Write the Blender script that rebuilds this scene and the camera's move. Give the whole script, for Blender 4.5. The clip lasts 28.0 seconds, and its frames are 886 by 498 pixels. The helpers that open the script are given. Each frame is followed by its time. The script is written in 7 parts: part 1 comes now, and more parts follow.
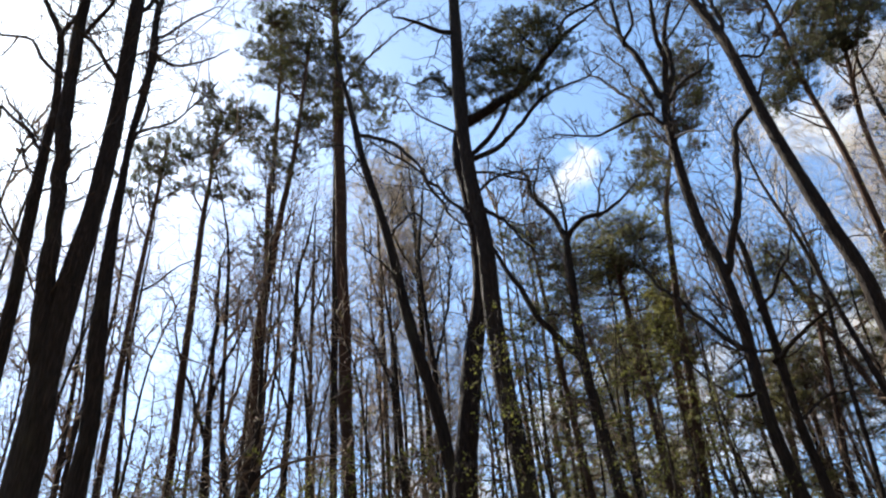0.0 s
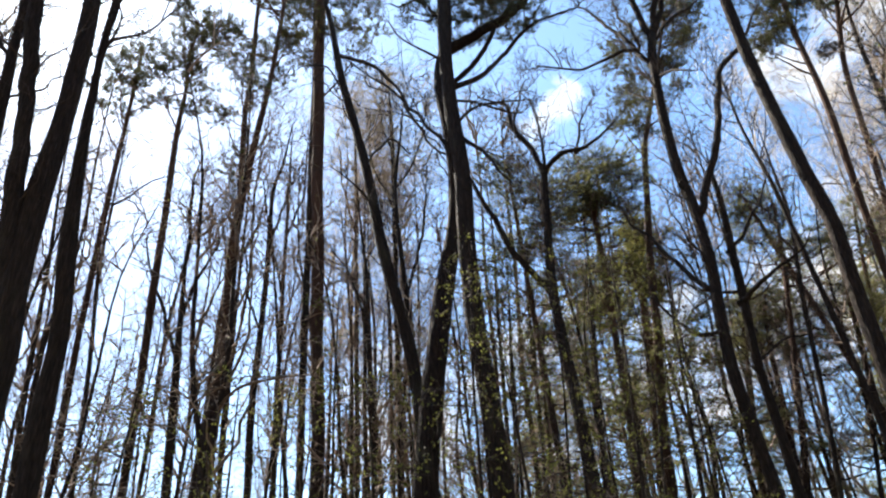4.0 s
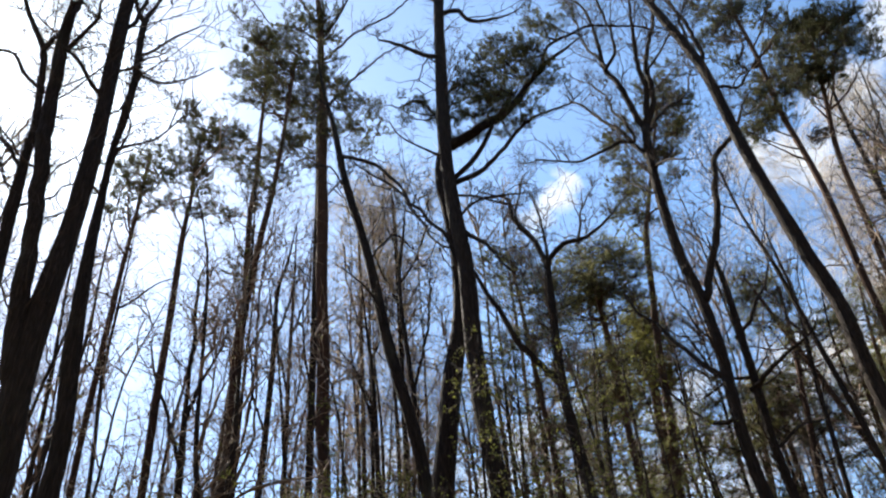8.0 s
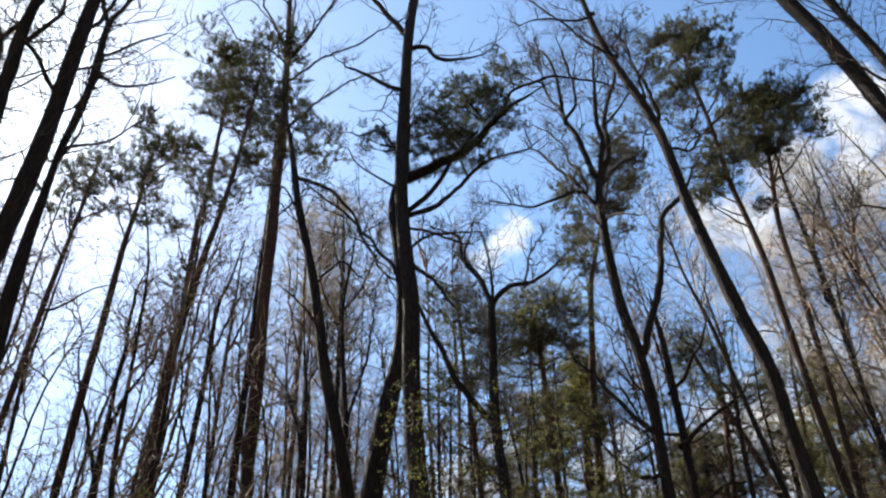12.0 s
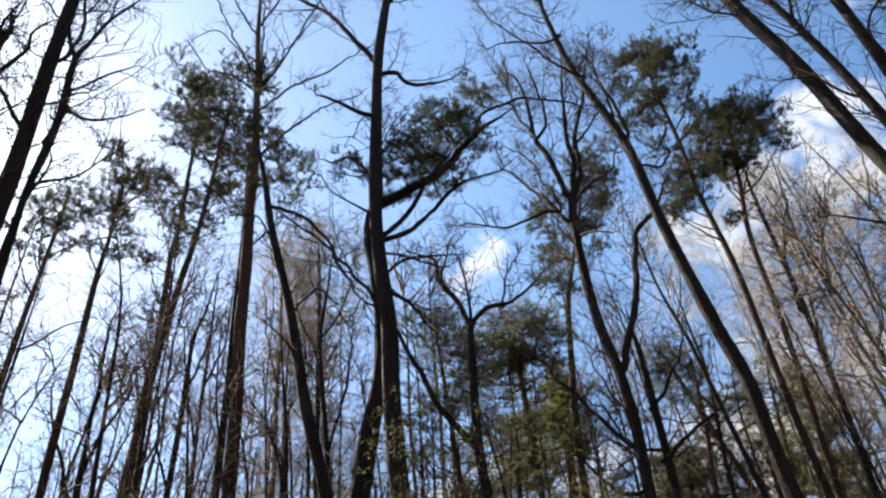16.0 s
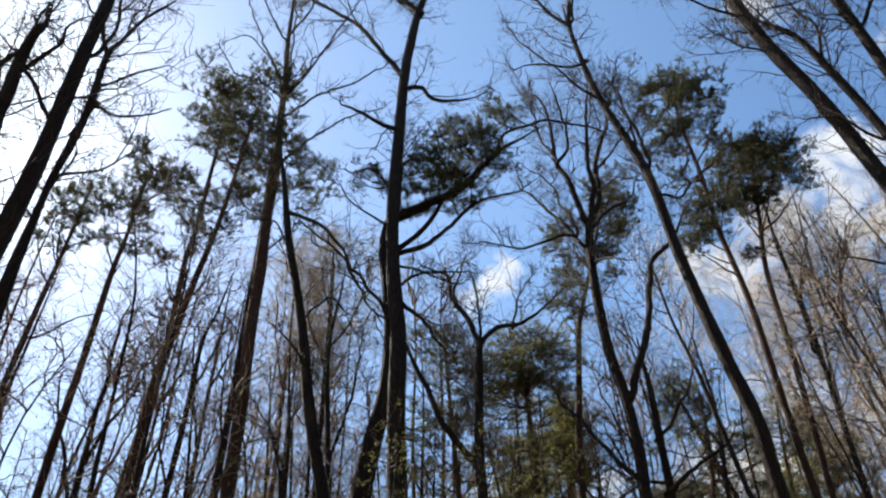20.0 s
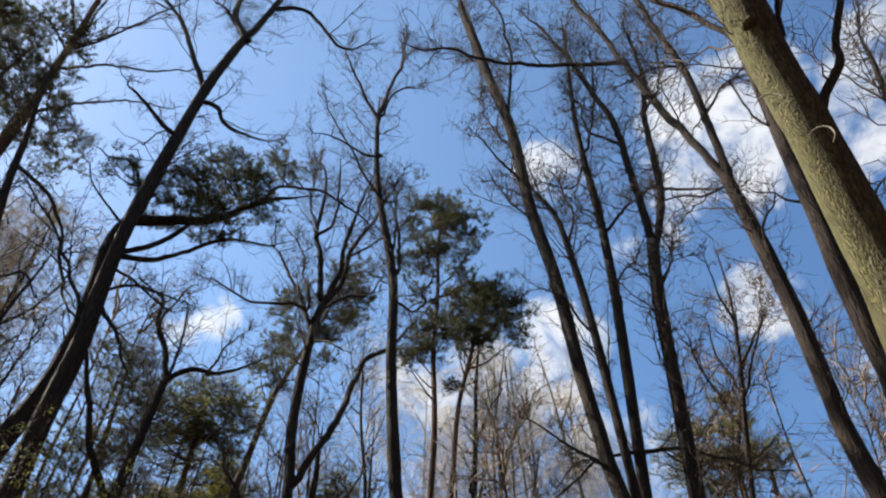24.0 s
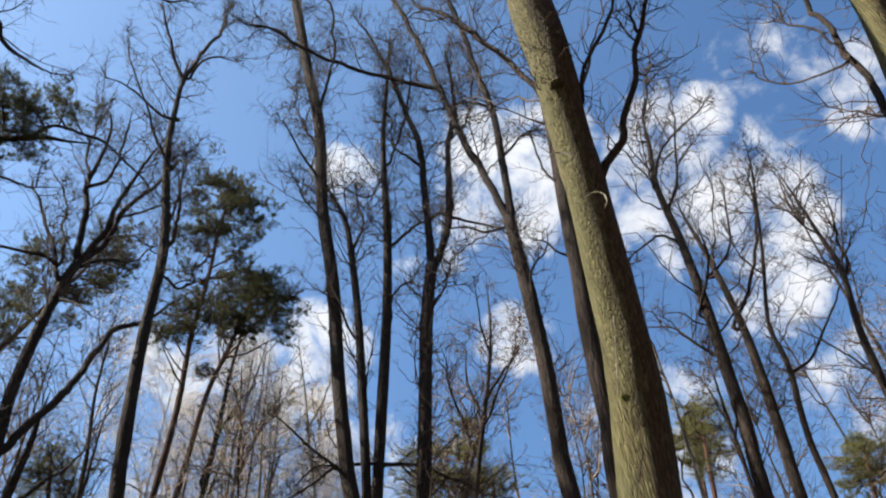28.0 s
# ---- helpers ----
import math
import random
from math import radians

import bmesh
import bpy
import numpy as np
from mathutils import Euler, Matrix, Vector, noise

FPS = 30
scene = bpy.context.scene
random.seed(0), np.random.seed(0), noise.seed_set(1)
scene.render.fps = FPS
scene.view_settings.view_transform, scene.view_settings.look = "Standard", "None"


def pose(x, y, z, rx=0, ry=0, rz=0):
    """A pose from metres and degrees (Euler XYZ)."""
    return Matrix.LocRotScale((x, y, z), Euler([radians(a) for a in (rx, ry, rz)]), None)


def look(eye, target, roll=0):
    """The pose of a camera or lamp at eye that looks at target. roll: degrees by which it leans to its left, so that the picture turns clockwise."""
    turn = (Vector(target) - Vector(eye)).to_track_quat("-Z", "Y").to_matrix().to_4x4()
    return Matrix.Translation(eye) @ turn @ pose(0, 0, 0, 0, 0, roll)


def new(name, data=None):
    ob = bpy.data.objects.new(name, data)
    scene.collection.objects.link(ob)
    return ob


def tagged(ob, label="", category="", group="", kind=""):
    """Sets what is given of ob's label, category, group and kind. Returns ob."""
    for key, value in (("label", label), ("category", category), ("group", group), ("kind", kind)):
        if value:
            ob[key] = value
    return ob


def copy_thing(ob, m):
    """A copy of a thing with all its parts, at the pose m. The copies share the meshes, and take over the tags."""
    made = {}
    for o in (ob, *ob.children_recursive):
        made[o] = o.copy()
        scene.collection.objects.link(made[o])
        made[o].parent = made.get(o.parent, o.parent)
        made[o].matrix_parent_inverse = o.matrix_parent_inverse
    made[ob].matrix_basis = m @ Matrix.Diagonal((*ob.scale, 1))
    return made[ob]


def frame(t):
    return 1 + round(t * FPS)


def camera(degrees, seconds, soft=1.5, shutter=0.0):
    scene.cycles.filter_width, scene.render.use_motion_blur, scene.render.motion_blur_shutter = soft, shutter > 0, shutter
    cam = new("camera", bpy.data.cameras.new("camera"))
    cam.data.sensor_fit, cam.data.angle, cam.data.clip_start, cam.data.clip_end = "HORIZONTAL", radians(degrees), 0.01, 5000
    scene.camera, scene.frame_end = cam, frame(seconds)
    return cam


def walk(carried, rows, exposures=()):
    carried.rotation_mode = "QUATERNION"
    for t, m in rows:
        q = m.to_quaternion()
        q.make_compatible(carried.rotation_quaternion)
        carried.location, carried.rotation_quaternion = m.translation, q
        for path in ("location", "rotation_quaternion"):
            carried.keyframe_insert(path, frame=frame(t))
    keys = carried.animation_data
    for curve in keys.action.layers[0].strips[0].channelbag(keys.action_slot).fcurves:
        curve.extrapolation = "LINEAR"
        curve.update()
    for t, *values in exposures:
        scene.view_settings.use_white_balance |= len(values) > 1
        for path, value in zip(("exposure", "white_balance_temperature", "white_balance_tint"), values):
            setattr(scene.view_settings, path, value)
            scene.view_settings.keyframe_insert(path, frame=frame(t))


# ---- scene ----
# A stand of bare oaks and pines in early spring, seen from a clearing by somebody who looks up and turns to the right.
# x runs to the right and y ahead at the start, z up; the eye is 1.6 m over the ground.

# ---- camera and its walk ----
cam = camera(60.16, 28.0, soft=2.2)
# -- path --
WALK = [
    (0, pose(0, 0, 1.6, 126.32, 4.48, 5.25)),
    (0.5, pose(0, 0, 1.6, 126.37, 4.55, 5.27)),
    (1, pose(0, 0, 1.6, 126.56, 4.03, 5.11)),
    (1.5, pose(0, 0, 1.6, 126.81, 4.47, 3.95)),
    (2, pose(0, 0, 1.6, 127.07, 3.86, 3.13)),
    (2.5, pose(0, 0, 1.6, 125.13, 2.78, 2.39)),
    (4.5, pose(0, 0, 1.6, 120.56, 3.81, 2.14)),
    (5, pose(0, 0, 1.6, 125.98, 5.63, 2.97)),
    (5.5, pose(0, 0, 1.6, 127.73, 5.23, 2.43)),
    (6, pose(0, 0, 1.6, 127.73, 4.31, 2.54)),
    (6.5, pose(0, 0, 1.6, 127.73, 3.87, 2.65)),
    (7, pose(0, 0, 1.6, 127.70, 3.73, 2.88)),
    (7.5, pose(0, 0, 1.6, 127.80, 4.37, 3.49)),
    (8, pose(0, 0, 1.6, 127.87, 4.52, 3.50)),
    (8.5, pose(0, 0, 1.6, 127.29, 4.61, 3.47)),
    (9, pose(0, 0, 1.6, 127.10, 4.16, 3.06)),
    (9.5, pose(0, 0, 1.6, 127.58, 3.84, 2.78)),
    (10, pose(0, 0, 1.6, 128.13, 3.51, 2.50)),
    (10.5, pose(0, 0, 1.6, 128.61, 2.95, 1.97)),
    (11, pose(0, 0, 1.6, 128.73, 1.83, 0.68)),
    (11.5, pose(0, 0, 1.6, 129.11, 1.99, -1.24)),
    (12, pose(0, 0, 1.6, 130.00, 2.78, -2.89)),
    (12.5, pose(0, 0, 1.6, 130.74, 3.62, -4.74)),
    (13, pose(0, 0, 1.6, 131.24, 4.24, -6.19)),
    (13.5, pose(0, 0, 1.6, 131.62, 3.57, -8.09)),
    (15.5, pose(0, 0, 1.6, 132.22, 5.64, -3.87)),
    (16, pose(0, 0, 1.6, 131.74, 5.46, -2.94)),
    (16.5, pose(0, 0, 1.6, 131.38, 5.22, -2.72)),
    (17, pose(0, 0, 1.6, 131.20, 4.99, -2.71)),
    (17.5, pose(0, 0, 1.6, 131.22, 4.76, -2.74)),
    (18, pose(0, 0, 1.6, 131.42, 3.83, -3.22)),
    (18.5, pose(0, 0, 1.6, 131.84, 4.00, -2.43)),
    (19, pose(0, 0, 1.6, 132.48, 3.99, -1.29)),
    (19.5, pose(0, 0, 1.6, 132.79, 2.78, -2.36)),
    (20, pose(0, 0, 1.6, 132.85, 1.99, -4.62)),
    (20.5, pose(0, 0, 1.6, 132.89, 2.21, -6.50)),
    (22.5, pose(0, 0, 1.6, 133.91, 2.23, -12.84)),
    (23, pose(0, 0, 1.6, 135.45, -0.65, -22.67)),
    (23.5, pose(0, 0, 1.6, 137.08, -1.72, -28.98)),
    (24, pose(0, 0, 1.6, 137.97, -0.31, -34.05)),
    (24.5, pose(0, 0, 1.6, 138.15, -0.43, -40.11)),
    (25, pose(0, 0, 1.6, 138.32, 0.08, -44.35)),
    (25.5, pose(0, 0, 1.6, 138.57, 0.48, -48.31)),
    (26, pose(0, 0, 1.6, 138.21, 1.40, -51.03)),
    (26.5, pose(0, 0, 1.6, 137.83, 2.57, -52.68)),
    (27, pose(0, 0, 1.6, 137.65, 3.10, -53.28)),
    (27.5, pose(0, 0, 1.6, 137.64, 3.58, -53.51)),
    (28, pose(0, 0, 1.6, 137.63, 3.81, -53.43)),
]
# -- end of path --
EXPOSURES = [
    (0.0, 2.15), (2.5, 2.1), (5.0, 2.66), (5.6, 2.2), (6.2, 2.06), (9.0, 2.14), (11.0, 2.11), (13.0, 2.0), (16.0, 2.03), (19.0, 2.06), (20.0, 1.84), (20.5, 1.82), (23.0, 1.82), (28.0, 1.9),
]
walk(cam, WALK, EXPOSURES)

# ---- sky and sun ----
SUN_AZ, SUN_EL = radians(-41.0), radians(44.5)
SUN_WAY = Vector((math.sin(SUN_AZ) * math.cos(SUN_EL), math.cos(SUN_AZ) * math.cos(SUN_EL), math.sin(SUN_EL)))
# clouds: azimuth, elevation, half width in degrees, thickness
CLOUDS_AHEAD = [
    (11.6, 40.0, 1.15, 0.95), (13.0, 40.9, 0.9, 0.95), (10.2, 39.1, 1.0, 0.8), (8.6, 38.4, 1.0, 0.5), (12.2, 42.0, 0.6, 0.6),
    (29.7, 38.6, 1.5, 0.9), (31.1, 37.5, 1.6, 0.85), (28.3, 38.3, 1.2, 0.65), (33.4, 37.0, 1.8, 0.75), (26.8, 38.4, 1.3, 0.4),
    (37.6, 38.4, 2.6, 0.85), (41.2, 37.6, 2.6, 0.8), (44.6, 41.4, 2.0, 1.1), (44.2, 39.8, 1.8, 1.0), (46.6, 40.2, 2.0, 0.8), (45.6, 37.6, 1.8, 0.7),
]
CLOUDS_ASIDE = [
    (46.4, 53.2, 1.8, 0.8), (49.0, 52.8, 1.6, 0.75), (64.4, 54.6, 2.9, 1.0), (68.1, 52.8, 3.2, 1.1), (68.7, 49.3, 2.8, 1.0),
    (64.7, 51.1, 2.8, 1.0), (72.6, 53.5, 2.8, 1.0), (74.0, 50.0, 3.0, 0.9), (61.5, 52.0, 2.1, 0.7), (79.7, 49.9, 2.5, 0.95),
    (84.8, 51.5, 2.5, 0.92), (88.6, 51.1, 1.8, 0.97), (90.4, 51.3, 1.4, 0.70), (86.6, 49.5, 1.8, 0.79), (82.8, 47.7, 2.5, 0.70),
    (88.3, 44.4, 2.3, 0.88), (91.5, 44.0, 2.5, 0.92), (91.2, 41.4, 2.5, 0.88), (88.3, 40.4, 2.3, 0.84), (85.5, 37.6, 2.3, 0.70),
    (88.6, 37.7, 2.5, 0.79), (89.6, 46.1, 1.6, 0.70), (94.3, 47.3, 1.8, 0.53), (97.0, 53.0, 2.1, 0.44), (96.8, 51.2, 1.7, 0.44),
]
CLOUDS_FAINT = [
    (61.7, 49.6, 2.2, 0.95), (73.2, 52.7, 2.2, 0.95), (80.5, 47.0, 2.4, 0.9), (85.6, 44.9, 2.2, 0.95), (86.5, 42.8, 2.2, 0.9),
    (80.1, 43.2, 1.8, 0.6), (74.7, 45.2, 1.6, 0.55), (62.7, 40.1, 2.0, 0.9), (44.2, 40.8, 2.0, 1.0), (100.6, 51.6, 1.6, 0.55), (101.6, 49.6, 2.0, 0.7), (104.0, 47.0, 3.0, 0.7), (63.2, 40.6, 1.8, 0.85), (65.6, 39.5, 1.6, 0.85),
    (53.5, 46.0, 1.2, 0.5), (58.5, 46.6, 1.2, 0.45), (86.0, 42.6, 1.6, 0.7), (112.0, 42.0, 6.0, 0.9),
]
CLOUDS_LOW = [
    (-75.0, 30.0, 9.0, 0.8), (34.0, 29.0, 3.0, 0.6), (41.0, 24.0, 4.5, 0.65), (28.0, 22.0, 4.5, 0.7), (18.0, 20.0, 5.0, 0.8),
    (8.0, 20.0, 4.5, 0.75), (-4.0, 19.0, 5.0, 0.7), (50.0, 31.0, 4.0, 0.6), (74.0, 30.0, 5.0, 0.6), (90.0, 30.0, 3.5, 0.65),
]


def sky_world():
    world = bpy.data.worlds.new("sky")
    scene.world = world
    world.use_nodes = True
    tree = world.node_tree
    tree.nodes.clear()
    node, link = tree.nodes.new, tree.links.new
    out, bg = node("ShaderNodeOutputWorld"), node("ShaderNodeBackground")
    sky = node("ShaderNodeTexSky")
    sky.sky_type, sky.sun_disc = "NISHITA", False
    sky.sun_elevation, sky.sun_rotation = SUN_EL, SUN_AZ % (2 * math.pi)
    sky.air_density, sky.dust_density, sky.ozone_density = 1.0, 0.45, 2.2
    way = node("ShaderNodeTexCoord").outputs["Generated"]

    def dot(v):
        n = node("ShaderNodeVectorMath")
        n.operation = "DOT_PRODUCT"
        link(way, n.inputs[0])
        n.inputs[1].default_value = v
        return n.outputs["Value"]

    def calc(op, a, b, clamp=False):
        n = node("ShaderNodeMath")
        n.operation, n.use_clamp = op, clamp
        for k, v in enumerate((a, b)):
            if isinstance(v, (int, float)):
                n.inputs[k].default_value = v
            else:
                link(v, n.inputs[k])
        return n.outputs[0]

    def ramp(v, a, b, c=0.0, d=1.0):
        n = node("ShaderNodeMapRange")
        n.interpolation_type = "SMOOTHSTEP"
        link(v, n.inputs[0])
        for k, x in enumerate((a, b, c, d)):
            n.inputs[k + 1].default_value = x
        return n.outputs[0]

    mass = 0.0
    for az, el, size, thick in CLOUDS_AHEAD + CLOUDS_ASIDE + CLOUDS_FAINT + CLOUDS_LOW:
        az, el = radians(az), radians(el)
        v = (math.sin(az) * math.cos(el), math.cos(az) * math.cos(el), math.sin(el))
        blob = ramp(dot(v), math.cos(radians(size * 1.7)), 1.0, 0.0, thick)
        mass = calc("MAXIMUM", mass, blob)

    def fbm(scale, detail, rough):
        n = node("ShaderNodeTexNoise")
        n.inputs["Scale"].default_value, n.inputs["Detail"].default_value, n.inputs["Roughness"].default_value = scale, detail, rough
        n.inputs["Distortion"].default_value = 0.35
        link(turned.outputs[0], n.inputs["Vector"])
        return n.outputs[0]

    turned = node("ShaderNodeMapping")
    turned.inputs["Rotation"].default_value = (0.7, 0.4, 1.1)
    turned.inputs["Location"].default_value = (3.3, 1.7, 5.1)
    link(way, turned.inputs["Vector"])
    puff = calc("MULTIPLY", calc("SUBTRACT", fbm(15.0, 9.0, 0.62), 0.5), 3.0)
    cover = calc("MULTIPLY", ramp(calc("ADD", mass, puff), 0.24, 1.2), ramp(mass, 0.0, 0.3))
    shade = ramp(fbm(22.0, 4.0, 0.5), 0.3, 0.7, 0.72, 1.0)
    cloud = node("ShaderNodeMix")
    cloud.data_type = "RGBA"
    cloud.inputs["A"].default_value = (3.6, 3.9, 4.5, 1)
    cloud.inputs["B"].default_value = (5.4, 5.5, 5.8, 1)
    link(shade, cloud.inputs["Factor"])
    mixed = node("ShaderNodeMix")
    mixed.data_type = "RGBA"
    link(cover, mixed.inputs["Factor"])
    deep = node("ShaderNodeHueSaturation")
    deep.inputs["Saturation"].default_value = 1.14
    deep.inputs["Value"].default_value = 1.2
    link(sky.outputs[0], deep.inputs["Color"])
    link(deep.outputs[0], mixed.inputs["A"])
    link(cloud.outputs["Result"], mixed.inputs["B"])
    # bright haze round the sun
    near = dot(SUN_WAY)
    wide = calc("POWER", ramp(near, 0.15, 1.0), 1.15)
    tight = calc("POWER", ramp(near, 0.972, 1.0), 1.5)
    glow = calc("ADD", calc("MULTIPLY", wide, 0.86), calc("MULTIPLY", tight, 4.6))
    haze = node("ShaderNodeMix")
    haze.data_type, haze.blend_type = "RGBA", "ADD"
    haze.inputs["Factor"].default_value = 1.0
    tint = node("ShaderNodeMix")
    tint.data_type, tint.blend_type = "RGBA", "MULTIPLY"
    tint.inputs["Factor"].default_value = 1.0
    tint.inputs["A"].default_value = (0.70, 0.985, 1.10, 1)
    link(glow, tint.inputs["B"])
    link(mixed.outputs["Result"], haze.inputs["A"])
    link(tint.outputs["Result"], haze.inputs["B"])
    link(haze.outputs["Result"], bg.inputs["Color"])
    bg.inputs["Strength"].default_value = 0.048
    link(bg.outputs[0], out.inputs[0])


sky_world()
sun = new("sun", bpy.data.lights.new("sun", "SUN"))
sun.data.energy, sun.data.angle, sun.data.color = 5.0, radians(0.53), (1.0, 0.94, 0.84)
sun.matrix_world = look(SUN_WAY * 60, (0, 0, 0))


# ---- materials ----
def material(name):
    mat = bpy.data.materials.new(name)
    mat.use_nodes = True
    return mat, mat.node_tree.nodes, mat.node_tree.links.new, mat.node_tree.nodes["Principled BSDF"]


def mapped(nodes, link, scale):
    coord, mapping = nodes.new("ShaderNodeTexCoord"), nodes.new("ShaderNodeMapping")
    mapping.inputs["Scale"].default_value = scale
    link(coord.outputs["Object"], mapping.inputs["Vector"])
    return mapping.outputs[0]


def noise_tex(nodes, link, vector, scale, detail=4.0, rough=0.6):
    n = nodes.new("ShaderNodeTexNoise")
    n.inputs["Scale"].default_value, n.inputs["Detail"].default_value, n.inputs["Roughness"].default_value = scale, detail, rough
    link(vector, n.inputs["Vector"])
    return n.outputs[0]


def colour_ramp(nodes, link, value, stops):
    n = nodes.new("ShaderNodeValToRGB")
    while len(n.color_ramp.elements) < len(stops):
        n.color_ramp.elements.new(0.5)
    for e, (at, c) in zip(n.color_ramp.elements, stops):
        e.position, e.color = at, (*c, 1)
    link(value, n.inputs[0])
    return n.outputs[0]


def blend(nodes, link, factor, a, b, kind="MIX"):
    n = nodes.new("ShaderNodeMix")
    n.data_type, n.blend_type = "RGBA", kind
    for key, v in (("Factor", factor), ("A", a), ("B", b)):
        if isinstance(v, tuple):
            n.inputs[key].default_value = (*v, 1)
        elif isinstance(v, float):
            n.inputs[key].default_value = v
        else:
            link(v, n.inputs[key])
    return n.outputs["Result"]


def bark(name, dark, mid, light, lichen, furrow=1.0, upper=None, lichen_at=(0.55, 0.7), algae=None):
    """Furrowed bark: ridges that run along the stem, a blotchy film of lichen, and, for pines, an orange upper stem."""
    mat, nodes, link, bsdf = material(name)
    long_way = mapped(nodes, link, (1.0, 1.0, 0.075 if algae else 0.10))
    warp = nodes.new("ShaderNodeVectorMath")
    warp.operation = "MULTIPLY_ADD"
    stir = nodes.new("ShaderNodeTexNoise")
    stir.inputs["Scale"].default_value = 9.0
    link(long_way, stir.inputs["Vector"])
    link(stir.outputs["Color"], warp.inputs[0])
    warp.inputs[1].default_value = (0.045, 0.045, 0.045)
    link(long_way, warp.inputs[2])
    ridge = noise_tex(nodes, link, long_way, 42.0 if algae else 40.0, 5.0, 0.64)
    plate = nodes.new("ShaderNodeTexVoronoi")
    plate.feature = "DISTANCE_TO_EDGE"
    plate.inputs["Scale"].default_value = 60.0 if algae else 44.0
    link(warp.outputs[0], plate.inputs["Vector"])
    crack = nodes.new("ShaderNodeMapRange")
    link(plate.outputs["Distance"], crack.inputs[0])
    crack.inputs[2].default_value = 0.3
    broad = noise_tex(nodes, link, mapped(nodes, link, (1, 1, 0.5)), 2.3, 4.0, 0.6)
    base = colour_ramp(nodes, link, ridge, [(0.3, dark), (0.5, mid), (0.72, light)])
    base = blend(nodes, link, 0.65, base, blend(nodes, link, crack.outputs[0], dark, base))
    film = colour_ramp(nodes, link, broad, [(lichen_at[0], (0, 0, 0)), (lichen_at[1], (1, 1, 1))])
    colour = base if algae else blend(nodes, link, film, base, blend(nodes, link, 0.6, base, lichen))
    if algae:
        # green film of algae, ragged rim; kept sunward, so colour deepens the shaded side
        face = nodes.new("ShaderNodeNewGeometry")
        side = nodes.new("ShaderNodeVectorMath")
        side.operation = "DOT_PRODUCT"
        link(face.outputs["True Normal"], side.inputs[0])
        side.inputs[1].default_value = (-0.84, 0.54, 0.0)
        ragged = nodes.new("ShaderNodeMath")
        ragged.operation = "MULTIPLY_ADD"
        link(ridge, ragged.inputs[0])
        ragged.inputs[1].default_value = 1.1
        link(side.outputs["Value"], ragged.inputs[2])
        grown = nodes.new("ShaderNodeMapRange")
        link(ragged.outputs[0], grown.inputs[0])
        grown.inputs[1].default_value, grown.inputs[2].default_value = 0.72, 1.4
        film_colour = colour_ramp(nodes, link, ridge, [(0.3, tuple(0.5 * c for c in algae)), (0.5, algae), (0.72, tuple(1.5 * c for c in algae))])
        film_colour = blend(nodes, link, 0.45, film_colour, blend(nodes, link, crack.outputs[0], tuple(0.4 * c for c in algae), film_colour))
        colour = blend(nodes, link, grown.outputs[0], colour, blend(nodes, link, film, film_colour, blend(nodes, link, 0.4, film_colour, lichen)))
    if upper:
        split = nodes.new("ShaderNodeSeparateXYZ")
        coord = nodes.new("ShaderNodeTexCoord")
        link(coord.outputs["Object"], split.inputs[0])
        add = nodes.new("ShaderNodeMath")
        add.operation = "MULTIPLY_ADD"
        link(broad, add.inputs[0])
        add.inputs[1].default_value = 4.0
        link(split.outputs["Z"], add.inputs[2])
        high = nodes.new("ShaderNodeMapRange")
        link(add.outputs[0], high.inputs[0])
        high.inputs[1].default_value, high.inputs[2].default_value = 8.5, 14.0
        flaky = colour_ramp(nodes, link, ridge, [(0.3, tuple(0.45 * c for c in upper)), (0.6, upper)])
        colour = blend(nodes, link, high.outputs[0], colour, flaky)
    link(colour, bsdf.inputs["Base Color"])
    bsdf.inputs["Roughness"].default_value = 0.95
    bsdf.inputs["Specular IOR Level"].default_value = 0.14
    height = nodes.new("ShaderNodeMath")
    height.operation = "MULTIPLY_ADD"
    link(crack.outputs[0], height.inputs[0])
    height.inputs[1].default_value = 0.5 if algae else 0.8
    link(ridge, height.inputs[2])
    bump = nodes.new("ShaderNodeBump")
    bump.inputs["Strength"].default_value, bump.inputs["Distance"].default_value = 0.9, 0.012 * furrow
    link(height.outputs[0], bump.inputs["Height"])
    link(bump.outputs[0], bsdf.inputs["Normal"])
    return mat


OAK = bark("oak_bark", (0.015, 0.0105, 0.0088), (0.038, 0.0275, 0.0215), (0.068, 0.047, 0.035), (0.055, 0.048, 0.030), 2.0)
MOSSY = bark("algae_bark", (0.022, 0.013, 0.009), (0.070, 0.045, 0.028), (0.125, 0.086, 0.055), (0.112, 0.112, 0.050), 3.0, None, (0.4, 0.65), (0.108, 0.094, 0.043))
PINE = bark("pine_bark", (0.012, 0.008, 0.007), (0.042, 0.028, 0.022), (0.08, 0.056, 0.044), (0.06, 0.054, 0.036), 1.3, (0.09, 0.047, 0.03))
# PINE without the orange, darkened: shade of the needles is in the colour
PINE_SHADED = bark("shaded_pine_bark", (0.010, 0.007, 0.006), (0.032, 0.021, 0.016), (0.062, 0.043, 0.034), (0.05, 0.046, 0.03), 1.8)
PINE_RED = bark("reddish_pine_bark", (0.018, 0.010, 0.007), (0.070, 0.040, 0.027), (0.130, 0.079, 0.053), (0.085, 0.070, 0.045), 1.6, (0.080, 0.044, 0.028))
PALE = bark("pale_bark", (0.076, 0.064, 0.051), (0.173, 0.150, 0.122), (0.268, 0.242, 0.204), (0.160, 0.166, 0.109), 0.5)


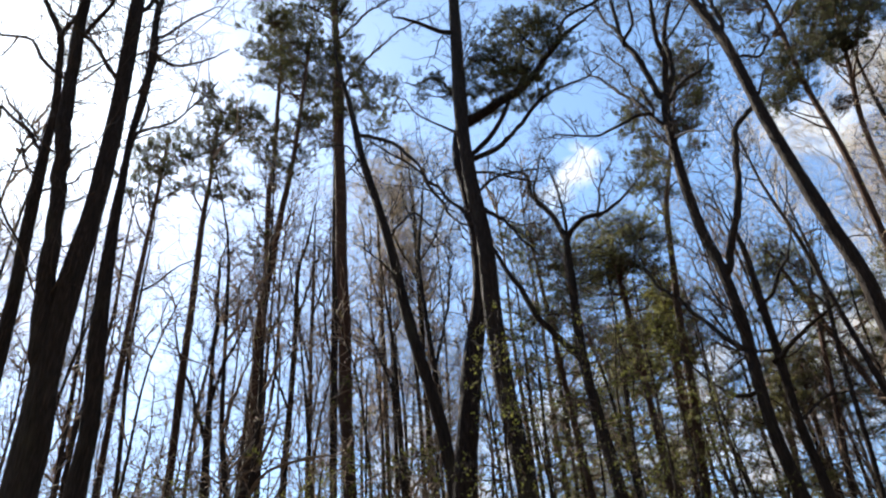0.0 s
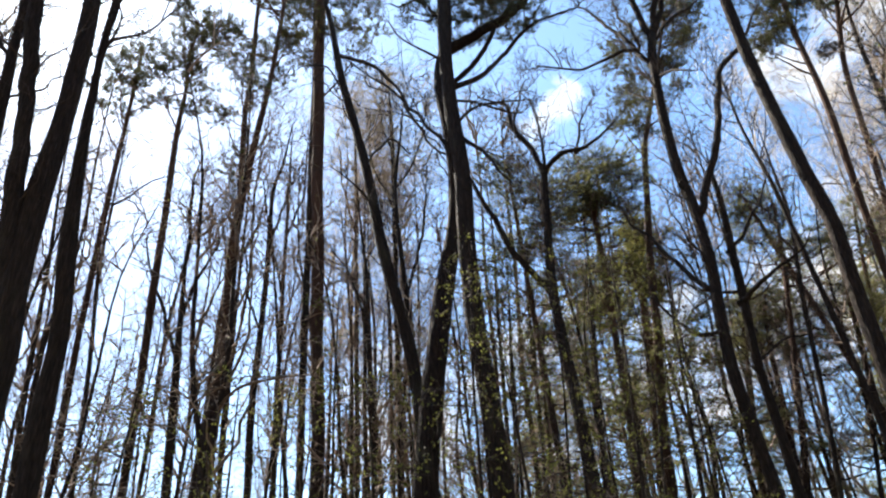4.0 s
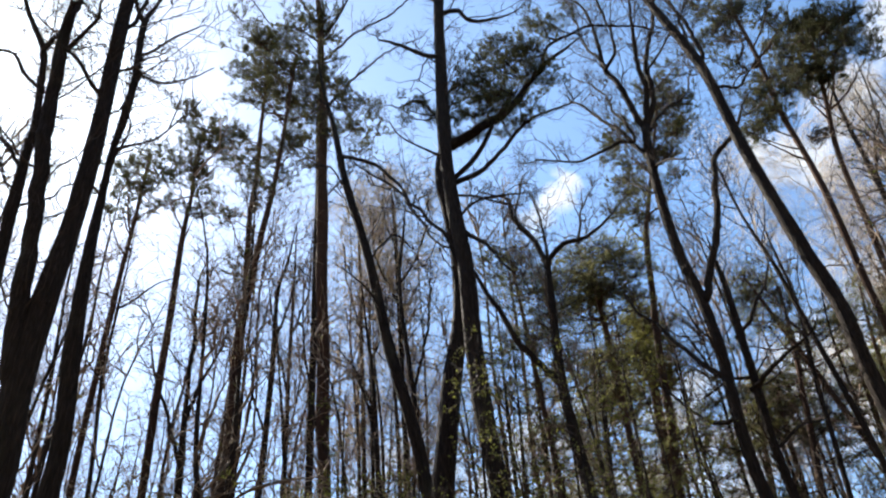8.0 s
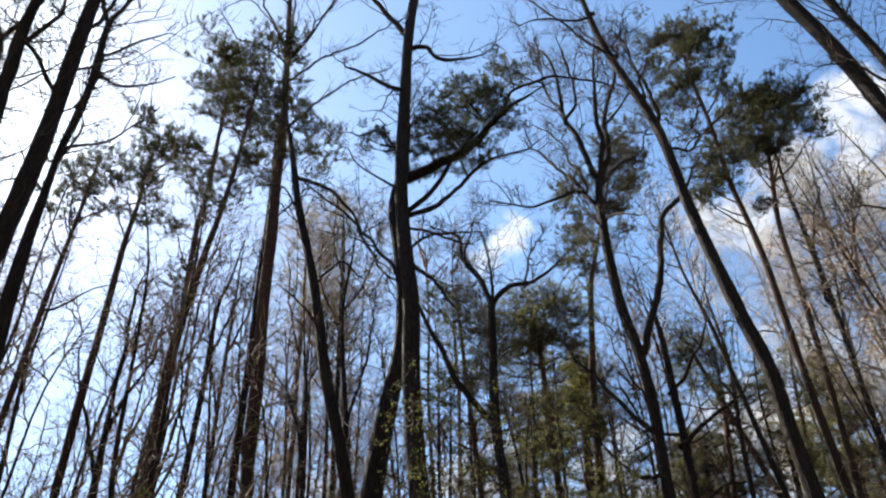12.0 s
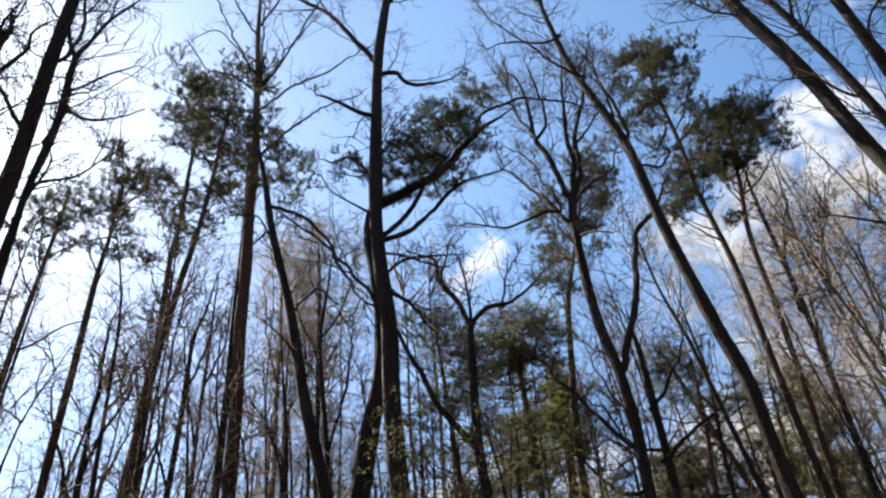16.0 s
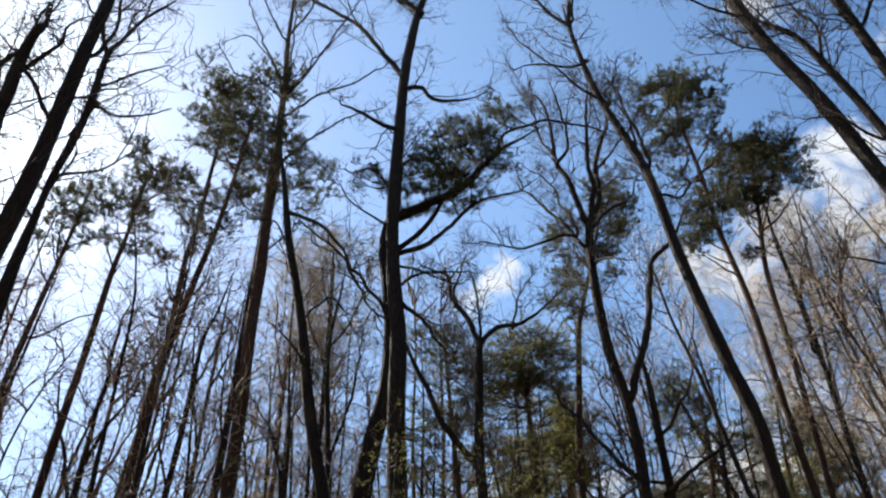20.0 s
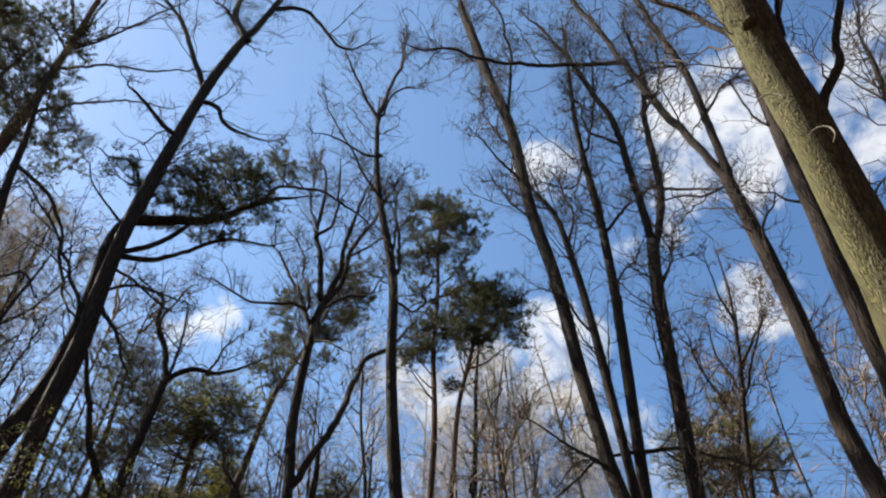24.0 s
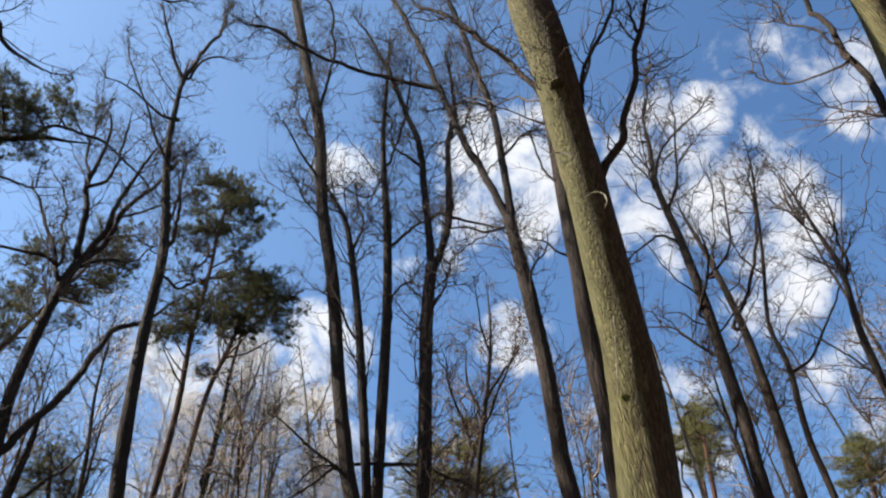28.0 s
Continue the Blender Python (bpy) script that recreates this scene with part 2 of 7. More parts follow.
def twig_material(name, dark, light):
    mat, nodes, link, bsdf = material(name)
    geo = nodes.new("ShaderNodeNewGeometry")
    c = colour_ramp(nodes, link, geo.outputs["Random Per Island"], [(0.0, dark), (1.0, light)])
    grain = noise_tex(nodes, link, mapped(nodes, link, (1, 1, 1)), 30.0, 3.0)
    link(blend(nodes, link, 0.5, c, blend(nodes, link, grain, (0.4, 0.4, 0.4), (1.5, 1.5, 1.5)), "MULTIPLY"), bsdf.inputs["Base Color"])
    bsdf.inputs["Roughness"].default_value = 0.85
    bsdf.inputs["Specular IOR Level"].default_value = 0.1
    return mat


TWIG = twig_material("twig_bark", (0.028, 0.0195, 0.0155), (0.075, 0.055, 0.042))
TWIG_RUST = twig_material("rusty_twig_bark", (0.22, 0.168, 0.10), (0.45, 0.355, 0.22))
# TWIG_PALE is lighter than birch twigs are: sunlight is put into the colour
TWIG_PALE = twig_material("pale_twig_bark", (0.27, 0.225, 0.175), (0.50, 0.425, 0.335))
TWIG_BROWN = twig_material("brown_twig_bark", (0.10, 0.072, 0.053), (0.235, 0.172, 0.125))


def leafy(name, dark, light, through_light):
    mat, nodes, link, bsdf = material(name)
    geo = nodes.new("ShaderNodeNewGeometry")
    info = nodes.new("ShaderNodeObjectInfo")
    add = nodes.new("ShaderNodeMath")
    add.operation = "MULTIPLY_ADD"
    link(geo.outputs["Random Per Island"], add.inputs[0])
    add.inputs[1].default_value = 0.7
    scale = nodes.new("ShaderNodeMath")
    scale.operation = "MULTIPLY"
    link(info.outputs["Random"], scale.inputs[0])
    scale.inputs[1].default_value = 0.3
    link(scale.outputs[0], add.inputs[2])
    c = colour_ramp(nodes, link, add.outputs[0], [(0.0, dark), (1.0, light)])
    link(c, bsdf.inputs["Base Color"])
    bsdf.inputs["Roughness"].default_value = 0.65
    bsdf.inputs["Specular IOR Level"].default_value = 0.2
    glow = nodes.new("ShaderNodeBsdfTranslucent")
    link(c, glow.inputs["Color"])
    mix = nodes.new("ShaderNodeMixShader")
    mix.inputs[0].default_value = through_light
    out = nodes["Material Output"]
    link(bsdf.outputs[0], mix.inputs[1])
    link(glow.outputs[0], mix.inputs[2])
    link(mix.outputs[0], out.inputs["Surface"])
    return mat


NEEDLE = leafy("pine_needles", (0.020, 0.024, 0.011), (0.108, 0.104, 0.042), 0.36)
# brighter, yellower copy of NEEDLE: sunshine on the boughs put into the colour
NEEDLE_SUNLIT = leafy("sunlit_needles", (0.06, 0.062, 0.016), (0.19, 0.175, 0.045), 0.5)
OLIVE = leafy("olive_needles", (0.060, 0.064, 0.024), (0.200, 0.185, 0.075), 0.55)
LEAF = leafy("young_leaves", (0.055, 0.062, 0.015), (0.145, 0.145, 0.038), 0.45)
DRY = leafy("dry_leaves", (0.12, 0.075, 0.04), (0.30, 0.19, 0.10), 0.35)


def litter():
    mat, nodes, link, bsdf = material("leaf_litter")
    v = mapped(nodes, link, (1, 1, 1))
    a, b = noise_tex(nodes, link, v, 9.0, 8.0, 0.7), noise_tex(nodes, link, v, 0.25, 4.0)
    c = colour_ramp(nodes, link, a, [(0.3, (0.035, 0.025, 0.016)), (0.5, (0.14, 0.095, 0.055)), (0.7, (0.24, 0.17, 0.10))])
    moss = colour_ramp(nodes, link, b, [(0.5, (0, 0, 0)), (0.65, (1, 1, 1))])
    link(blend(nodes, link, moss, c, blend(nodes, link, 0.5, c, (0.07, 0.10, 0.03))), bsdf.inputs["Base Color"])
    bsdf.inputs["Roughness"].default_value = 0.95
    bump = nodes.new("ShaderNodeBump")
    bump.inputs["Distance"].default_value = 0.04
    link(a, bump.inputs["Height"])
    link(bump.outputs[0], bsdf.inputs["Normal"])
    return mat


LITTER = litter()


# ---- mesh helpers ----
def mesh_of(name, verts, quads, mat, smooth=True):
    """A mesh from arrays of corners and of faces with a fixed number of corners (or a list of such arrays)."""
    quads = quads if isinstance(quads, list) else [quads]
    me = bpy.data.meshes.new(name)
    me.vertices.add(len(verts))
    me.vertices.foreach_set("co", np.asarray(verts, np.float32).ravel())
    sizes = np.concatenate([np.full(len(q), q.shape[1]) for q in quads])
    index = np.concatenate([q.ravel() for q in quads]).astype(np.int32)
    me.loops.add(len(index))
    me.loops.foreach_set("vertex_index", index)
    me.polygons.add(len(sizes))
    me.polygons.foreach_set("loop_start", np.concatenate([[0], np.cumsum(sizes)[:-1]]).astype(np.int32))
    me.polygons.foreach_set("use_smooth", np.full(len(sizes), smooth))
    me.update(calc_edges=True)
    me.materials.append(mat)
    return me


def part(name, me, parent, label=""):
    ob = new(name, me)
    ob.parent = parent
    return tagged(ob, label)


def tubes(paths, radii, sides):
    """Many tubes at once: paths (N, n, 3), radii (N, n). Corners and quads."""
    N, n, _ = paths.shape
    tangent = np.gradient(paths, axis=1)
    tangent /= np.linalg.norm(tangent, axis=2, keepdims=True) + 1e-9
    whole = paths[:, -1] - paths[:, 0]
    ref = np.where(np.abs(whole[:, 2:3]) > 0.8 * np.linalg.norm(whole, axis=1, keepdims=True), [[1.0, 0, 0]], [[0, 0, 1.0]])
    u = np.cross(tangent, ref[:, None])
    u /= np.linalg.norm(u, axis=2, keepdims=True) + 1e-9
    v = np.cross(tangent, u)
    a = np.arange(sides) * 2 * np.pi / sides
    ring = u[:, :, None] * np.cos(a)[:, None] + v[:, :, None] * np.sin(a)[:, None]
    r = radii if radii.ndim == 3 else radii[:, :, None]
    verts = paths[:, :, None] + ring * r[..., None]
    k, s = np.meshgrid(np.arange(n - 1), np.arange(sides), indexing="ij")
    one = np.stack([k * sides + s, k * sides + (s + 1) % sides, (k + 1) * sides + (s + 1) % sides, (k + 1) * sides + s], -1).reshape(-1, 4)
    quads = (one[None] + (np.arange(N) * n * sides)[:, None, None]).reshape(-1, 4)
    return verts.reshape(-1, 3), quads


def merged(pieces):
    verts, faces, at = [], {}, 0
    for v, f in pieces:
        verts.append(v)
        faces.setdefault(f.shape[1], []).append(f + at)
        at += len(v)
    return np.concatenate(verts), [np.concatenate(f) for f in faces.values()]


def curve_through(points, step):
    """A smooth line through rows of x, y, z, r, resampled at about that step."""
    p = np.array(points, float)
    p = np.concatenate([[2 * p[0] - p[1]], p, [2 * p[-1] - p[-2]]])
    out = []
    for k in range(1, len(p) - 2):
        n = max(2, int(np.linalg.norm(p[k + 1, :3] - p[k, :3]) / step))
        t = (np.arange(n) / n)[:, None]
        a, b, c, d = p[k - 1], p[k], p[k + 1], p[k + 2]
        out.append(0.5 * (2 * b + (c - a) * t + (2 * a - 5 * b + 4 * c - d) * t ** 2 + (3 * b - a - 3 * c + d) * t ** 3))
    out.append(p[-2:-1])
    out = np.concatenate(out)
    out[:, 3] = np.maximum(out[:, 3], 0.003)
    return out


def stem_mesh(name, line, mat, sides, rng, rough=0.05):
    """A stem with uneven girth: low swellings and ribs that run along it, closed at its tip."""
    n = len(line)
    a = np.arange(sides) * 2 * np.pi / sides
    height = np.concatenate([[0], np.cumsum(np.linalg.norm(np.diff(line[:, :3], axis=0), axis=1))])
    swell = sum(rng.uniform(0.3, 1) * np.sin(height * f + rng.uniform(0, 6)) for f in (1.3, 3.1, 6.0)) / 3
    ribs = sum(rng.uniform(0.3, 1) * np.sin(a[None] * k + rng.uniform(0, 6) + 0.3 * np.sin(height * 0.8 + k)[:, None]) for k in (2, 3, 5)) / 3
    girth = line[:, 3:4] * (1 + rough * (swell[:, None] + ribs) + rng.normal(0, 0.25 * rough, (n, sides)))
    verts, quads = tubes(line[None, :, :3], girth[None], sides)
    cap = np.array([[(n - 1) * sides + s for s in range(sides)]])
    return mesh_of(name, verts, [quads, cap], mat)


def grow(start, way, length, radius, rng, n=5, wander=0.25, lift=0.12):
    """Lines of n points that wander off from their starts and taper."""
    N = len(start)
    paths = np.empty((N, n, 3))
    paths[:, 0] = start
    d = way / (np.linalg.norm(way, axis=1, keepdims=True) + 1e-9)
    for k in range(1, n):
        d = d + rng.normal(0, wander, (N, 3)) + [0, 0, lift]
        d /= np.linalg.norm(d, axis=1, keepdims=True)
        paths[:, k] = paths[:, k - 1] + d * (length / (n - 1))[:, None]
    radii = radius[:, None] * np.linspace(1, 0.35, n)[None]
    return paths, radii


def zigzag(start, way, length, radius, rng, n=6, kink=0.4, bend=0.25, lift=0.12, tip=0.3):
    """Crooked shoots: they keep their way but turn at each bud to one side and then to the other, and taper."""
    N = len(start)
    d = way / (np.linalg.norm(way, axis=1, keepdims=True) + 1e-9)
    side = np.cross(d, rng.normal(0, 1, (N, 3)))
    side /= np.linalg.norm(side, axis=1, keepdims=True) + 1e-9
    drift = rng.normal(0, bend, (N, 3)) / n
    paths = np.empty((N, n, 3))
    paths[:, 0] = start
    sign = rng.choice([-1.0, 1.0], (N, 1))
    for k in range(1, n):
        d = d + drift + [0, 0, lift / n]
        step = d + side * sign * kink * rng.uniform(0.2, 1.3, (N, 1)) + rng.normal(0, 0.35 * kink, (N, 3))
        sign = np.where(rng.uniform(0, 1, (N, 1)) < 0.75, -sign, sign)
        step /= np.linalg.norm(step, axis=1, keepdims=True) + 1e-9
        paths[:, k] = paths[:, k - 1] + step * (length / (n - 1) * rng.uniform(0.7, 1.3, N))[:, None]
    radii = radius[:, None] * np.linspace(1, tip, n)[None]
    return paths, radii


def offshoots(paths, each, rng, spread=0.9, first=0.25):
    """Starts and ways of shoots along lines."""
    N, n, _ = paths.shape
    who = np.repeat(np.arange(N), each)
    f = rng.uniform(first, 1.0, len(who)) * (n - 1)
    k = np.minimum(f.astype(int), n - 2)
    seg = paths[who, k + 1] - paths[who, k]
    start = paths[who, k] + seg * (f - k)[:, None]
    ahead = seg / (np.linalg.norm(seg, axis=1, keepdims=True) + 1e-9)
    side = rng.normal(0, 1, (len(who), 3))
    side -= ahead * (side * ahead).sum(1, keepdims=True)
    side /= np.linalg.norm(side, axis=1, keepdims=True) + 1e-9
    return start, ahead * 0.7 + side * spread, who


# ---- trees ----
class Tree:
    pass


def stem(name, label, category, mat, points, seed, group="", step=0.22, sides=14):
    t = Tree()
    t.rng = np.random.default_rng(seed)
    t.base = np.array(points[0][:3])
    t.root = new(name)
    t.root.location = t.base
    tagged(t.root, label, category, group)
    t.mat, t.lines, t.clumps = mat, [], []
    line = curve_through(points, step)
    line[:, :3] -= t.base
    # a stem never runs quite straight
    h = line[:, 2]
    for axis in (0, 1):
        line[:, axis] += line[:, 3] * 0.10 * np.sin(h * t.rng.uniform(0.9, 1.6) + t.rng.uniform(0, 6))
    line[:, 3] *= (0.95 if mat is MOSSY else 0.9) * (1 + 0.5 * np.exp(-np.maximum(h, 0) / 0.25))
    t.trunk = line
    thick = line[:, 3].max() > 0.19
    part("trunk", stem_mesh("trunk", line, mat, 28 if thick else sides, t.rng, 0.08), t.root)
    return t


def deciduous(label, mat, points, seed):
    t = stem("bare_tree", label, "tree", mat, points, seed, "tall bare trees round the clearing")
    t.kind = "bare"
    return t


def pine(label, mat, points, seed, group="tall pines round the clearing"):
    t = stem("pine_tree", label, "pine tree", mat, points, seed, group)
    t.kind = "pine"
    t.pads, t.layered, t.dense, t.tufted = CLUSTERS, False, 3, True
    return t


def layered_pine(label, mat, points, seed):
    t = pine(label, mat, points, seed, "pines of middle height behind the oaks")
    t.pads, t.layered = OLIVE_CLUSTERS, True
    return t


def young_conifer(label, mat, points, seed):
    t = pine(label, mat, points, seed, "young conifers behind the oaks")
    t.pads, t.layered = SUNLIT_CLUSTERS, True
    return t


def limb(t, points):
    """A bough that grows out of the nearest wood below it and runs out into a thin tip."""
    points = [np.array(p, float) for p in points]
    for p in points:
        p[:3] -= t.base
    wood = np.concatenate([t.trunk, *t.lines])
    gap = np.linalg.norm(wood[:, :3] - points[0][:3], axis=1)
    k = gap.argmin()
    if gap[k] > 0.5 * wood[k, 3]:
        lower = wood[np.linalg.norm(wood[:, :3] - (wood[k, :3] - [0, 0, 0.5 * gap[k]]), axis=1).argmin()]
        points.insert(0, np.array([*lower[:3], min(points[0][3] * 1.1, lower[3])]))
    end, ahead = points[-1], points[-1][:3] - points[-2][:3]
    ahead /= np.linalg.norm(ahead) + 1e-9
    if end[3] > 0.009:
        reach = min(1.5, end[3] * 30)
        for f in (0.25, 0.5, 0.75, 1.0):
            ahead = ahead + t.rng.normal(0, 0.15, 3) + [0, 0, 0.05]
            ahead /= np.linalg.norm(ahead)
            points.append(np.array([*(points[-1][:3] + ahead * reach * 0.25), end[3] * (1 - 0.85 * f)]))
    line = curve_through(points, 0.12)
    n = len(line)
    line[:, :3] += t.rng.normal(0, 1, (n, 3)) * np.minimum(line[:, 3:4], 0.03) * 0.2
    along = np.arange(n) * 0.12
    sway = np.clip(0.028 / line[:, 3], 0.25, 1.0)
    knees = np.arange(0, along[-1] + 0.5, 0.38)
    for axis in range(3):
        line[:, axis] += np.interp(along, knees, t.rng.normal(0, 0.032, len(knees))) * np.minimum(along / 0.5, 1) * sway
        for f in (2.6, 5.3):
            line[:, axis] += sway * np.minimum(along, 0.6) * 0.025 / f * 2.6 * np.sin(along * f * t.rng.uniform(0.8, 1.2) + t.rng.uniform(0, 6))
    t.lines.append(line)
    part("limb", stem_mesh("limb", line, OAK if t.mat in (MOSSY, PINE) else t.mat, 8, t.rng, 0.09), t.root)


def twigs_from(lines, rng, density, reach=1.0, fine=True, kink=0.31, lift=0.5, hang=0.0, slim=1.0):
    """Three orders of crooked shoots from the given lines: the pieces of one mesh."""
    starts, ways, r0 = [], [], []
    for line in lines:
        total = np.linalg.norm(np.diff(line[:, :3], axis=0), axis=1).sum()
        count = max(3, int(total * 4.2 * density))
        s, w, _ = offshoots(line[None, :, :3], count, rng, 0.95, 0.12)
        k = np.abs(line[None, :, :3] - s[:, None]).sum(2).argmin(1)
        starts.append(s), ways.append(w + [0, 0, 0.28 - hang]), r0.append(line[k, 3])
    starts, ways, r0 = np.concatenate(starts), np.concatenate(ways), np.concatenate(r0)
    N = len(starts)
    strong = np.where(rng.uniform(0, 1, N) < 0.25, 1.65, 0.8)
    length = rng.uniform(0.35, 1.15, N) * reach * np.clip(r0 / 0.03, 0.55, 1.3) * strong
    radius = np.minimum(0.65 * r0 + 0.002, slim * rng.uniform(0.0085, 0.0135, N) * reach ** 0.5 * strong ** 0.8)
    p1, r1 = zigzag(starts, ways, length, radius, rng, 8, kink, 0.28, lift - hang)
    out = [tubes(p1, r1, 4)]
    s, w, who = offshoots(p1, 5, rng, 1.05, 0.2)
    p2, r2 = zigzag(s, w + [0, 0, -hang], length[who] * rng.uniform(0.22, 0.6, len(s)), np.maximum(radius[who] * 0.55, slim * 0.0052), rng, 5, kink + 0.04, 0.3, lift - hang)
    out.append(tubes(p2, r2, 3))
    if fine:
        s, w, who = offshoots(p2, 2, rng, 1.0, 0.3)
        p3, r3 = zigzag(s, w + [0, 0, -hang], rng.uniform(0.12, 0.36, len(s)) * reach, np.full(len(s), 0.0042), rng, 3, kink, 0.6, lift - hang)
        out.append(tubes(p3, r3, 3))
    return out, p2


def needle_cluster(seed, boughs=9, nodes=5, each=20, wide=0.0068, flat=0.34):
    """A spray of pine shoots, radius 1: thin boughs that fan out and turn up, side shoots along them, and a brush of needles on each shoot's end.
    Corners, needles and the faces of the shoots."""
    rng = np.random.default_rng(seed)
    a = np.arange(boughs) * 6.283 / boughs + rng.normal(0, 0.28, boughs)
    reach = rng.uniform(0.5, 1.12, boughs)
    way = np.stack([np.cos(a), np.sin(a), rng.uniform(0.0, 2.2 * flat, boughs)], 1)
    p1, r1 = zigzag(np.tile([0.0, 0.0, -0.3 * flat], (boughs, 1)), way, reach, np.full(boughs, 0.02), rng, 6, 0.3, 0.5, 0.35)
    s, w, who = offshoots(p1, nodes * 2, rng, 1.0, 0.28)
    w = w * [1, 1, 0.6] + [0, 0, 0.25]
    p2, r2 = zigzag(s, w, reach[who] * rng.uniform(0.12, 0.34, len(s)), np.full(len(s), 0.01), rng, 3, 0.3, 0.3, 0.4)
    ends = np.concatenate([p2[:, -1], p1[:, -1], p1[:, -2]])
    axis = np.concatenate([p2[:, -1] - p2[:, -2], p1[:, -1] - p1[:, -2], p1[:, -2] - p1[:, -3]])
    axis = axis / (np.linalg.norm(axis, axis=1, keepdims=True) + 1e-9) + [0, 0, 0.35]
    axis /= np.linalg.norm(axis, axis=1, keepdims=True)
    c, ax = np.repeat(ends, each, 0), np.repeat(axis, each, 0)
    out = np.cross(ax, rng.normal(0, 1, c.shape))
    out /= np.linalg.norm(out, axis=1, keepdims=True) + 1e-9
    root = c + ax * rng.uniform(-0.12, 0.05, (len(c), 1))
    d = out * rng.uniform(0.55, 1.0, (len(c), 1)) + ax * 0.75
    d /= np.linalg.norm(d, axis=1, keepdims=True)
    tip = root + d * rng.uniform(0.10, 0.17, (len(c), 1))
    side = np.cross(d, rng.normal(0, 1, c.shape))
    side /= np.linalg.norm(side, axis=1, keepdims=True) + 1e-9
    verts = np.stack([root - side * wide, root + side * wide, tip], 1).reshape(-1, 3)
    tri = np.arange(len(verts)).reshape(-1, 3)
    wood, quads = merged([tubes(p1, r1, 3), tubes(p2, r2, 3)])
    return np.concatenate([verts, wood]), [tri, quads[0] + len(verts)]


def spray_mesh(seed, mat, **how):
    """The spray as a mesh of two materials: needles and shoots."""
    verts, (tri, quads) = needle_cluster(seed, **how)
    me = mesh_of("foliage", verts, [tri, quads], mat, False)
    me.materials.append(TWIG)
    me.polygons.foreach_set("material_index", np.repeat([0, 1], [len(tri), len(quads)]).astype(np.int32))
    return me


CLUSTERS = [spray_mesh(k, NEEDLE) for k in range(8)]
OLIVE_CLUSTERS = [spray_mesh(10 + k, OLIVE, flat=0.2, boughs=8, nodes=4, each=11, wide=0.0075) for k in range(5)]
SUNLIT_CLUSTERS = [spray_mesh(20 + k, NEEDLE_SUNLIT) for k in range(4)]


def needles(t, place, size):
    t.clumps.append((np.array(place) - t.base, size))


def leaf_sheet(starts, rng, size):
    n = len(starts)
    d = rng.normal(0, 1, (n, 3)) + [0, 0, -0.2]
    d /= np.linalg.norm(d, axis=1, keepdims=True)
    s = np.cross(d, rng.normal(0, 1, (n, 3)))
    s /= np.linalg.norm(s, axis=1, keepdims=True)
    L = size * rng.uniform(0.6, 1.2, (n, 1))
    fold = np.cross(d, s) * L * 0.12
    v = np.stack([starts, starts + d * L * 0.5 + s * L * 0.32 + fold, starts + d * L, starts + d * L * 0.5 - s * L * 0.32 + fold], 1)
    return v.reshape(-1, 3), np.arange(4 * n).reshape(-1, 4)


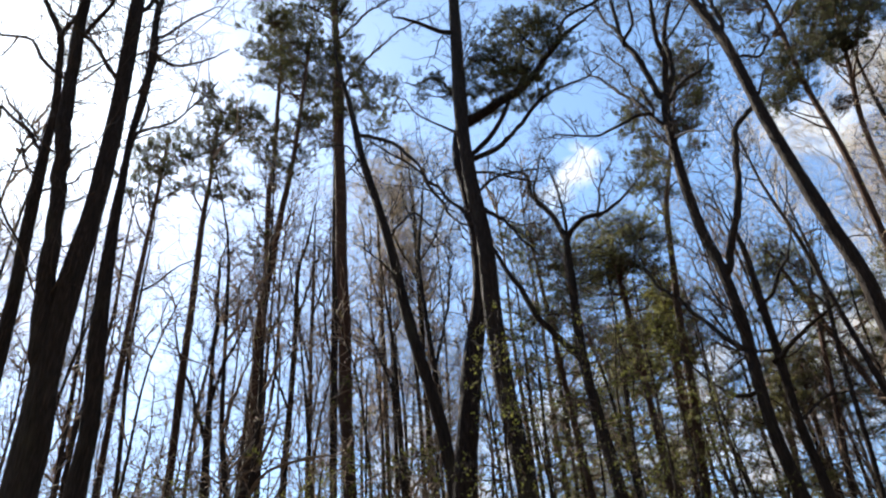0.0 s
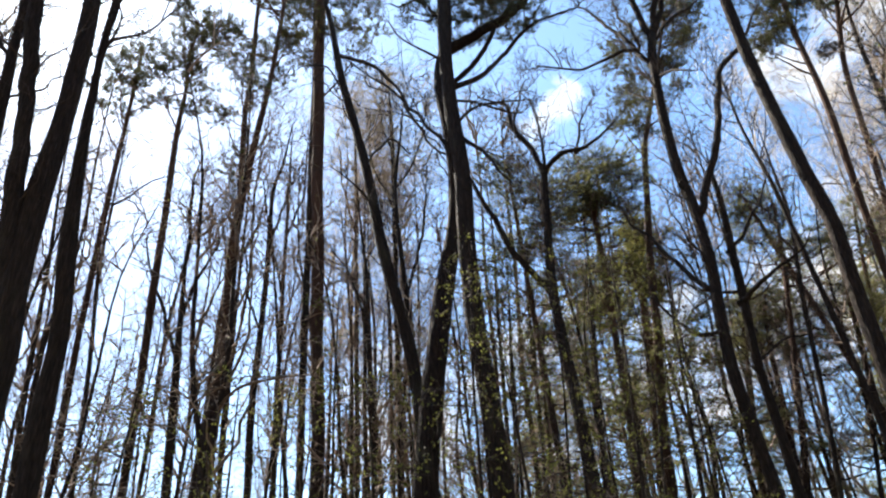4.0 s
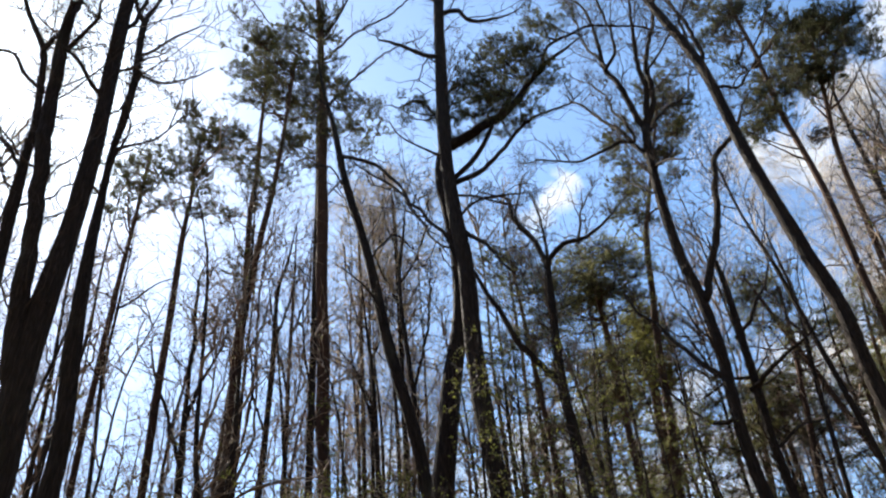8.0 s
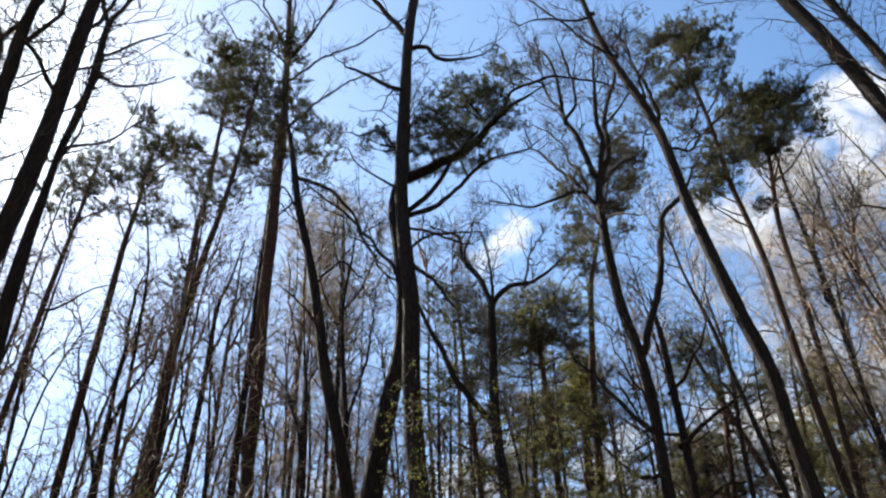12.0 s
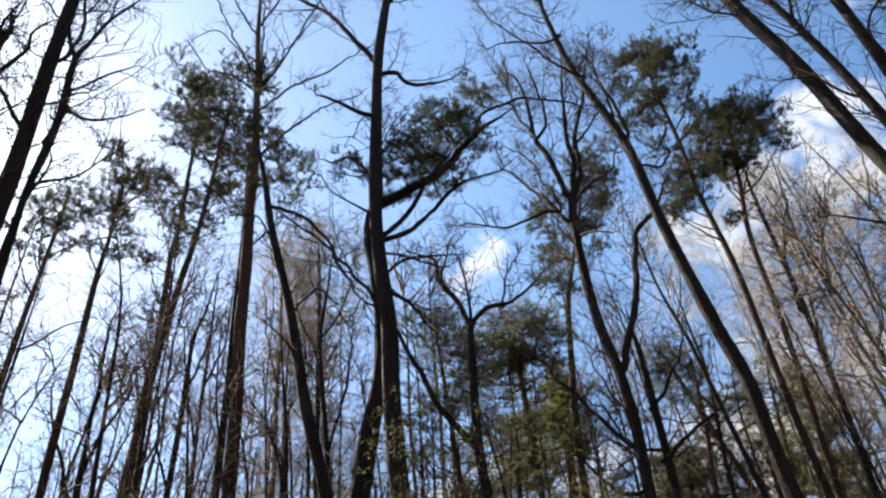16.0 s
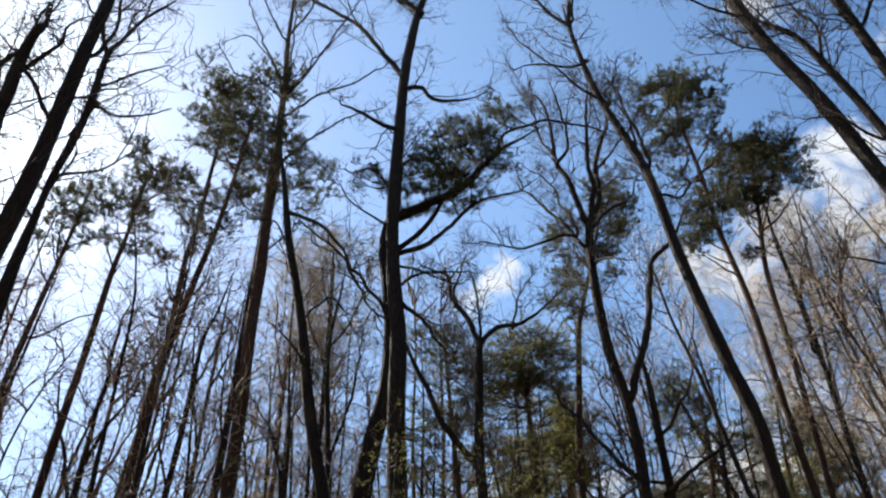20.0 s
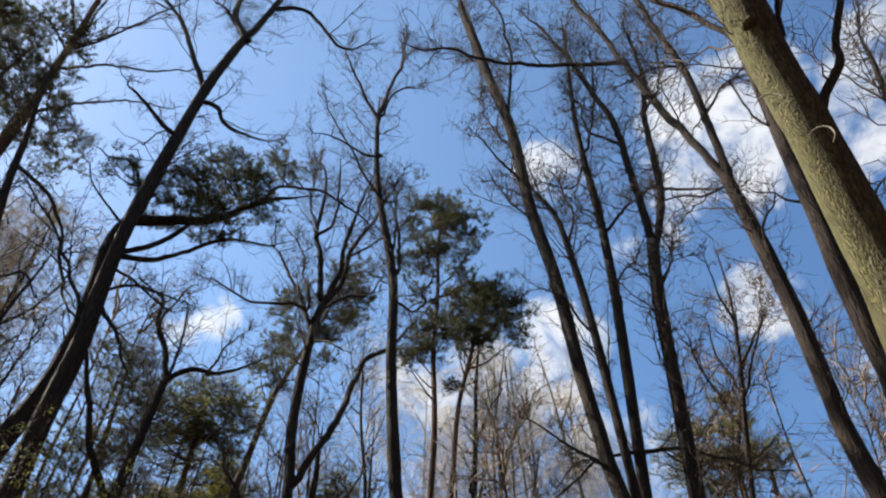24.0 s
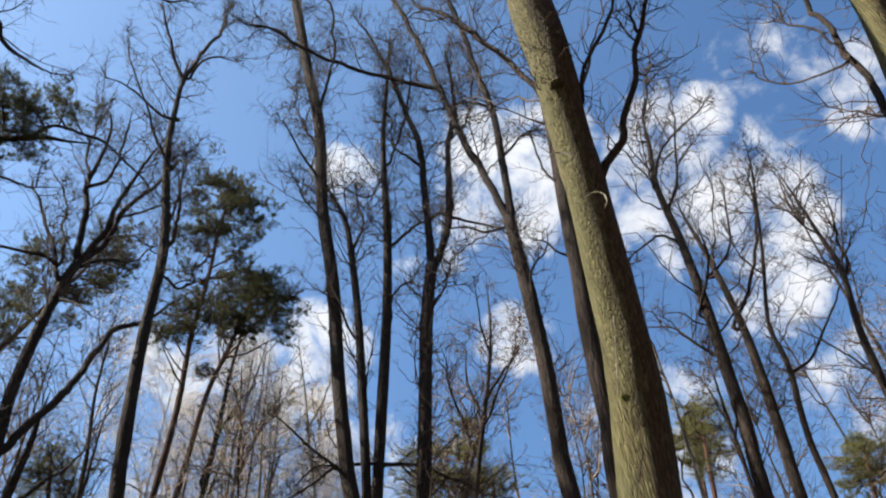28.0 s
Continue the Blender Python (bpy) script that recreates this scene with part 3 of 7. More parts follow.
def finish(t, density, twig_mat=TWIG, leaves=None):
    rng = t.rng
    top = t.trunk[:, 2].max()
    if t.kind == "bare":
        upper = t.trunk[t.trunk[:, 2] > 0.5 * top]
        pale = twig_mat is TWIG_PALE
        pieces, shoots = twigs_from([upper, *t.lines], rng, density, fine=np.hypot(*t.base[:2]) < 18, slim=0.65 if pale else 1.0, kink=0.42 if pale else 0.31, hang=0.25 if pale else 0.45 if twig_mat is TWIG_RUST else 0.0)
        tagged(part("crown", mesh_of("crown", *merged(pieces), twig_mat), t.root), kind="stuff")
        if leaves:
            s, _, _ = offshoots(shoots, 1, rng, 0.5, 0.3)
            tagged(part("foliage", mesh_of("foliage", *leaf_sheet(s, rng, 0.055), leaves, False), t.root), kind="stuff")
        return t
    if t.clumps and t.tufted:
        usual = float(np.median([size for _, size in t.clumps]))
        tip = t.trunk[-1, :3]
        for back in (0.0, 0.9, 1.8):
            t.clumps.append((tip + [*rng.normal(0, 0.3, 2), 0.15 - back], usual * (0.75 + 0.15 * back)))
    for place, size in t.clumps:
        want = place[2] - (0.2 if t.layered else 0.6) * np.linalg.norm(place[:2] - t.trunk[-1, :2]) - (0.2 if t.layered else 1.0) * size
        k = np.abs(t.trunk[:, 2] - np.clip(want, 0.45 * top, top)).argmin()
        a = t.trunk[k, :3]
        if t.lines:
            nodes = np.concatenate([l[:, :3] for l in t.lines] + [a[None]])
            a = nodes[np.linalg.norm(nodes - place, axis=1).argmin()]
        mid = 0.5 * (a + place) + [0, 0, -0.08 * np.linalg.norm(place - a)]
        r = 0.012 + 0.012 * np.linalg.norm(place - a)
        line = curve_through([(*a, r), (*mid, r * 0.7), (*place, 0.006)], 0.15)
        line[:, :3] += rng.normal(0, 0.012, (len(line), 3))
        branch = part("branch", stem_mesh("branch", line, t.mat, 5, rng), t.root)
        ends, _ = twigs_from([line[len(line) // 2:]], rng, 1.2, min(1.0, size * 1.3), False)
        tagged(part("spray", mesh_of("spray", *merged(ends), TWIG), branch), kind="stuff")
        for n in range(t.dense):
            ob = tagged(part("foliage", t.pads[rng.integers(len(t.pads))], branch), kind="stuff")
            ob.location = place + rng.normal(0, 1, 3) * [0.75, 0.75, 0.5] * size * (n > 0)
            k = size * (1.35, 1.05, 0.85, 1.0, 0.9)[n] * rng.uniform(0.85, 1.2)
            ob.scale = (k * 1.4, k * 1.4, k * rng.uniform(0.55, 0.9)) if t.layered else (k, k, k * rng.uniform(0.8, 1.25))
            ob.rotation_euler = (rng.uniform(-0.3, 0.3), rng.uniform(-0.3, 0.3), rng.uniform(0, 6.28))
    dead = t.trunk[(t.trunk[:, 2] > 0.4 * top)]
    pieces, _ = twigs_from([dead, *t.lines], rng, 0.5, 0.75, False)
    tagged(part("crown", mesh_of("crown", *merged(pieces), TWIG), t.root), kind="stuff")
    return t


def dead_twig(t, points):
    """A thin dry shoot, bleached, in front of the bark."""
    line = curve_through(points, 0.03)
    line[:, :3] -= t.base
    part("dead_twig", stem_mesh("dead_twig", line, PALE, 6, t.rng, 0.1), t.root, "bleached dry twig curling off the bark")


def knot(t, place, size):
    """The swollen collar of a lost branch."""
    bm = bmesh.new()
    bmesh.ops.create_icosphere(bm, subdivisions=3, radius=size)
    for v in bm.verts:
        v.co *= 1 + 0.18 * noise.noise(v.co / size * 2.3)
        v.co.z *= 0.7
    me = bpy.data.meshes.new("knot")
    bm.to_mesh(me)
    bm.free()
    me.materials.append(t.mat)
    part("knot", me, t.root).location = np.array(place) - t.base


def moss_tuft(t, place, size):
    """A small cushion of moss on the bark."""
    rng = np.random.default_rng(5)
    n = 240
    d = rng.normal(0, 1, (n, 3)) * [1, 1, 0.5]
    d /= np.linalg.norm(d, axis=1, keepdims=True)
    p, r = grow(d * size * 0.3, d, rng.uniform(0.5, 1.2, n) * size, np.full(n, 0.0022), rng, 3, 0.4, 0)
    ob = part("moss_tuft", mesh_of("moss_tuft", *tubes(p, r, 3), LEAF), t.root, "small green cushion of moss")
    ob.location = np.array(place) - t.base


def nest(place, size):
    """An old crows' nest: a bowl of sticks."""
    rng = np.random.default_rng(7)
    n = 260
    a = rng.uniform(0, 6.28, n)
    ring = rng.uniform(0.35, 1.0, n)
    start = np.stack([np.cos(a) * ring, np.sin(a) * ring, (ring - 1) * 0.8 + rng.normal(0, 0.12, n)], 1) * size
    way = np.stack([-np.sin(a), np.cos(a), rng.normal(0, 0.25, n)], 1) + rng.normal(0, 0.35, (n, 3))
    p, r = grow(start, way, rng.uniform(0.5, 1.3, n) * size, np.full(n, 0.008), rng, 3, 0.2, 0)
    ob = new("bird_nest", mesh_of("bird_nest", *tubes(p, r, 3), TWIG))
    ob.location = place
    tagged(ob, "old bird nest of dark dry sticks in a pine", "bird nest")


# ---- ground ----
def ground():
    n = 120
    u = np.linspace(-1, 1, n)
    x = np.sign(u) * (np.abs(u) * 60 + np.abs(u) ** 6 * 1400)
    X, Y = np.meshgrid(x, x, indexing="ij")
    Z = 0.12 * np.sin(X * 0.21 + 1) * np.cos(Y * 0.17) + 0.05 * np.sin(X * 0.9) * np.sin(Y * 0.8 + 2) - 0.02
    Z *= np.exp(-(np.hypot(X, Y) / 300) ** 2)
    k = np.arange(n * n).reshape(n, n)
    quads = np.stack([k[:-1, :-1], k[1:, :-1], k[1:, 1:], k[:-1, 1:]], -1).reshape(-1, 4)
    ob = new("ground", mesh_of("ground", np.stack([X, Y, Z], -1).reshape(-1, 3), quads, LITTER))
    tagged(ob, "forest floor of brown leaf litter and moss", "ground", kind="structure")


ground()

# ---- the trees that stand near ----
# -- standing trees --
tree = deciduous("forked old oak with dark furrowed bark and bare branches", OAK, [(-4.02, 6.33, -0.15, 0.229), (-4.02, 6.33, 0.35, 0.195), (-4.05, 6.31, 2.09, 0.183), (-4.10, 6.28, 4.18, 0.169), (-4.11, 6.27, 4.76, 0.163), (-4.14, 6.25, 5.33, 0.155), (-4.13, 6.26, 5.98, 0.147), (-4.07, 6.30, 7.09, 0.124), (-4.06, 6.31, 7.93, 0.119), (-4.07, 6.30, 8.87, 0.110), (-4.11, 6.28, 9.93, 0.106), (-4.15, 6.25, 11.12, 0.102), (-4.17, 6.24, 12.33, 0.097), (-4.19, 6.22, 13.81, 0.056), (-4.20, 6.21, 15.31, 0.014)], 637)
limb(tree, [(-4.18, 6.23, 5.39, 0.109), (-4.26, 6.17, 6.01, 0.101), (-4.31, 6.14, 6.41, 0.094), (-4.36, 6.10, 6.98, 0.089), (-4.42, 6.06, 7.77, 0.086), (-4.52, 5.99, 8.63, 0.083), (-4.59, 5.93, 9.60, 0.082), (-4.62, 5.91, 10.14, 0.075), (-4.65, 5.89, 10.72, 0.061)])
limb(tree, [(-4.56, 5.95, 10.07, 0.033), (-4.32, 5.86, 10.37, 0.028), (-4.14, 5.72, 10.38, 0.022)])
limb(tree, [(-4.11, 6.28, 9.44, 0.035), (-4.36, 6.03, 9.72, 0.028), (-4.55, 5.80, 10.11, 0.021), (-4.58, 5.70, 10.74, 0.018), (-4.47, 5.70, 11.33, 0.015)])
limb(tree, [(-4.09, 6.28, 10.76, 0.031), (-4.05, 6.52, 11.86, 0.027), (-4.22, 6.61, 12.99, 0.023)])
finish(tree, 1.0)
tree = deciduous("slender bare oak leaning, dark bark, crooked upper limbs", OAK, [(-4.95, 6.91, -0.15, 0.125), (-4.95, 6.91, 0.35, 0.106), (-4.98, 6.89, 2.24, 0.100), (-5.03, 6.85, 4.48, 0.092), (-5.07, 6.83, 6.02, 0.082), (-5.10, 6.80, 6.81, 0.079), (-5.15, 6.76, 7.61, 0.079), (-5.19, 6.73, 8.50, 0.077), (-5.21, 6.71, 8.98, 0.068), (-5.22, 6.71, 9.50, 0.060), (-5.31, 6.64, 10.35, 0.054), (-5.40, 6.56, 11.01, 0.046), (-5.65, 6.35, 11.57, 0.037), (-5.93, 6.11, 12.50, 0.021), (-6.21, 5.87, 13.43, 0.006)], 861)
limb(tree, [(-5.29, 6.65, 10.24, 0.031), (-5.75, 6.58, 10.79, 0.026), (-6.26, 6.45, 11.10, 0.020)])
limb(tree, [(-5.24, 6.70, 8.87, 0.029), (-5.79, 6.80, 9.53, 0.025), (-6.27, 6.95, 10.11, 0.020)])
limb(tree, [(-5.38, 6.58, 10.90, 0.036), (-5.01, 6.26, 10.93, 0.030), (-4.73, 5.87, 10.71, 0.023)])
limb(tree, [(-5.12, 6.78, 7.20, 0.020), (-5.33, 6.58, 7.66, 0.015), (-5.45, 6.43, 8.18, 0.010)])
finish(tree, 1.0)
tree = deciduous("bare oak with dark wavy stem and fine spreading twigs", OAK, [(-4.32, 7.67, -0.15, 0.168), (-4.32, 7.67, 0.35, 0.144), (-4.33, 7.66, 2.28, 0.135), (-4.36, 7.64, 4.55, 0.125), (-4.36, 7.64, 5.38, 0.110), (-4.46, 7.59, 6.44, 0.108), (-4.51, 7.56, 7.24, 0.099), (-4.55, 7.54, 8.11, 0.082), (-4.56, 7.53, 8.90, 0.062), (-4.57, 7.52, 9.78, 0.053), (-4.54, 7.54, 10.33, 0.063), (-4.52, 7.55, 11.29, 0.061), (-4.59, 7.51, 12.73, 0.056), (-4.51, 7.56, 13.25, 0.039), (-4.34, 7.65, 14.16, 0.030), (-4.05, 7.81, 15.06, 0.021), (-3.89, 7.90, 15.79, 0.012), (-3.73, 7.99, 16.52, 0.003)], 965)
limb(tree, [(-4.58, 7.51, 12.74, 0.042), (-4.65, 7.16, 13.02, 0.035), (-4.61, 6.87, 13.42, 0.028)])
limb(tree, [(-4.40, 7.62, 11.51, 0.026), (-4.00, 7.48, 11.14, 0.020), (-3.53, 7.37, 10.99, 0.014), (-3.15, 7.19, 10.90, 0.008)])
limb(tree, [(-4.47, 7.58, 12.05, 0.027), (-4.05, 7.40, 12.14, 0.020), (-3.54, 7.26, 12.10, 0.013)])
limb(tree, [(-4.48, 7.57, 9.87, 0.024), (-3.98, 7.70, 10.19, 0.016), (-3.54, 7.76, 11.05, 0.009)])
limb(tree, [(-4.61, 7.50, 10.65, 0.021), (-4.68, 7.91, 12.04, 0.018), (-5.03, 8.15, 13.33, 0.015)])
limb(tree, [(-4.54, 7.54, 8.42, 0.022), (-4.48, 7.43, 9.48, 0.019), (-4.34, 7.36, 10.12, 0.016)])
finish(tree, 1.0)
tree = pine("slim pine with small dark tufted crown", PINE, [(-8.06, 14.97, -0.15, 0.101), (-8.06, 14.97, 0.35, 0.086), (-8.07, 14.96, 3.43, 0.081), (-8.08, 14.95, 6.86, 0.075), (-8.09, 14.95, 8.86, 0.076), (-8.09, 14.95, 10.99, 0.078), (-8.06, 14.97, 13.25, 0.069), (-8.01, 14.99, 15.25, 0.059), (-7.98, 15.01, 17.06, 0.050), (-7.99, 15.01, 17.69, 0.039)], 104)
limb(tree, [(-8.01, 15.00, 12.42, 0.034), (-7.52, 15.41, 13.17, 0.021), (-7.02, 15.81, 13.76, 0.015)])
needles(tree, (-7.87, 13.94, 15.71), 0.48)
needles(tree, (-7.68, 14.52, 15.75), 0.38)
needles(tree, (-8.21, 14.37, 15.39), 0.37)
needles(tree, (-8.31, 15.80, 17.86), 0.36)
needles(tree, (-8.39, 15.41, 15.64), 0.30)
needles(tree, (-8.26, 14.06, 14.74), 0.25)
finish(tree, 1.0)
tree = pine("tall thin pine with sparse airy crown", PINE, [(-6.89, 15.55, -0.15, 0.138), (-6.88, 15.55, 0.35, 0.118), (-6.88, 15.55, 2.78, 0.110), (-6.86, 15.55, 5.55, 0.102), (-6.86, 15.55, 7.96, 0.103), (-6.87, 15.55, 10.76, 0.103), (-6.88, 15.55, 13.20, 0.093), (-6.89, 15.55, 15.03, 0.079), (-6.84, 15.56, 16.42, 0.060), (-6.86, 15.55, 17.80, 0.047), (-6.80, 15.58, 19.01, 0.034)], 816)
needles(tree, (-6.41, 14.80, 18.26), 0.52)
needles(tree, (-7.40, 15.57, 18.05), 0.43)
needles(tree, (-6.21, 15.71, 18.45), 0.44)
needles(tree, (-7.17, 14.58, 16.10), 0.33)
needles(tree, (-6.81, 16.62, 17.10), 0.40)
needles(tree, (-6.66, 14.54, 17.58), 0.41)
needles(tree, (-6.63, 16.26, 19.96), 0.36)
needles(tree, (-7.01, 16.51, 17.83), 0.38)
needles(tree, (-7.01, 14.74, 16.52), 0.31)
needles(tree, (-6.42, 15.00, 15.24), 0.27)
needles(tree, (-6.00, 15.50, 17.63), 0.26)
finish(tree, 1.0)
tree = pine("tall pine with reddish upper stem and layered crown", PINE, [(-4.72, 13.71, -0.15, 0.210), (-4.72, 13.71, 0.35, 0.179), (-4.68, 13.72, 2.49, 0.168), (-4.62, 13.74, 4.99, 0.155), (-4.58, 13.75, 6.43, 0.155), (-4.50, 13.78, 8.05, 0.149), (-4.51, 13.78, 10.13, 0.125), (-4.42, 13.81, 11.74, 0.103), (-4.24, 13.86, 13.38, 0.085), (-4.02, 13.93, 15.21, 0.066), (-3.71, 14.02, 20.16, 0.050)], 203)
needles(tree, (-4.96, 13.70, 20.04), 0.56)
needles(tree, (-4.43, 14.13, 21.05), 0.51)
needles(tree, (-4.42, 13.27, 18.10), 0.45)
needles(tree, (-5.22, 14.35, 18.77), 0.35)
needles(tree, (-4.09, 14.26, 18.61), 0.45)
needles(tree, (-4.06, 14.76, 15.97), 0.33)
needles(tree, (-4.33, 14.55, 16.49), 0.30)
needles(tree, (-3.92, 13.60, 19.05), 0.38)
needles(tree, (-4.63, 13.49, 20.18), 0.36)
needles(tree, (-4.82, 13.06, 18.41), 0.36)
needles(tree, (-3.42, 13.45, 16.12), 0.32)
needles(tree, (-3.94, 13.17, 14.03), 0.24)
finish(tree, 1.0)
tree = pine("thin pine standing behind another, needle tufts along stem", PINE, [(-5.77, 16.00, -0.15, 0.120), (-5.76, 16.00, 0.35, 0.102), (-5.61, 16.05, 5.08, 0.096), (-5.37, 16.13, 10.15, 0.089), (-5.29, 16.16, 11.64, 0.086), (-5.25, 16.17, 13.47, 0.084), (-5.32, 16.15, 16.07, 0.083), (-5.24, 16.17, 17.54, 0.075), (-5.25, 16.17, 19.76, 0.065), (-5.24, 16.17, 21.57, 0.053), (-5.30, 16.15, 22.91, 0.038)], 308)
needles(tree, (-5.87, 16.64, 24.57), 0.52)
needles(tree, (-5.88, 16.14, 22.12), 0.45)
needles(tree, (-5.91, 16.15, 18.48), 0.48)
needles(tree, (-5.45, 16.55, 19.17), 0.53)
needles(tree, (-5.19, 15.25, 16.49), 0.41)
needles(tree, (-4.99, 15.94, 20.36), 0.43)
needles(tree, (-5.00, 15.83, 17.56), 0.33)
needles(tree, (-5.96, 16.35, 19.55), 0.35)
needles(tree, (-5.62, 15.36, 15.31), 0.27)
needles(tree, (-5.31, 16.09, 14.47), 0.25)
needles(tree, (-5.36, 15.44, 13.44), 0.23)
finish(tree, 1.0)
tree = pine("tall straight pine with broken dense crown and bare top branches", PINE, [(-2.90, 15.73, -0.15, 0.207), (-2.90, 15.73, 0.35, 0.176), (-2.93, 15.73, 3.51, 0.166), (-2.98, 15.72, 7.02, 0.153), (-3.08, 15.70, 10.80, 0.161), (-3.18, 15.68, 15.60, 0.163), (-3.22, 15.67, 19.58, 0.147), (-3.36, 15.64, 23.00, 0.117), (-3.55, 15.60, 26.76, 0.087), (-3.61, 15.59, 29.17, 0.055), (-3.63, 15.58, 30.17, 0.032), (-3.65, 15.58, 31.17, 0.008)], 262)
tree.dense = 4
limb(tree, [(-3.67, 15.57, 24.18, 0.046), (-4.64, 16.26, 27.34, 0.037), (-5.76, 16.87, 31.24, 0.024)])
limb(tree, [(-3.30, 15.66, 23.02, 0.039), (-2.36, 15.21, 24.43, 0.035), (-1.66, 14.69, 25.82, 0.029), (-0.90, 14.14, 26.87, 0.020)])
limb(tree, [(-3.23, 15.67, 21.96, 0.044), (-2.34, 16.15, 23.71, 0.038), (-0.85, 16.62, 25.59, 0.031), (0.52, 16.95, 27.52, 0.022)])
limb(tree, [(-3.09, 15.70, 19.74, 0.048), (-2.20, 16.29, 21.78, 0.038), (-1.17, 16.84, 23.58, 0.029), (-0.08, 17.32, 24.80, 0.021)])
limb(tree, [(-3.49, 15.62, 26.79, 0.043), (-2.75, 14.82, 27.08, 0.035), (-2.46, 13.93, 26.33, 0.027)])
limb(tree, [(-3.98, 15.50, 24.90, 0.027), (-5.23, 15.70, 26.76, 0.021), (-6.01, 16.02, 26.25, 0.014)])
limb(tree, [(-3.47, 15.62, 26.04, 0.041), (-4.21, 15.17, 27.14, 0.035), (-4.46, 14.83, 27.72, 0.029)])
limb(tree, [(-3.52, 15.61, 23.02, 0.032), (-4.29, 15.58, 23.69, 0.028), (-5.09, 15.50, 23.99, 0.024), (-5.76, 15.44, 25.48, 0.020)])
limb(tree, [(-3.17, 15.68, 23.49, 0.039), (-2.57, 16.20, 26.13, 0.028), (-1.68, 16.72, 29.02, 0.023)])
limb(tree, [(-3.31, 15.65, 23.61, 0.046), (-3.36, 15.64, 26.16, 0.035), (-3.48, 15.62, 28.82, 0.029)])
needles(tree, (-3.94, 15.66, 23.62), 0.65)
needles(tree, (-3.08, 14.74, 20.61), 0.48)
needles(tree, (-3.53, 14.71, 19.46), 0.50)
needles(tree, (-2.28, 15.22, 19.10), 0.47)
needles(tree, (-2.04, 16.75, 19.53), 0.39)
needles(tree, (-3.16, 15.09, 18.16), 0.45)
needles(tree, (-3.94, 16.01, 18.51), 0.44)
needles(tree, (-3.70, 16.41, 18.28), 0.34)
needles(tree, (-1.85, 16.75, 20.62), 0.33)
needles(tree, (-2.75, 15.46, 20.29), 0.39)
needles(tree, (-3.97, 15.21, 21.30), 0.46)
needles(tree, (-3.34, 15.70, 23.39), 0.42)
needles(tree, (-3.64, 16.12, 20.07), 0.43)
needles(tree, (-2.02, 15.11, 17.07), 0.25)
needles(tree, (-2.69, 16.26, 19.22), 0.35)
needles(tree, (-4.27, 16.01, 19.64), 0.38)
finish(tree, 1.0)
tree = deciduous("straight slim bare tree with ivy-flecked stem beside a pine", OAK, [(-3.52, 16.63, -0.15, 0.127), (-3.52, 16.63, 0.35, 0.108), (-3.52, 16.63, 3.69, 0.101), (-3.52, 16.63, 7.37, 0.094), (-3.52, 16.63, 11.38, 0.093), (-3.51, 16.63, 17.15, 0.092), (-3.60, 16.61, 20.86, 0.055), (-3.61, 16.61, 21.31, 0.032), (-3.62, 16.61, 21.76, 0.008)], 880)
finish(tree, 0.5)
tree = deciduous("leaning bare tree with dark stem and drooping twigs", OAK, [(-0.11, 13.01, -0.15, 0.175), (-0.11, 13.01, 0.35, 0.149), (-0.30, 13.00, 2.94, 0.140), (-0.64, 12.98, 5.88, 0.130), (-0.82, 12.97, 7.34, 0.128), (-1.27, 12.94, 9.53, 0.121), (-1.66, 12.90, 11.84, 0.104), (-2.08, 12.83, 13.84, 0.093), (-2.36, 12.79, 15.53, 0.073), (-2.62, 12.73, 16.97, 0.043), (-2.72, 12.71, 17.72, 0.025), (-2.82, 12.69, 18.46, 0.006)], 302)
limb(tree, [(-2.10, 12.83, 14.57, 0.053), (-1.28, 12.57, 13.88, 0.042), (-0.73, 12.26, 12.76, 0.034), (-0.26, 11.91, 11.30, 0.026), (0.23, 11.55, 10.38, 0.016)])
limb(tree, [(-1.55, 12.91, 11.52, 0.030), (-1.09, 13.65, 12.67, 0.026), (-0.76, 14.37, 12.85, 0.020)])
limb(tree, [(-2.11, 12.83, 13.67, 0.026), (-2.36, 12.13, 13.58, 0.019), (-2.70, 11.41, 12.92, 0.012)])
limb(tree, [(-1.29, 12.94, 9.53, 0.028), (-1.55, 12.66, 10.47, 0.023), (-1.84, 12.37, 10.73, 0.017)])
finish(tree, 1.0)
tree = pine("old pine behind an oak, bark darkened for shade, one heavy dark side bough", PINE_SHADED, [(-1.05, 11.56, -0.15, 0.255), (-1.03, 11.56, 0.35, 0.220), (-0.69, 11.58, 3.50, 0.212), (-0.18, 11.59, 6.99, 0.195), (-0.10, 11.60, 7.61, 0.185), (0.01, 11.60, 8.17, 0.172), (0.16, 11.60, 8.89, 0.160), (0.25, 11.60, 9.73, 0.155), (0.27, 11.60, 10.62, 0.162), (0.22, 11.60, 11.47, 0.168), (0.13, 11.60, 12.38, 0.158), (0.18, 11.60, 13.04, 0.130), (0.32, 11.60, 13.65, 0.102), (0.39, 11.59, 14.86, 0.086), (0.46, 11.59, 16.53, 0.069)], 625)
tree.tufted, tree.dense = False, 5
limb(tree, [(0.32, 11.60, 13.30, 0.121), (1.06, 11.55, 13.73, 0.105), (1.82, 11.46, 14.21, 0.088), (2.37, 11.36, 14.90, 0.070), (2.86, 11.24, 15.44, 0.046)])
limb(tree, [(2.66, 11.29, 15.40, 0.040), (2.83, 11.25, 15.82, 0.036), (3.24, 11.14, 16.03, 0.032), (3.89, 10.93, 16.06, 0.028), (4.46, 10.71, 15.63, 0.024), (4.87, 10.53, 15.22, 0.019)])
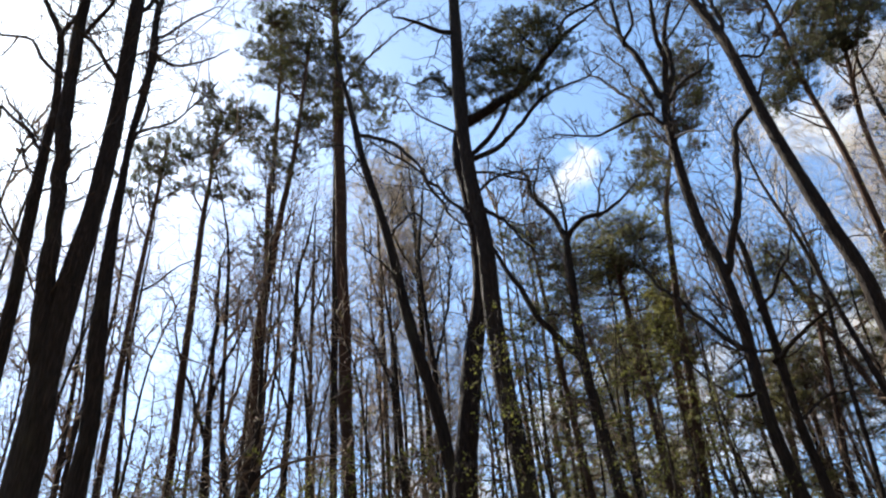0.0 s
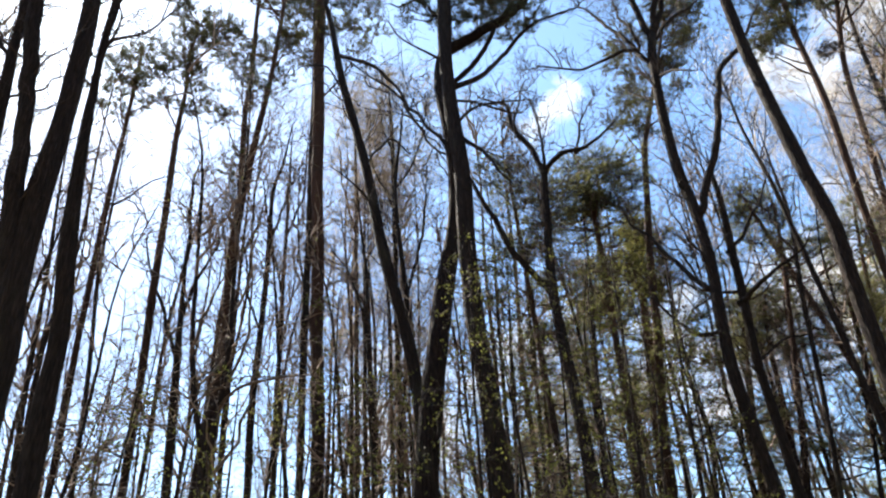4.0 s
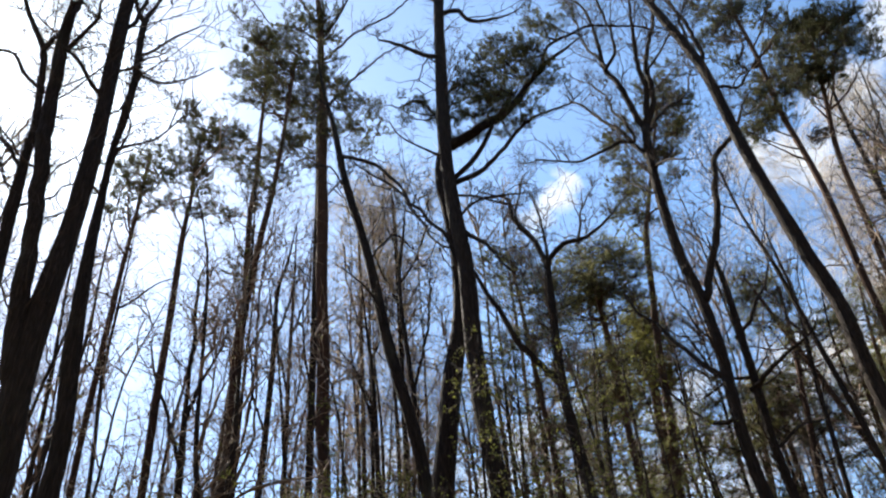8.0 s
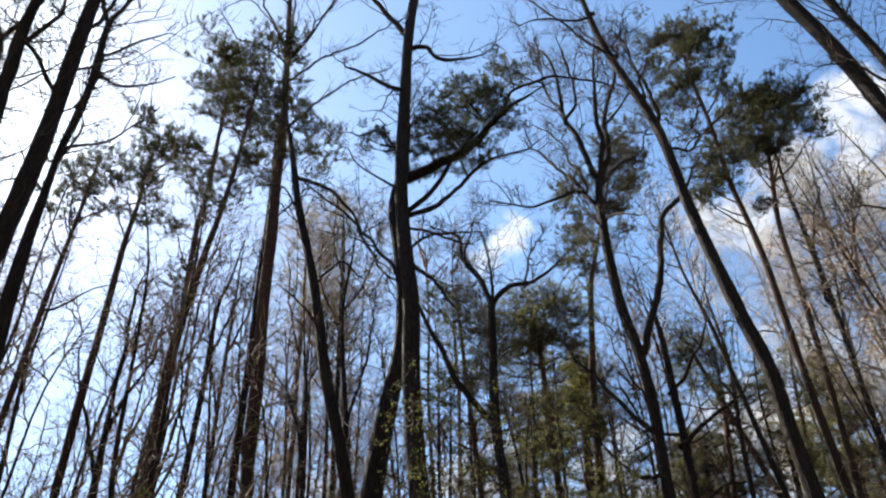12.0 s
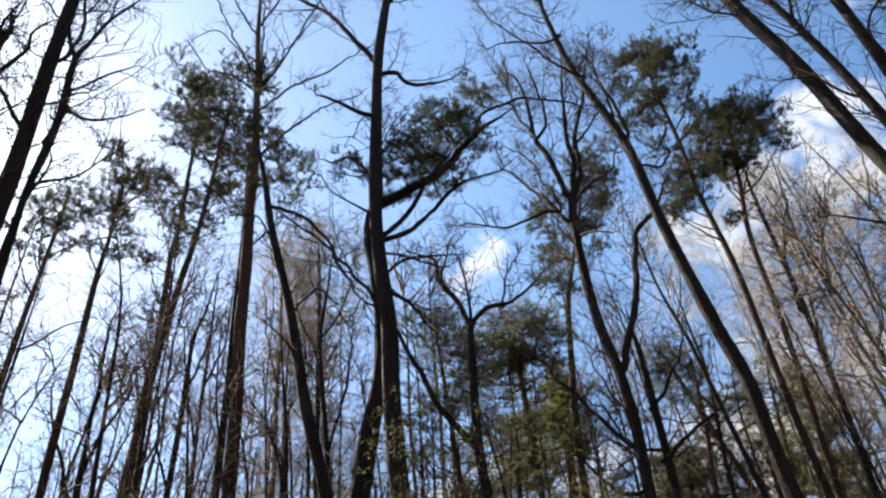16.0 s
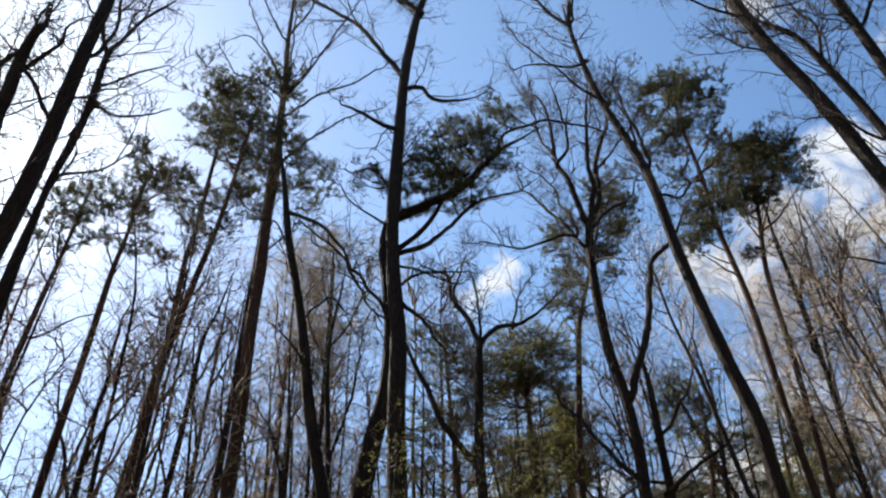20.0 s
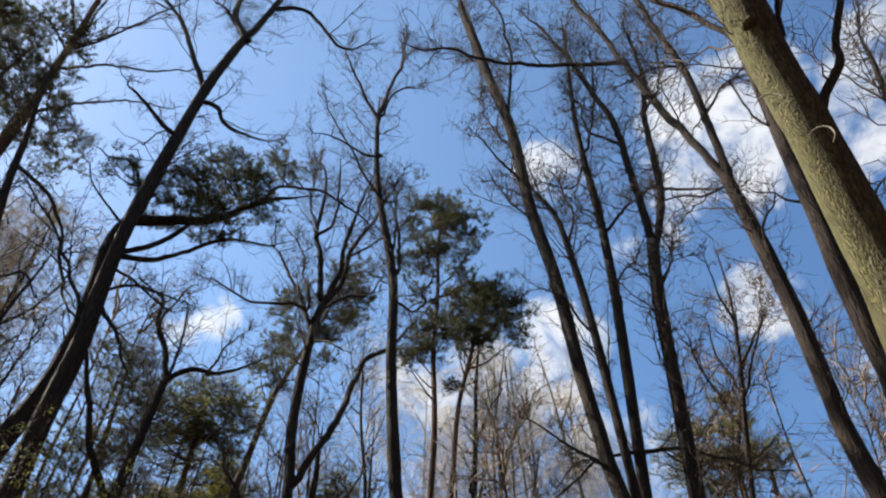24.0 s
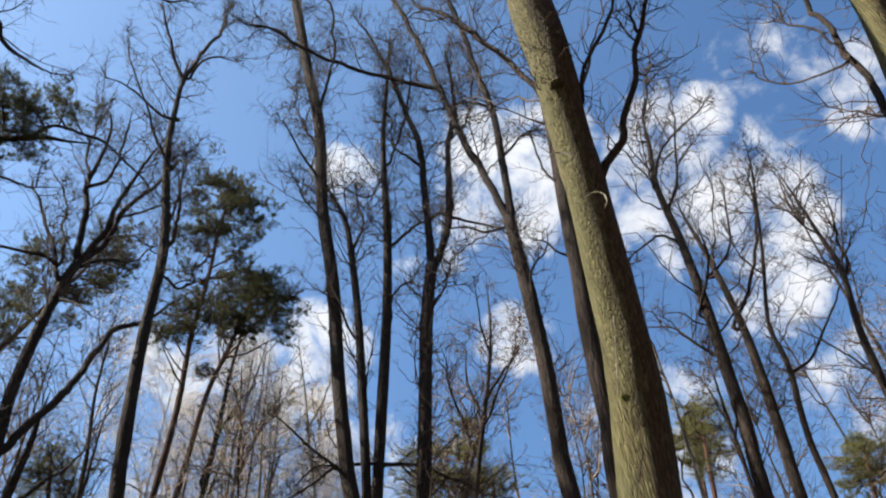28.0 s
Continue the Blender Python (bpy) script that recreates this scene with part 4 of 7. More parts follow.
limb(tree, [(0.33, 11.60, 12.39, 0.058), (0.80, 11.57, 12.79, 0.054), (1.17, 11.54, 13.37, 0.049), (1.37, 11.52, 13.89, 0.040), (1.70, 11.47, 14.32, 0.032)])
limb(tree, [(0.35, 11.59, 12.26, 0.058), (1.03, 11.55, 12.54, 0.052), (1.52, 11.50, 13.00, 0.046), (1.91, 11.44, 13.48, 0.039), (2.29, 11.37, 13.78, 0.030), (3.02, 11.20, 13.85, 0.019)])
limb(tree, [(0.19, 11.60, 14.28, 0.038), (-0.21, 11.77, 15.03, 0.029), (-0.67, 11.93, 15.18, 0.020)])
needles(tree, (0.89, 11.37, 15.52), 0.26)
needles(tree, (1.26, 11.04, 15.44), 0.25)
needles(tree, (1.63, 11.17, 15.99), 0.24)
needles(tree, (2.57, 11.60, 17.14), 0.25)
needles(tree, (2.72, 10.69, 16.05), 0.26)
needles(tree, (3.17, 11.43, 16.84), 0.23)
needles(tree, (2.28, 11.10, 15.79), 0.29)
needles(tree, (2.18, 11.82, 16.15), 0.34)
needles(tree, (2.61, 11.48, 15.98), 0.31)
needles(tree, (2.06, 11.73, 15.50), 0.35)
needles(tree, (1.33, 11.26, 15.00), 0.30)
needles(tree, (1.47, 11.48, 14.68), 0.34)
needles(tree, (0.98, 11.87, 15.19), 0.33)
needles(tree, (0.96, 10.97, 13.61), 0.30)
needles(tree, (0.64, 11.72, 14.23), 0.25)
needles(tree, (0.60, 12.18, 15.31), 0.22)
needles(tree, (1.43, 10.86, 13.42), 0.30)
needles(tree, (1.96, 11.77, 14.84), 0.30)
needles(tree, (2.35, 11.14, 14.82), 0.27)
needles(tree, (2.64, 10.94, 14.80), 0.23)
needles(tree, (2.66, 11.51, 14.87), 0.20)
needles(tree, (2.10, 10.91, 13.51), 0.24)
needles(tree, (2.10, 12.09, 14.32), 0.21)
needles(tree, (1.07, 11.74, 13.72), 0.20)
needles(tree, (0.65, 12.00, 13.88), 0.20)
needles(tree, (-0.20, 11.37, 14.54), 0.19)
needles(tree, (-0.44, 11.18, 14.13), 0.16)
needles(tree, (0.06, 12.27, 15.09), 0.18)
needles(tree, (1.72, 11.56, 15.70), 0.31)
needles(tree, (0.73, 11.06, 14.63), 0.20)
needles(tree, (1.31, 12.08, 14.46), 0.28)
needles(tree, (2.96, 11.09, 14.51), 0.12)
needles(tree, (-0.43, 11.13, 13.80), 0.14)
finish(tree, 1.0)
tree = deciduous("tall dark bare oak with sinuous stem and stub branches", OAK, [(0.75, 10.48, -0.15, 0.215), (0.74, 10.48, 0.35, 0.184), (0.65, 10.48, 2.47, 0.172), (0.48, 10.49, 4.94, 0.159), (0.37, 10.49, 6.29, 0.161), (0.35, 10.49, 7.84, 0.160), (0.35, 10.49, 9.19, 0.152), (0.26, 10.50, 10.73, 0.144), (0.26, 10.50, 13.08, 0.139), (0.39, 10.49, 15.52, 0.132), (0.57, 10.49, 18.02, 0.128), (0.84, 10.47, 19.89, 0.110), (1.00, 10.45, 20.47, 0.092), (1.26, 10.42, 22.48, 0.088), (1.34, 10.42, 23.23, 0.050), (1.41, 10.41, 23.98, 0.013)], 381)
limb(tree, [(0.52, 10.49, 16.49, 0.059), (0.85, 10.47, 16.55, 0.053), (1.10, 10.44, 16.03, 0.045), (1.42, 10.40, 15.89, 0.035), (1.74, 10.36, 15.92, 0.026)])
limb(tree, [(0.50, 10.49, 16.83, 0.073), (0.12, 10.63, 17.71, 0.066), (-0.48, 10.75, 19.13, 0.058), (-1.11, 10.84, 20.04, 0.049), (-1.90, 10.86, 20.73, 0.038)])
limb(tree, [(0.35, 10.49, 14.91, 0.056), (-0.16, 10.20, 14.80, 0.042), (-0.58, 9.89, 14.85, 0.030), (-0.86, 9.58, 14.56, 0.017)])
limb(tree, [(0.80, 10.47, 19.75, 0.067), (0.52, 10.92, 21.01, 0.063), (0.33, 11.36, 22.03, 0.057)])
limb(tree, [(0.41, 10.49, 10.05, 0.040), (0.79, 10.21, 9.45, 0.028), (1.03, 9.93, 8.79, 0.018)])
limb(tree, [(0.32, 10.50, 10.39, 0.030), (0.75, 10.41, 10.75, 0.023), (1.44, 10.28, 10.63, 0.015)])
limb(tree, [(0.90, 10.46, 19.76, 0.096), (0.44, 11.12, 21.65, 0.088), (0.36, 11.75, 24.01, 0.079)])
limb(tree, [(1.19, 10.43, 21.88, 0.072), (2.09, 10.29, 22.56, 0.057), (3.17, 10.01, 21.24, 0.040), (3.72, 9.82, 21.59, 0.024)])
limb(tree, [(0.30, 10.50, 10.94, 0.026), (0.96, 10.90, 11.18, 0.021), (1.43, 11.30, 11.25, 0.017)])
limb(tree, [(0.21, 10.50, 9.76, 0.034), (-0.32, 10.90, 10.99, 0.030), (-0.92, 11.26, 12.03, 0.024), (-1.58, 11.59, 13.04, 0.018)])
limb(tree, [(0.19, 10.50, 11.96, 0.027), (-0.37, 10.43, 12.33, 0.019), (-0.83, 10.35, 12.86, 0.011)])
finish(tree, 1.0)
tree = deciduous("bare oak with low fork and crooked antler-like limbs", OAK, [(2.71, 14.76, -0.15, 0.189), (2.71, 14.76, 0.35, 0.161), (2.60, 14.77, 3.07, 0.151), (2.42, 14.80, 6.14, 0.140), (2.31, 14.82, 7.77, 0.131), (2.26, 14.83, 9.34, 0.119), (2.33, 14.82, 10.78, 0.105), (2.42, 14.80, 12.03, 0.091), (2.47, 14.80, 12.43, 0.081)], 499)
limb(tree, [(2.44, 14.80, 12.27, 0.074), (2.23, 15.01, 13.25, 0.066), (1.92, 15.22, 14.02, 0.058), (1.84, 15.40, 14.97, 0.045), (1.50, 15.61, 15.31, 0.031)])
limb(tree, [(2.49, 14.79, 12.38, 0.067), (2.84, 14.50, 12.58, 0.058), (3.40, 14.16, 12.48, 0.044), (3.87, 13.81, 12.71, 0.026)])
limb(tree, [(2.27, 14.83, 9.07, 0.084), (1.52, 14.72, 10.08, 0.073), (1.14, 14.55, 10.92, 0.060), (0.78, 14.37, 11.63, 0.047), (0.49, 14.18, 12.43, 0.033)])
limb(tree, [(2.45, 14.80, 12.35, 0.047), (2.49, 14.74, 12.82, 0.037), (2.43, 14.69, 13.69, 0.028)])
limb(tree, [(3.30, 14.63, 12.79, 0.034), (3.63, 15.30, 14.20, 0.025), (4.12, 15.92, 15.28, 0.015)])
limb(tree, [(1.88, 14.88, 13.75, 0.035), (1.96, 14.17, 13.86, 0.024), (2.10, 13.44, 13.91, 0.013)])
finish(tree, 1.2)
tree = pine("reddish-barked thin pine with high tufted crown", PINE_RED, [(4.88, 20.43, -0.15, 0.177), (4.90, 20.43, 0.35, 0.151), (5.12, 20.37, 3.78, 0.142), (5.50, 20.27, 7.57, 0.131), (5.82, 20.18, 10.35, 0.128), (6.02, 20.12, 12.10, 0.121), (6.26, 20.05, 14.00, 0.112), (6.62, 19.93, 16.52, 0.100), (6.98, 19.81, 17.81, 0.077), (8.16, 19.35, 21.79, 0.040)], 841)
needles(tree, (6.75, 21.18, 21.53), 0.59)
needles(tree, (7.13, 20.98, 20.40), 0.66)
needles(tree, (8.29, 19.64, 23.34), 0.59)
needles(tree, (8.47, 19.22, 21.88), 0.64)
needles(tree, (8.89, 18.57, 21.66), 0.51)
needles(tree, (6.28, 18.95, 17.17), 0.50)
needles(tree, (6.46, 19.38, 20.53), 0.39)
needles(tree, (9.25, 19.64, 23.80), 0.55)
needles(tree, (9.36, 19.83, 21.80), 0.45)
needles(tree, (7.10, 19.39, 21.14), 0.56)
needles(tree, (8.37, 20.05, 21.77), 0.53)
needles(tree, (8.75, 19.85, 21.05), 0.44)
needles(tree, (6.59, 20.46, 19.23), 0.51)
needles(tree, (7.69, 19.99, 19.96), 0.51)
needles(tree, (6.82, 20.55, 17.72), 0.38)
needles(tree, (6.90, 19.47, 18.27), 0.45)
needles(tree, (8.25, 19.87, 20.30), 0.44)
needles(tree, (7.99, 18.82, 18.25), 0.33)
needles(tree, (6.05, 20.07, 17.93), 0.34)
finish(tree, 1.0)
tree = deciduous("large bare oak with many forked upswept limbs", OAK, [(5.01, 12.00, -0.15, 0.154), (5.00, 12.00, 0.35, 0.131), (4.89, 12.05, 2.51, 0.123), (4.71, 12.12, 5.02, 0.114), (4.62, 12.15, 6.14, 0.115), (4.66, 12.14, 7.36, 0.116), (4.72, 12.12, 8.24, 0.113), (4.69, 12.13, 9.36, 0.114), (4.60, 12.16, 10.33, 0.114), (4.60, 12.16, 11.81, 0.107), (4.67, 12.13, 13.23, 0.107), (4.77, 12.10, 13.83, 0.103)], 788)
limb(tree, [(4.69, 12.12, 13.94, 0.078), (4.58, 12.25, 15.23, 0.071), (4.40, 12.40, 16.23, 0.063), (4.43, 12.47, 17.10, 0.053), (4.46, 12.54, 18.15, 0.044), (4.48, 12.62, 18.88, 0.039)])
limb(tree, [(4.34, 12.25, 16.05, 0.049), (4.65, 12.14, 16.49, 0.041), (4.71, 12.12, 17.26, 0.034), (4.66, 12.14, 18.50, 0.031)])
limb(tree, [(4.81, 12.08, 13.90, 0.071), (4.98, 11.87, 14.83, 0.063), (4.93, 11.75, 15.50, 0.054), (5.00, 11.58, 16.37, 0.045), (5.08, 11.40, 17.29, 0.036)])
limb(tree, [(4.84, 12.07, 13.89, 0.071), (5.12, 12.02, 14.61, 0.063), (5.27, 12.03, 15.85, 0.056), (5.67, 11.91, 17.07, 0.047), (6.01, 11.82, 18.17, 0.038)])
limb(tree, [(4.85, 12.06, 13.67, 0.045), (5.46, 12.35, 14.58, 0.038), (6.09, 12.61, 15.29, 0.030), (6.60, 12.91, 16.28, 0.022)])
limb(tree, [(4.50, 12.20, 13.29, 0.057), (4.33, 12.50, 14.11, 0.046), (3.98, 12.85, 15.13, 0.035), (3.64, 13.18, 16.09, 0.022)])
limb(tree, [(4.48, 12.20, 13.61, 0.039), (4.48, 12.71, 14.91, 0.032), (4.52, 13.20, 16.04, 0.027), (4.47, 13.72, 17.17, 0.023)])
limb(tree, [(4.39, 12.24, 13.54, 0.045), (3.98, 12.20, 13.48, 0.036), (3.24, 12.25, 13.11, 0.027), (2.36, 12.28, 13.28, 0.019)])
limb(tree, [(4.67, 12.13, 12.64, 0.031), (4.78, 11.55, 12.28, 0.024), (4.87, 10.97, 11.68, 0.017)])
limb(tree, [(4.81, 12.08, 9.24, 0.074), (5.42, 11.99, 10.78, 0.071), (5.76, 12.01, 12.01, 0.066), (6.00, 12.08, 12.69, 0.059), (6.40, 12.06, 13.15, 0.051)])
limb(tree, [(4.57, 12.17, 7.66, 0.049), (4.37, 12.70, 8.39, 0.042), (4.09, 13.25, 9.39, 0.034), (3.82, 13.78, 10.33, 0.024)])
limb(tree, [(4.48, 12.20, 6.78, 0.038), (4.23, 12.98, 7.34, 0.025), (4.02, 13.72, 8.39, 0.017)])
limb(tree, [(4.36, 12.25, 16.16, 0.035), (4.21, 12.88, 18.19, 0.031), (4.37, 13.40, 20.21, 0.025)])
limb(tree, [(5.18, 11.92, 15.51, 0.034), (5.71, 11.64, 16.05, 0.028), (6.19, 11.34, 16.71, 0.021)])
finish(tree, 1.3)
tree = deciduous("second oak stem with low spreading boughs", OAK, [(5.45, 12.90, -0.15, 0.124), (5.45, 12.90, 0.35, 0.106), (5.44, 12.90, 2.61, 0.099), (5.42, 12.92, 5.22, 0.092), (5.39, 12.91, 6.58, 0.090), (5.46, 12.89, 7.89, 0.087), (5.48, 12.88, 8.85, 0.080), (5.53, 12.86, 9.88, 0.068), (5.53, 12.87, 10.38, 0.051), (5.53, 12.86, 10.83, 0.029), (5.53, 12.86, 11.28, 0.008)], 792)
limb(tree, [(5.36, 12.93, 7.68, 0.056), (5.74, 12.31, 7.87, 0.035), (6.14, 11.64, 8.05, 0.019)])
limb(tree, [(5.42, 12.91, 8.74, 0.037), (6.16, 12.89, 9.68, 0.030), (6.56, 13.02, 10.27, 0.023)])
limb(tree, [(5.37, 12.93, 7.91, 0.031), (4.88, 13.05, 8.10, 0.026), (4.58, 13.10, 8.85, 0.022)])
limb(tree, [(5.30, 12.96, 6.39, 0.029), (6.10, 13.19, 7.04, 0.023), (6.68, 13.50, 7.23, 0.016)])
finish(tree, 0.7)
tree = deciduous("tall slim leaning bare tree with feathery top", OAK, [(6.00, 9.82, -0.15, 0.168), (5.99, 9.82, 0.35, 0.143), (5.88, 9.88, 3.12, 0.134), (5.80, 9.94, 6.23, 0.124), (5.81, 9.92, 7.40, 0.124), (5.71, 9.98, 8.58, 0.123), (5.62, 10.03, 9.92, 0.120), (5.54, 10.08, 11.33, 0.113), (5.44, 10.13, 13.48, 0.104), (5.00, 10.36, 16.39, 0.092), (4.86, 10.43, 18.23, 0.069), (4.80, 10.46, 19.64, 0.051), (4.79, 10.46, 20.13, 0.029), (4.78, 10.47, 20.62, 0.008)], 662)
limb(tree, [(4.83, 10.44, 19.61, 0.059), (5.09, 10.49, 21.58, 0.053), (5.44, 10.49, 23.53, 0.043), (5.48, 10.65, 24.96, 0.027)])
limb(tree, [(4.83, 10.44, 19.47, 0.051), (4.09, 10.53, 20.78, 0.037), (3.64, 10.49, 21.83, 0.023)])
limb(tree, [(4.98, 10.37, 17.80, 0.041), (4.47, 10.37, 17.48, 0.031), (3.75, 10.43, 17.62, 0.022), (3.19, 10.40, 17.34, 0.013)])
limb(tree, [(5.19, 10.26, 15.91, 0.038), (4.66, 10.28, 16.44, 0.032), (3.25, 10.59, 19.25, 0.014)])
limb(tree, [(5.42, 10.14, 14.07, 0.035), (5.48, 10.24, 15.35, 0.025), (5.45, 10.39, 16.97, 0.013)])
limb(tree, [(5.59, 10.05, 12.62, 0.033), (6.31, 10.33, 13.04, 0.026), (6.87, 10.69, 14.79, 0.019)])
limb(tree, [(4.87, 10.42, 19.64, 0.037), (5.15, 10.14, 20.78, 0.027), (5.59, 9.76, 20.82, 0.015)])
limb(tree, [(5.50, 10.10, 13.27, 0.047), (5.62, 10.17, 14.27, 0.043), (5.57, 10.32, 15.67, 0.032), (5.53, 10.48, 16.99, 0.021)])
finish(tree, 1.3)
tree = pine("tall pine with flat-topped dark green crown", PINE_RED, [(9.20, 14.30, -0.15, 0.123), (9.20, 14.30, 0.35, 0.104), (9.14, 14.33, 4.16, 0.098), (9.12, 14.34, 8.29, 0.091), (9.17, 14.32, 9.83, 0.091), (9.25, 14.26, 12.24, 0.093), (9.27, 14.26, 14.00, 0.089), (9.23, 14.27, 16.07, 0.082), (9.30, 14.23, 18.37, 0.073), (9.30, 14.23, 20.24, 0.060), (9.38, 14.17, 21.95, 0.045)], 944)
tree.dense = 4
limb(tree, [(9.13, 14.34, 18.00, 0.050), (10.03, 14.58, 19.09, 0.039), (11.05, 14.71, 20.54, 0.027)])
needles(tree, (8.86, 15.39, 23.32), 0.43)
needles(tree, (9.06, 14.84, 23.10), 0.46)
needles(tree, (9.80, 15.06, 23.87), 0.52)
needles(tree, (10.23, 14.73, 23.94), 0.43)
needles(tree, (9.96, 13.82, 22.12), 0.48)
needles(tree, (10.16, 13.70, 21.29), 0.43)
needles(tree, (9.81, 13.04, 19.57), 0.30)
needles(tree, (10.16, 14.48, 20.33), 0.46)
needles(tree, (10.59, 14.42, 20.29), 0.32)
needles(tree, (8.85, 14.46, 20.22), 0.42)
needles(tree, (8.67, 15.07, 20.26), 0.40)
needles(tree, (8.98, 14.96, 18.68), 0.34)
needles(tree, (9.05, 14.94, 16.97), 0.33)
needles(tree, (8.18, 14.14, 15.27), 0.27)
needles(tree, (9.84, 14.56, 22.20), 0.49)
needles(tree, (9.22, 14.48, 21.73), 0.48)
needles(tree, (9.86, 14.26, 21.19), 0.43)
needles(tree, (9.20, 14.10, 19.93), 0.35)
needles(tree, (8.76, 14.86, 21.75), 0.37)
needles(tree, (9.19, 14.96, 19.89), 0.32)
needles(tree, (9.23, 14.61, 16.52), 0.22)
needles(tree, (8.60, 14.43, 16.00), 0.42)
needles(tree, (9.10, 14.12, 15.80), 0.40)
needles(tree, (9.37, 13.94, 16.46), 0.45)
needles(tree, (8.80, 14.31, 16.73), 0.40)
needles(tree, (8.50, 14.49, 15.45), 0.33)
finish(tree, 1.0)
tree = pine("pine with dense rounded dark crown and an old nest", PINE_RED, [(9.24, 15.47, -0.15, 0.105), (9.27, 15.45, 0.35, 0.090), (9.53, 15.28, 4.33, 0.084), (9.92, 15.02, 8.60, 0.078), (10.10, 14.90, 10.78, 0.081), (10.25, 14.80, 12.66, 0.081), (10.39, 14.70, 14.85, 0.077), (10.71, 14.47, 16.79, 0.068), (10.91, 14.31, 18.07, 0.054), (11.09, 14.17, 19.20, 0.037)], 737)
tree.dense = 4
needles(tree, (10.93, 15.63, 20.30), 0.44)
needles(tree, (10.08, 14.11, 18.04), 0.43)
needles(tree, (10.91, 14.55, 19.64), 0.46)
needles(tree, (11.31, 14.34, 19.47), 0.49)
needles(tree, (11.02, 13.35, 18.67), 0.43)
needles(tree, (11.90, 14.24, 19.07), 0.48)
needles(tree, (11.38, 13.04, 18.06), 0.35)
needles(tree, (12.26, 13.82, 18.80), 0.30)
needles(tree, (10.91, 15.62, 18.98), 0.39)
needles(tree, (11.45, 15.21, 18.83), 0.46)
needles(tree, (9.91, 14.16, 16.85), 0.29)
needles(tree, (11.55, 14.89, 19.27), 0.53)
needles(tree, (10.75, 13.37, 17.13), 0.38)
needles(tree, (11.47, 15.16, 19.84), 0.50)
needles(tree, (11.59, 13.72, 17.93), 0.33)
needles(tree, (11.14, 14.27, 17.43), 0.29)
needles(tree, (11.16, 13.89, 18.73), 0.44)
needles(tree, (10.39, 14.46, 17.02), 0.42)
needles(tree, (10.81, 14.14, 17.02), 0.40)
needles(tree, (11.70, 13.41, 17.18), 0.36)
needles(tree, (9.98, 14.74, 17.80), 0.42)
finish(tree, 1.0)
nest((10.18, 14.72, 15.58), 0.26)
tree = deciduous("slender bare tree with pale greyish stem", OAK, [(10.42, 15.91, -0.15, 0.102), (10.44, 15.90, 0.35, 0.087), (10.63, 15.75, 4.42, 0.082), (11.03, 15.47, 8.82, 0.076), (11.16, 15.38, 10.62, 0.073), (11.29, 15.27, 12.68, 0.071), (11.36, 15.23, 14.93, 0.064), (11.42, 15.18, 16.61, 0.052), (11.50, 15.12, 17.74, 0.036), (11.53, 15.10, 18.19, 0.020), (11.55, 15.08, 18.64, 0.005)], 359)
limb(tree, [(11.20, 15.34, 12.74, 0.044), (11.29, 14.94, 14.29, 0.034), (11.61, 14.35, 15.61, 0.023)])
finish(tree, 1.2)
tree = deciduous("tall dark bare stem of a tree cluster, feathery twigs", OAK, [(9.11, 6.32, -0.15, 0.180), (9.07, 6.35, 0.35, 0.154), (8.75, 6.72, 3.96, 0.145), (8.20, 7.34, 7.92, 0.134), (8.11, 7.44, 8.95, 0.134), (7.98, 7.58, 10.63, 0.137), (7.83, 7.73, 13.00, 0.143), (7.62, 7.93, 15.38, 0.147), (7.39, 8.14, 18.86, 0.154), (6.94, 8.53, 22.35, 0.157), (6.61, 8.80, 25.20, 0.146), (6.53, 8.86, 26.19, 0.084), (6.44, 8.93, 27.19, 0.022)], 626)
limb(tree, [(7.56, 7.99, 16.00, 0.039), (6.78, 7.94, 16.45, 0.026), (6.07, 7.78, 16.40, 0.013)])
limb(tree, [(7.40, 8.14, 18.60, 0.044), (7.41, 7.78, 20.52, 0.041), (7.20, 7.62, 23.05, 0.036), (6.85, 7.58, 23.95, 0.026)])
limb(tree, [(7.45, 8.10, 17.34, 0.035), (7.18, 8.71, 19.44, 0.026), (7.32, 8.97, 21.72, 0.016)])
limb(tree, [(7.70, 7.86, 14.40, 0.031), (7.29, 8.02, 14.92, 0.022), (6.89, 8.14, 15.66, 0.013)])
limb(tree, [(8.21, 7.32, 8.09, 0.038), (7.89, 7.47, 8.35, 0.030), (7.50, 7.68, 8.64, 0.022), (7.03, 7.94, 9.06, 0.014)])
limb(tree, [(7.99, 7.56, 8.44, 0.026), (8.09, 8.31, 8.33, 0.018), (8.19, 9.03, 8.44, 0.010)])
limb(tree, [(7.13, 8.37, 21.44, 0.040), (6.72, 9.30, 23.67, 0.035), (6.24, 10.18, 24.60, 0.027)])
finish(tree, 1.9)
tree = deciduous("thin bare stem rising from a tree cluster", OAK, [(8.68, 7.09, -0.15, 0.119), (8.67, 7.09, 0.35, 0.102), (8.61, 7.17, 4.01, 0.095), (8.49, 7.30, 8.03, 0.087), (8.45, 7.35, 9.78, 0.093), (8.40, 7.41, 11.36, 0.089), (8.26, 7.56, 13.58, 0.081), (8.15, 7.68, 14.87, 0.063), (7.90, 7.94, 15.76, 0.042), (7.80, 8.04, 16.19, 0.025), (7.71, 8.13, 16.62, 0.006)], 887)
limb(tree, [(8.36, 7.45, 11.36, 0.027), (7.74, 7.37, 11.75, 0.019), (7.06, 7.31, 11.66, 0.010)])
limb(tree, [(8.26, 7.57, 13.75, 0.036), (8.73, 7.71, 15.22, 0.030), (8.95, 8.13, 17.29, 0.022)])
finish(tree, 1.8)
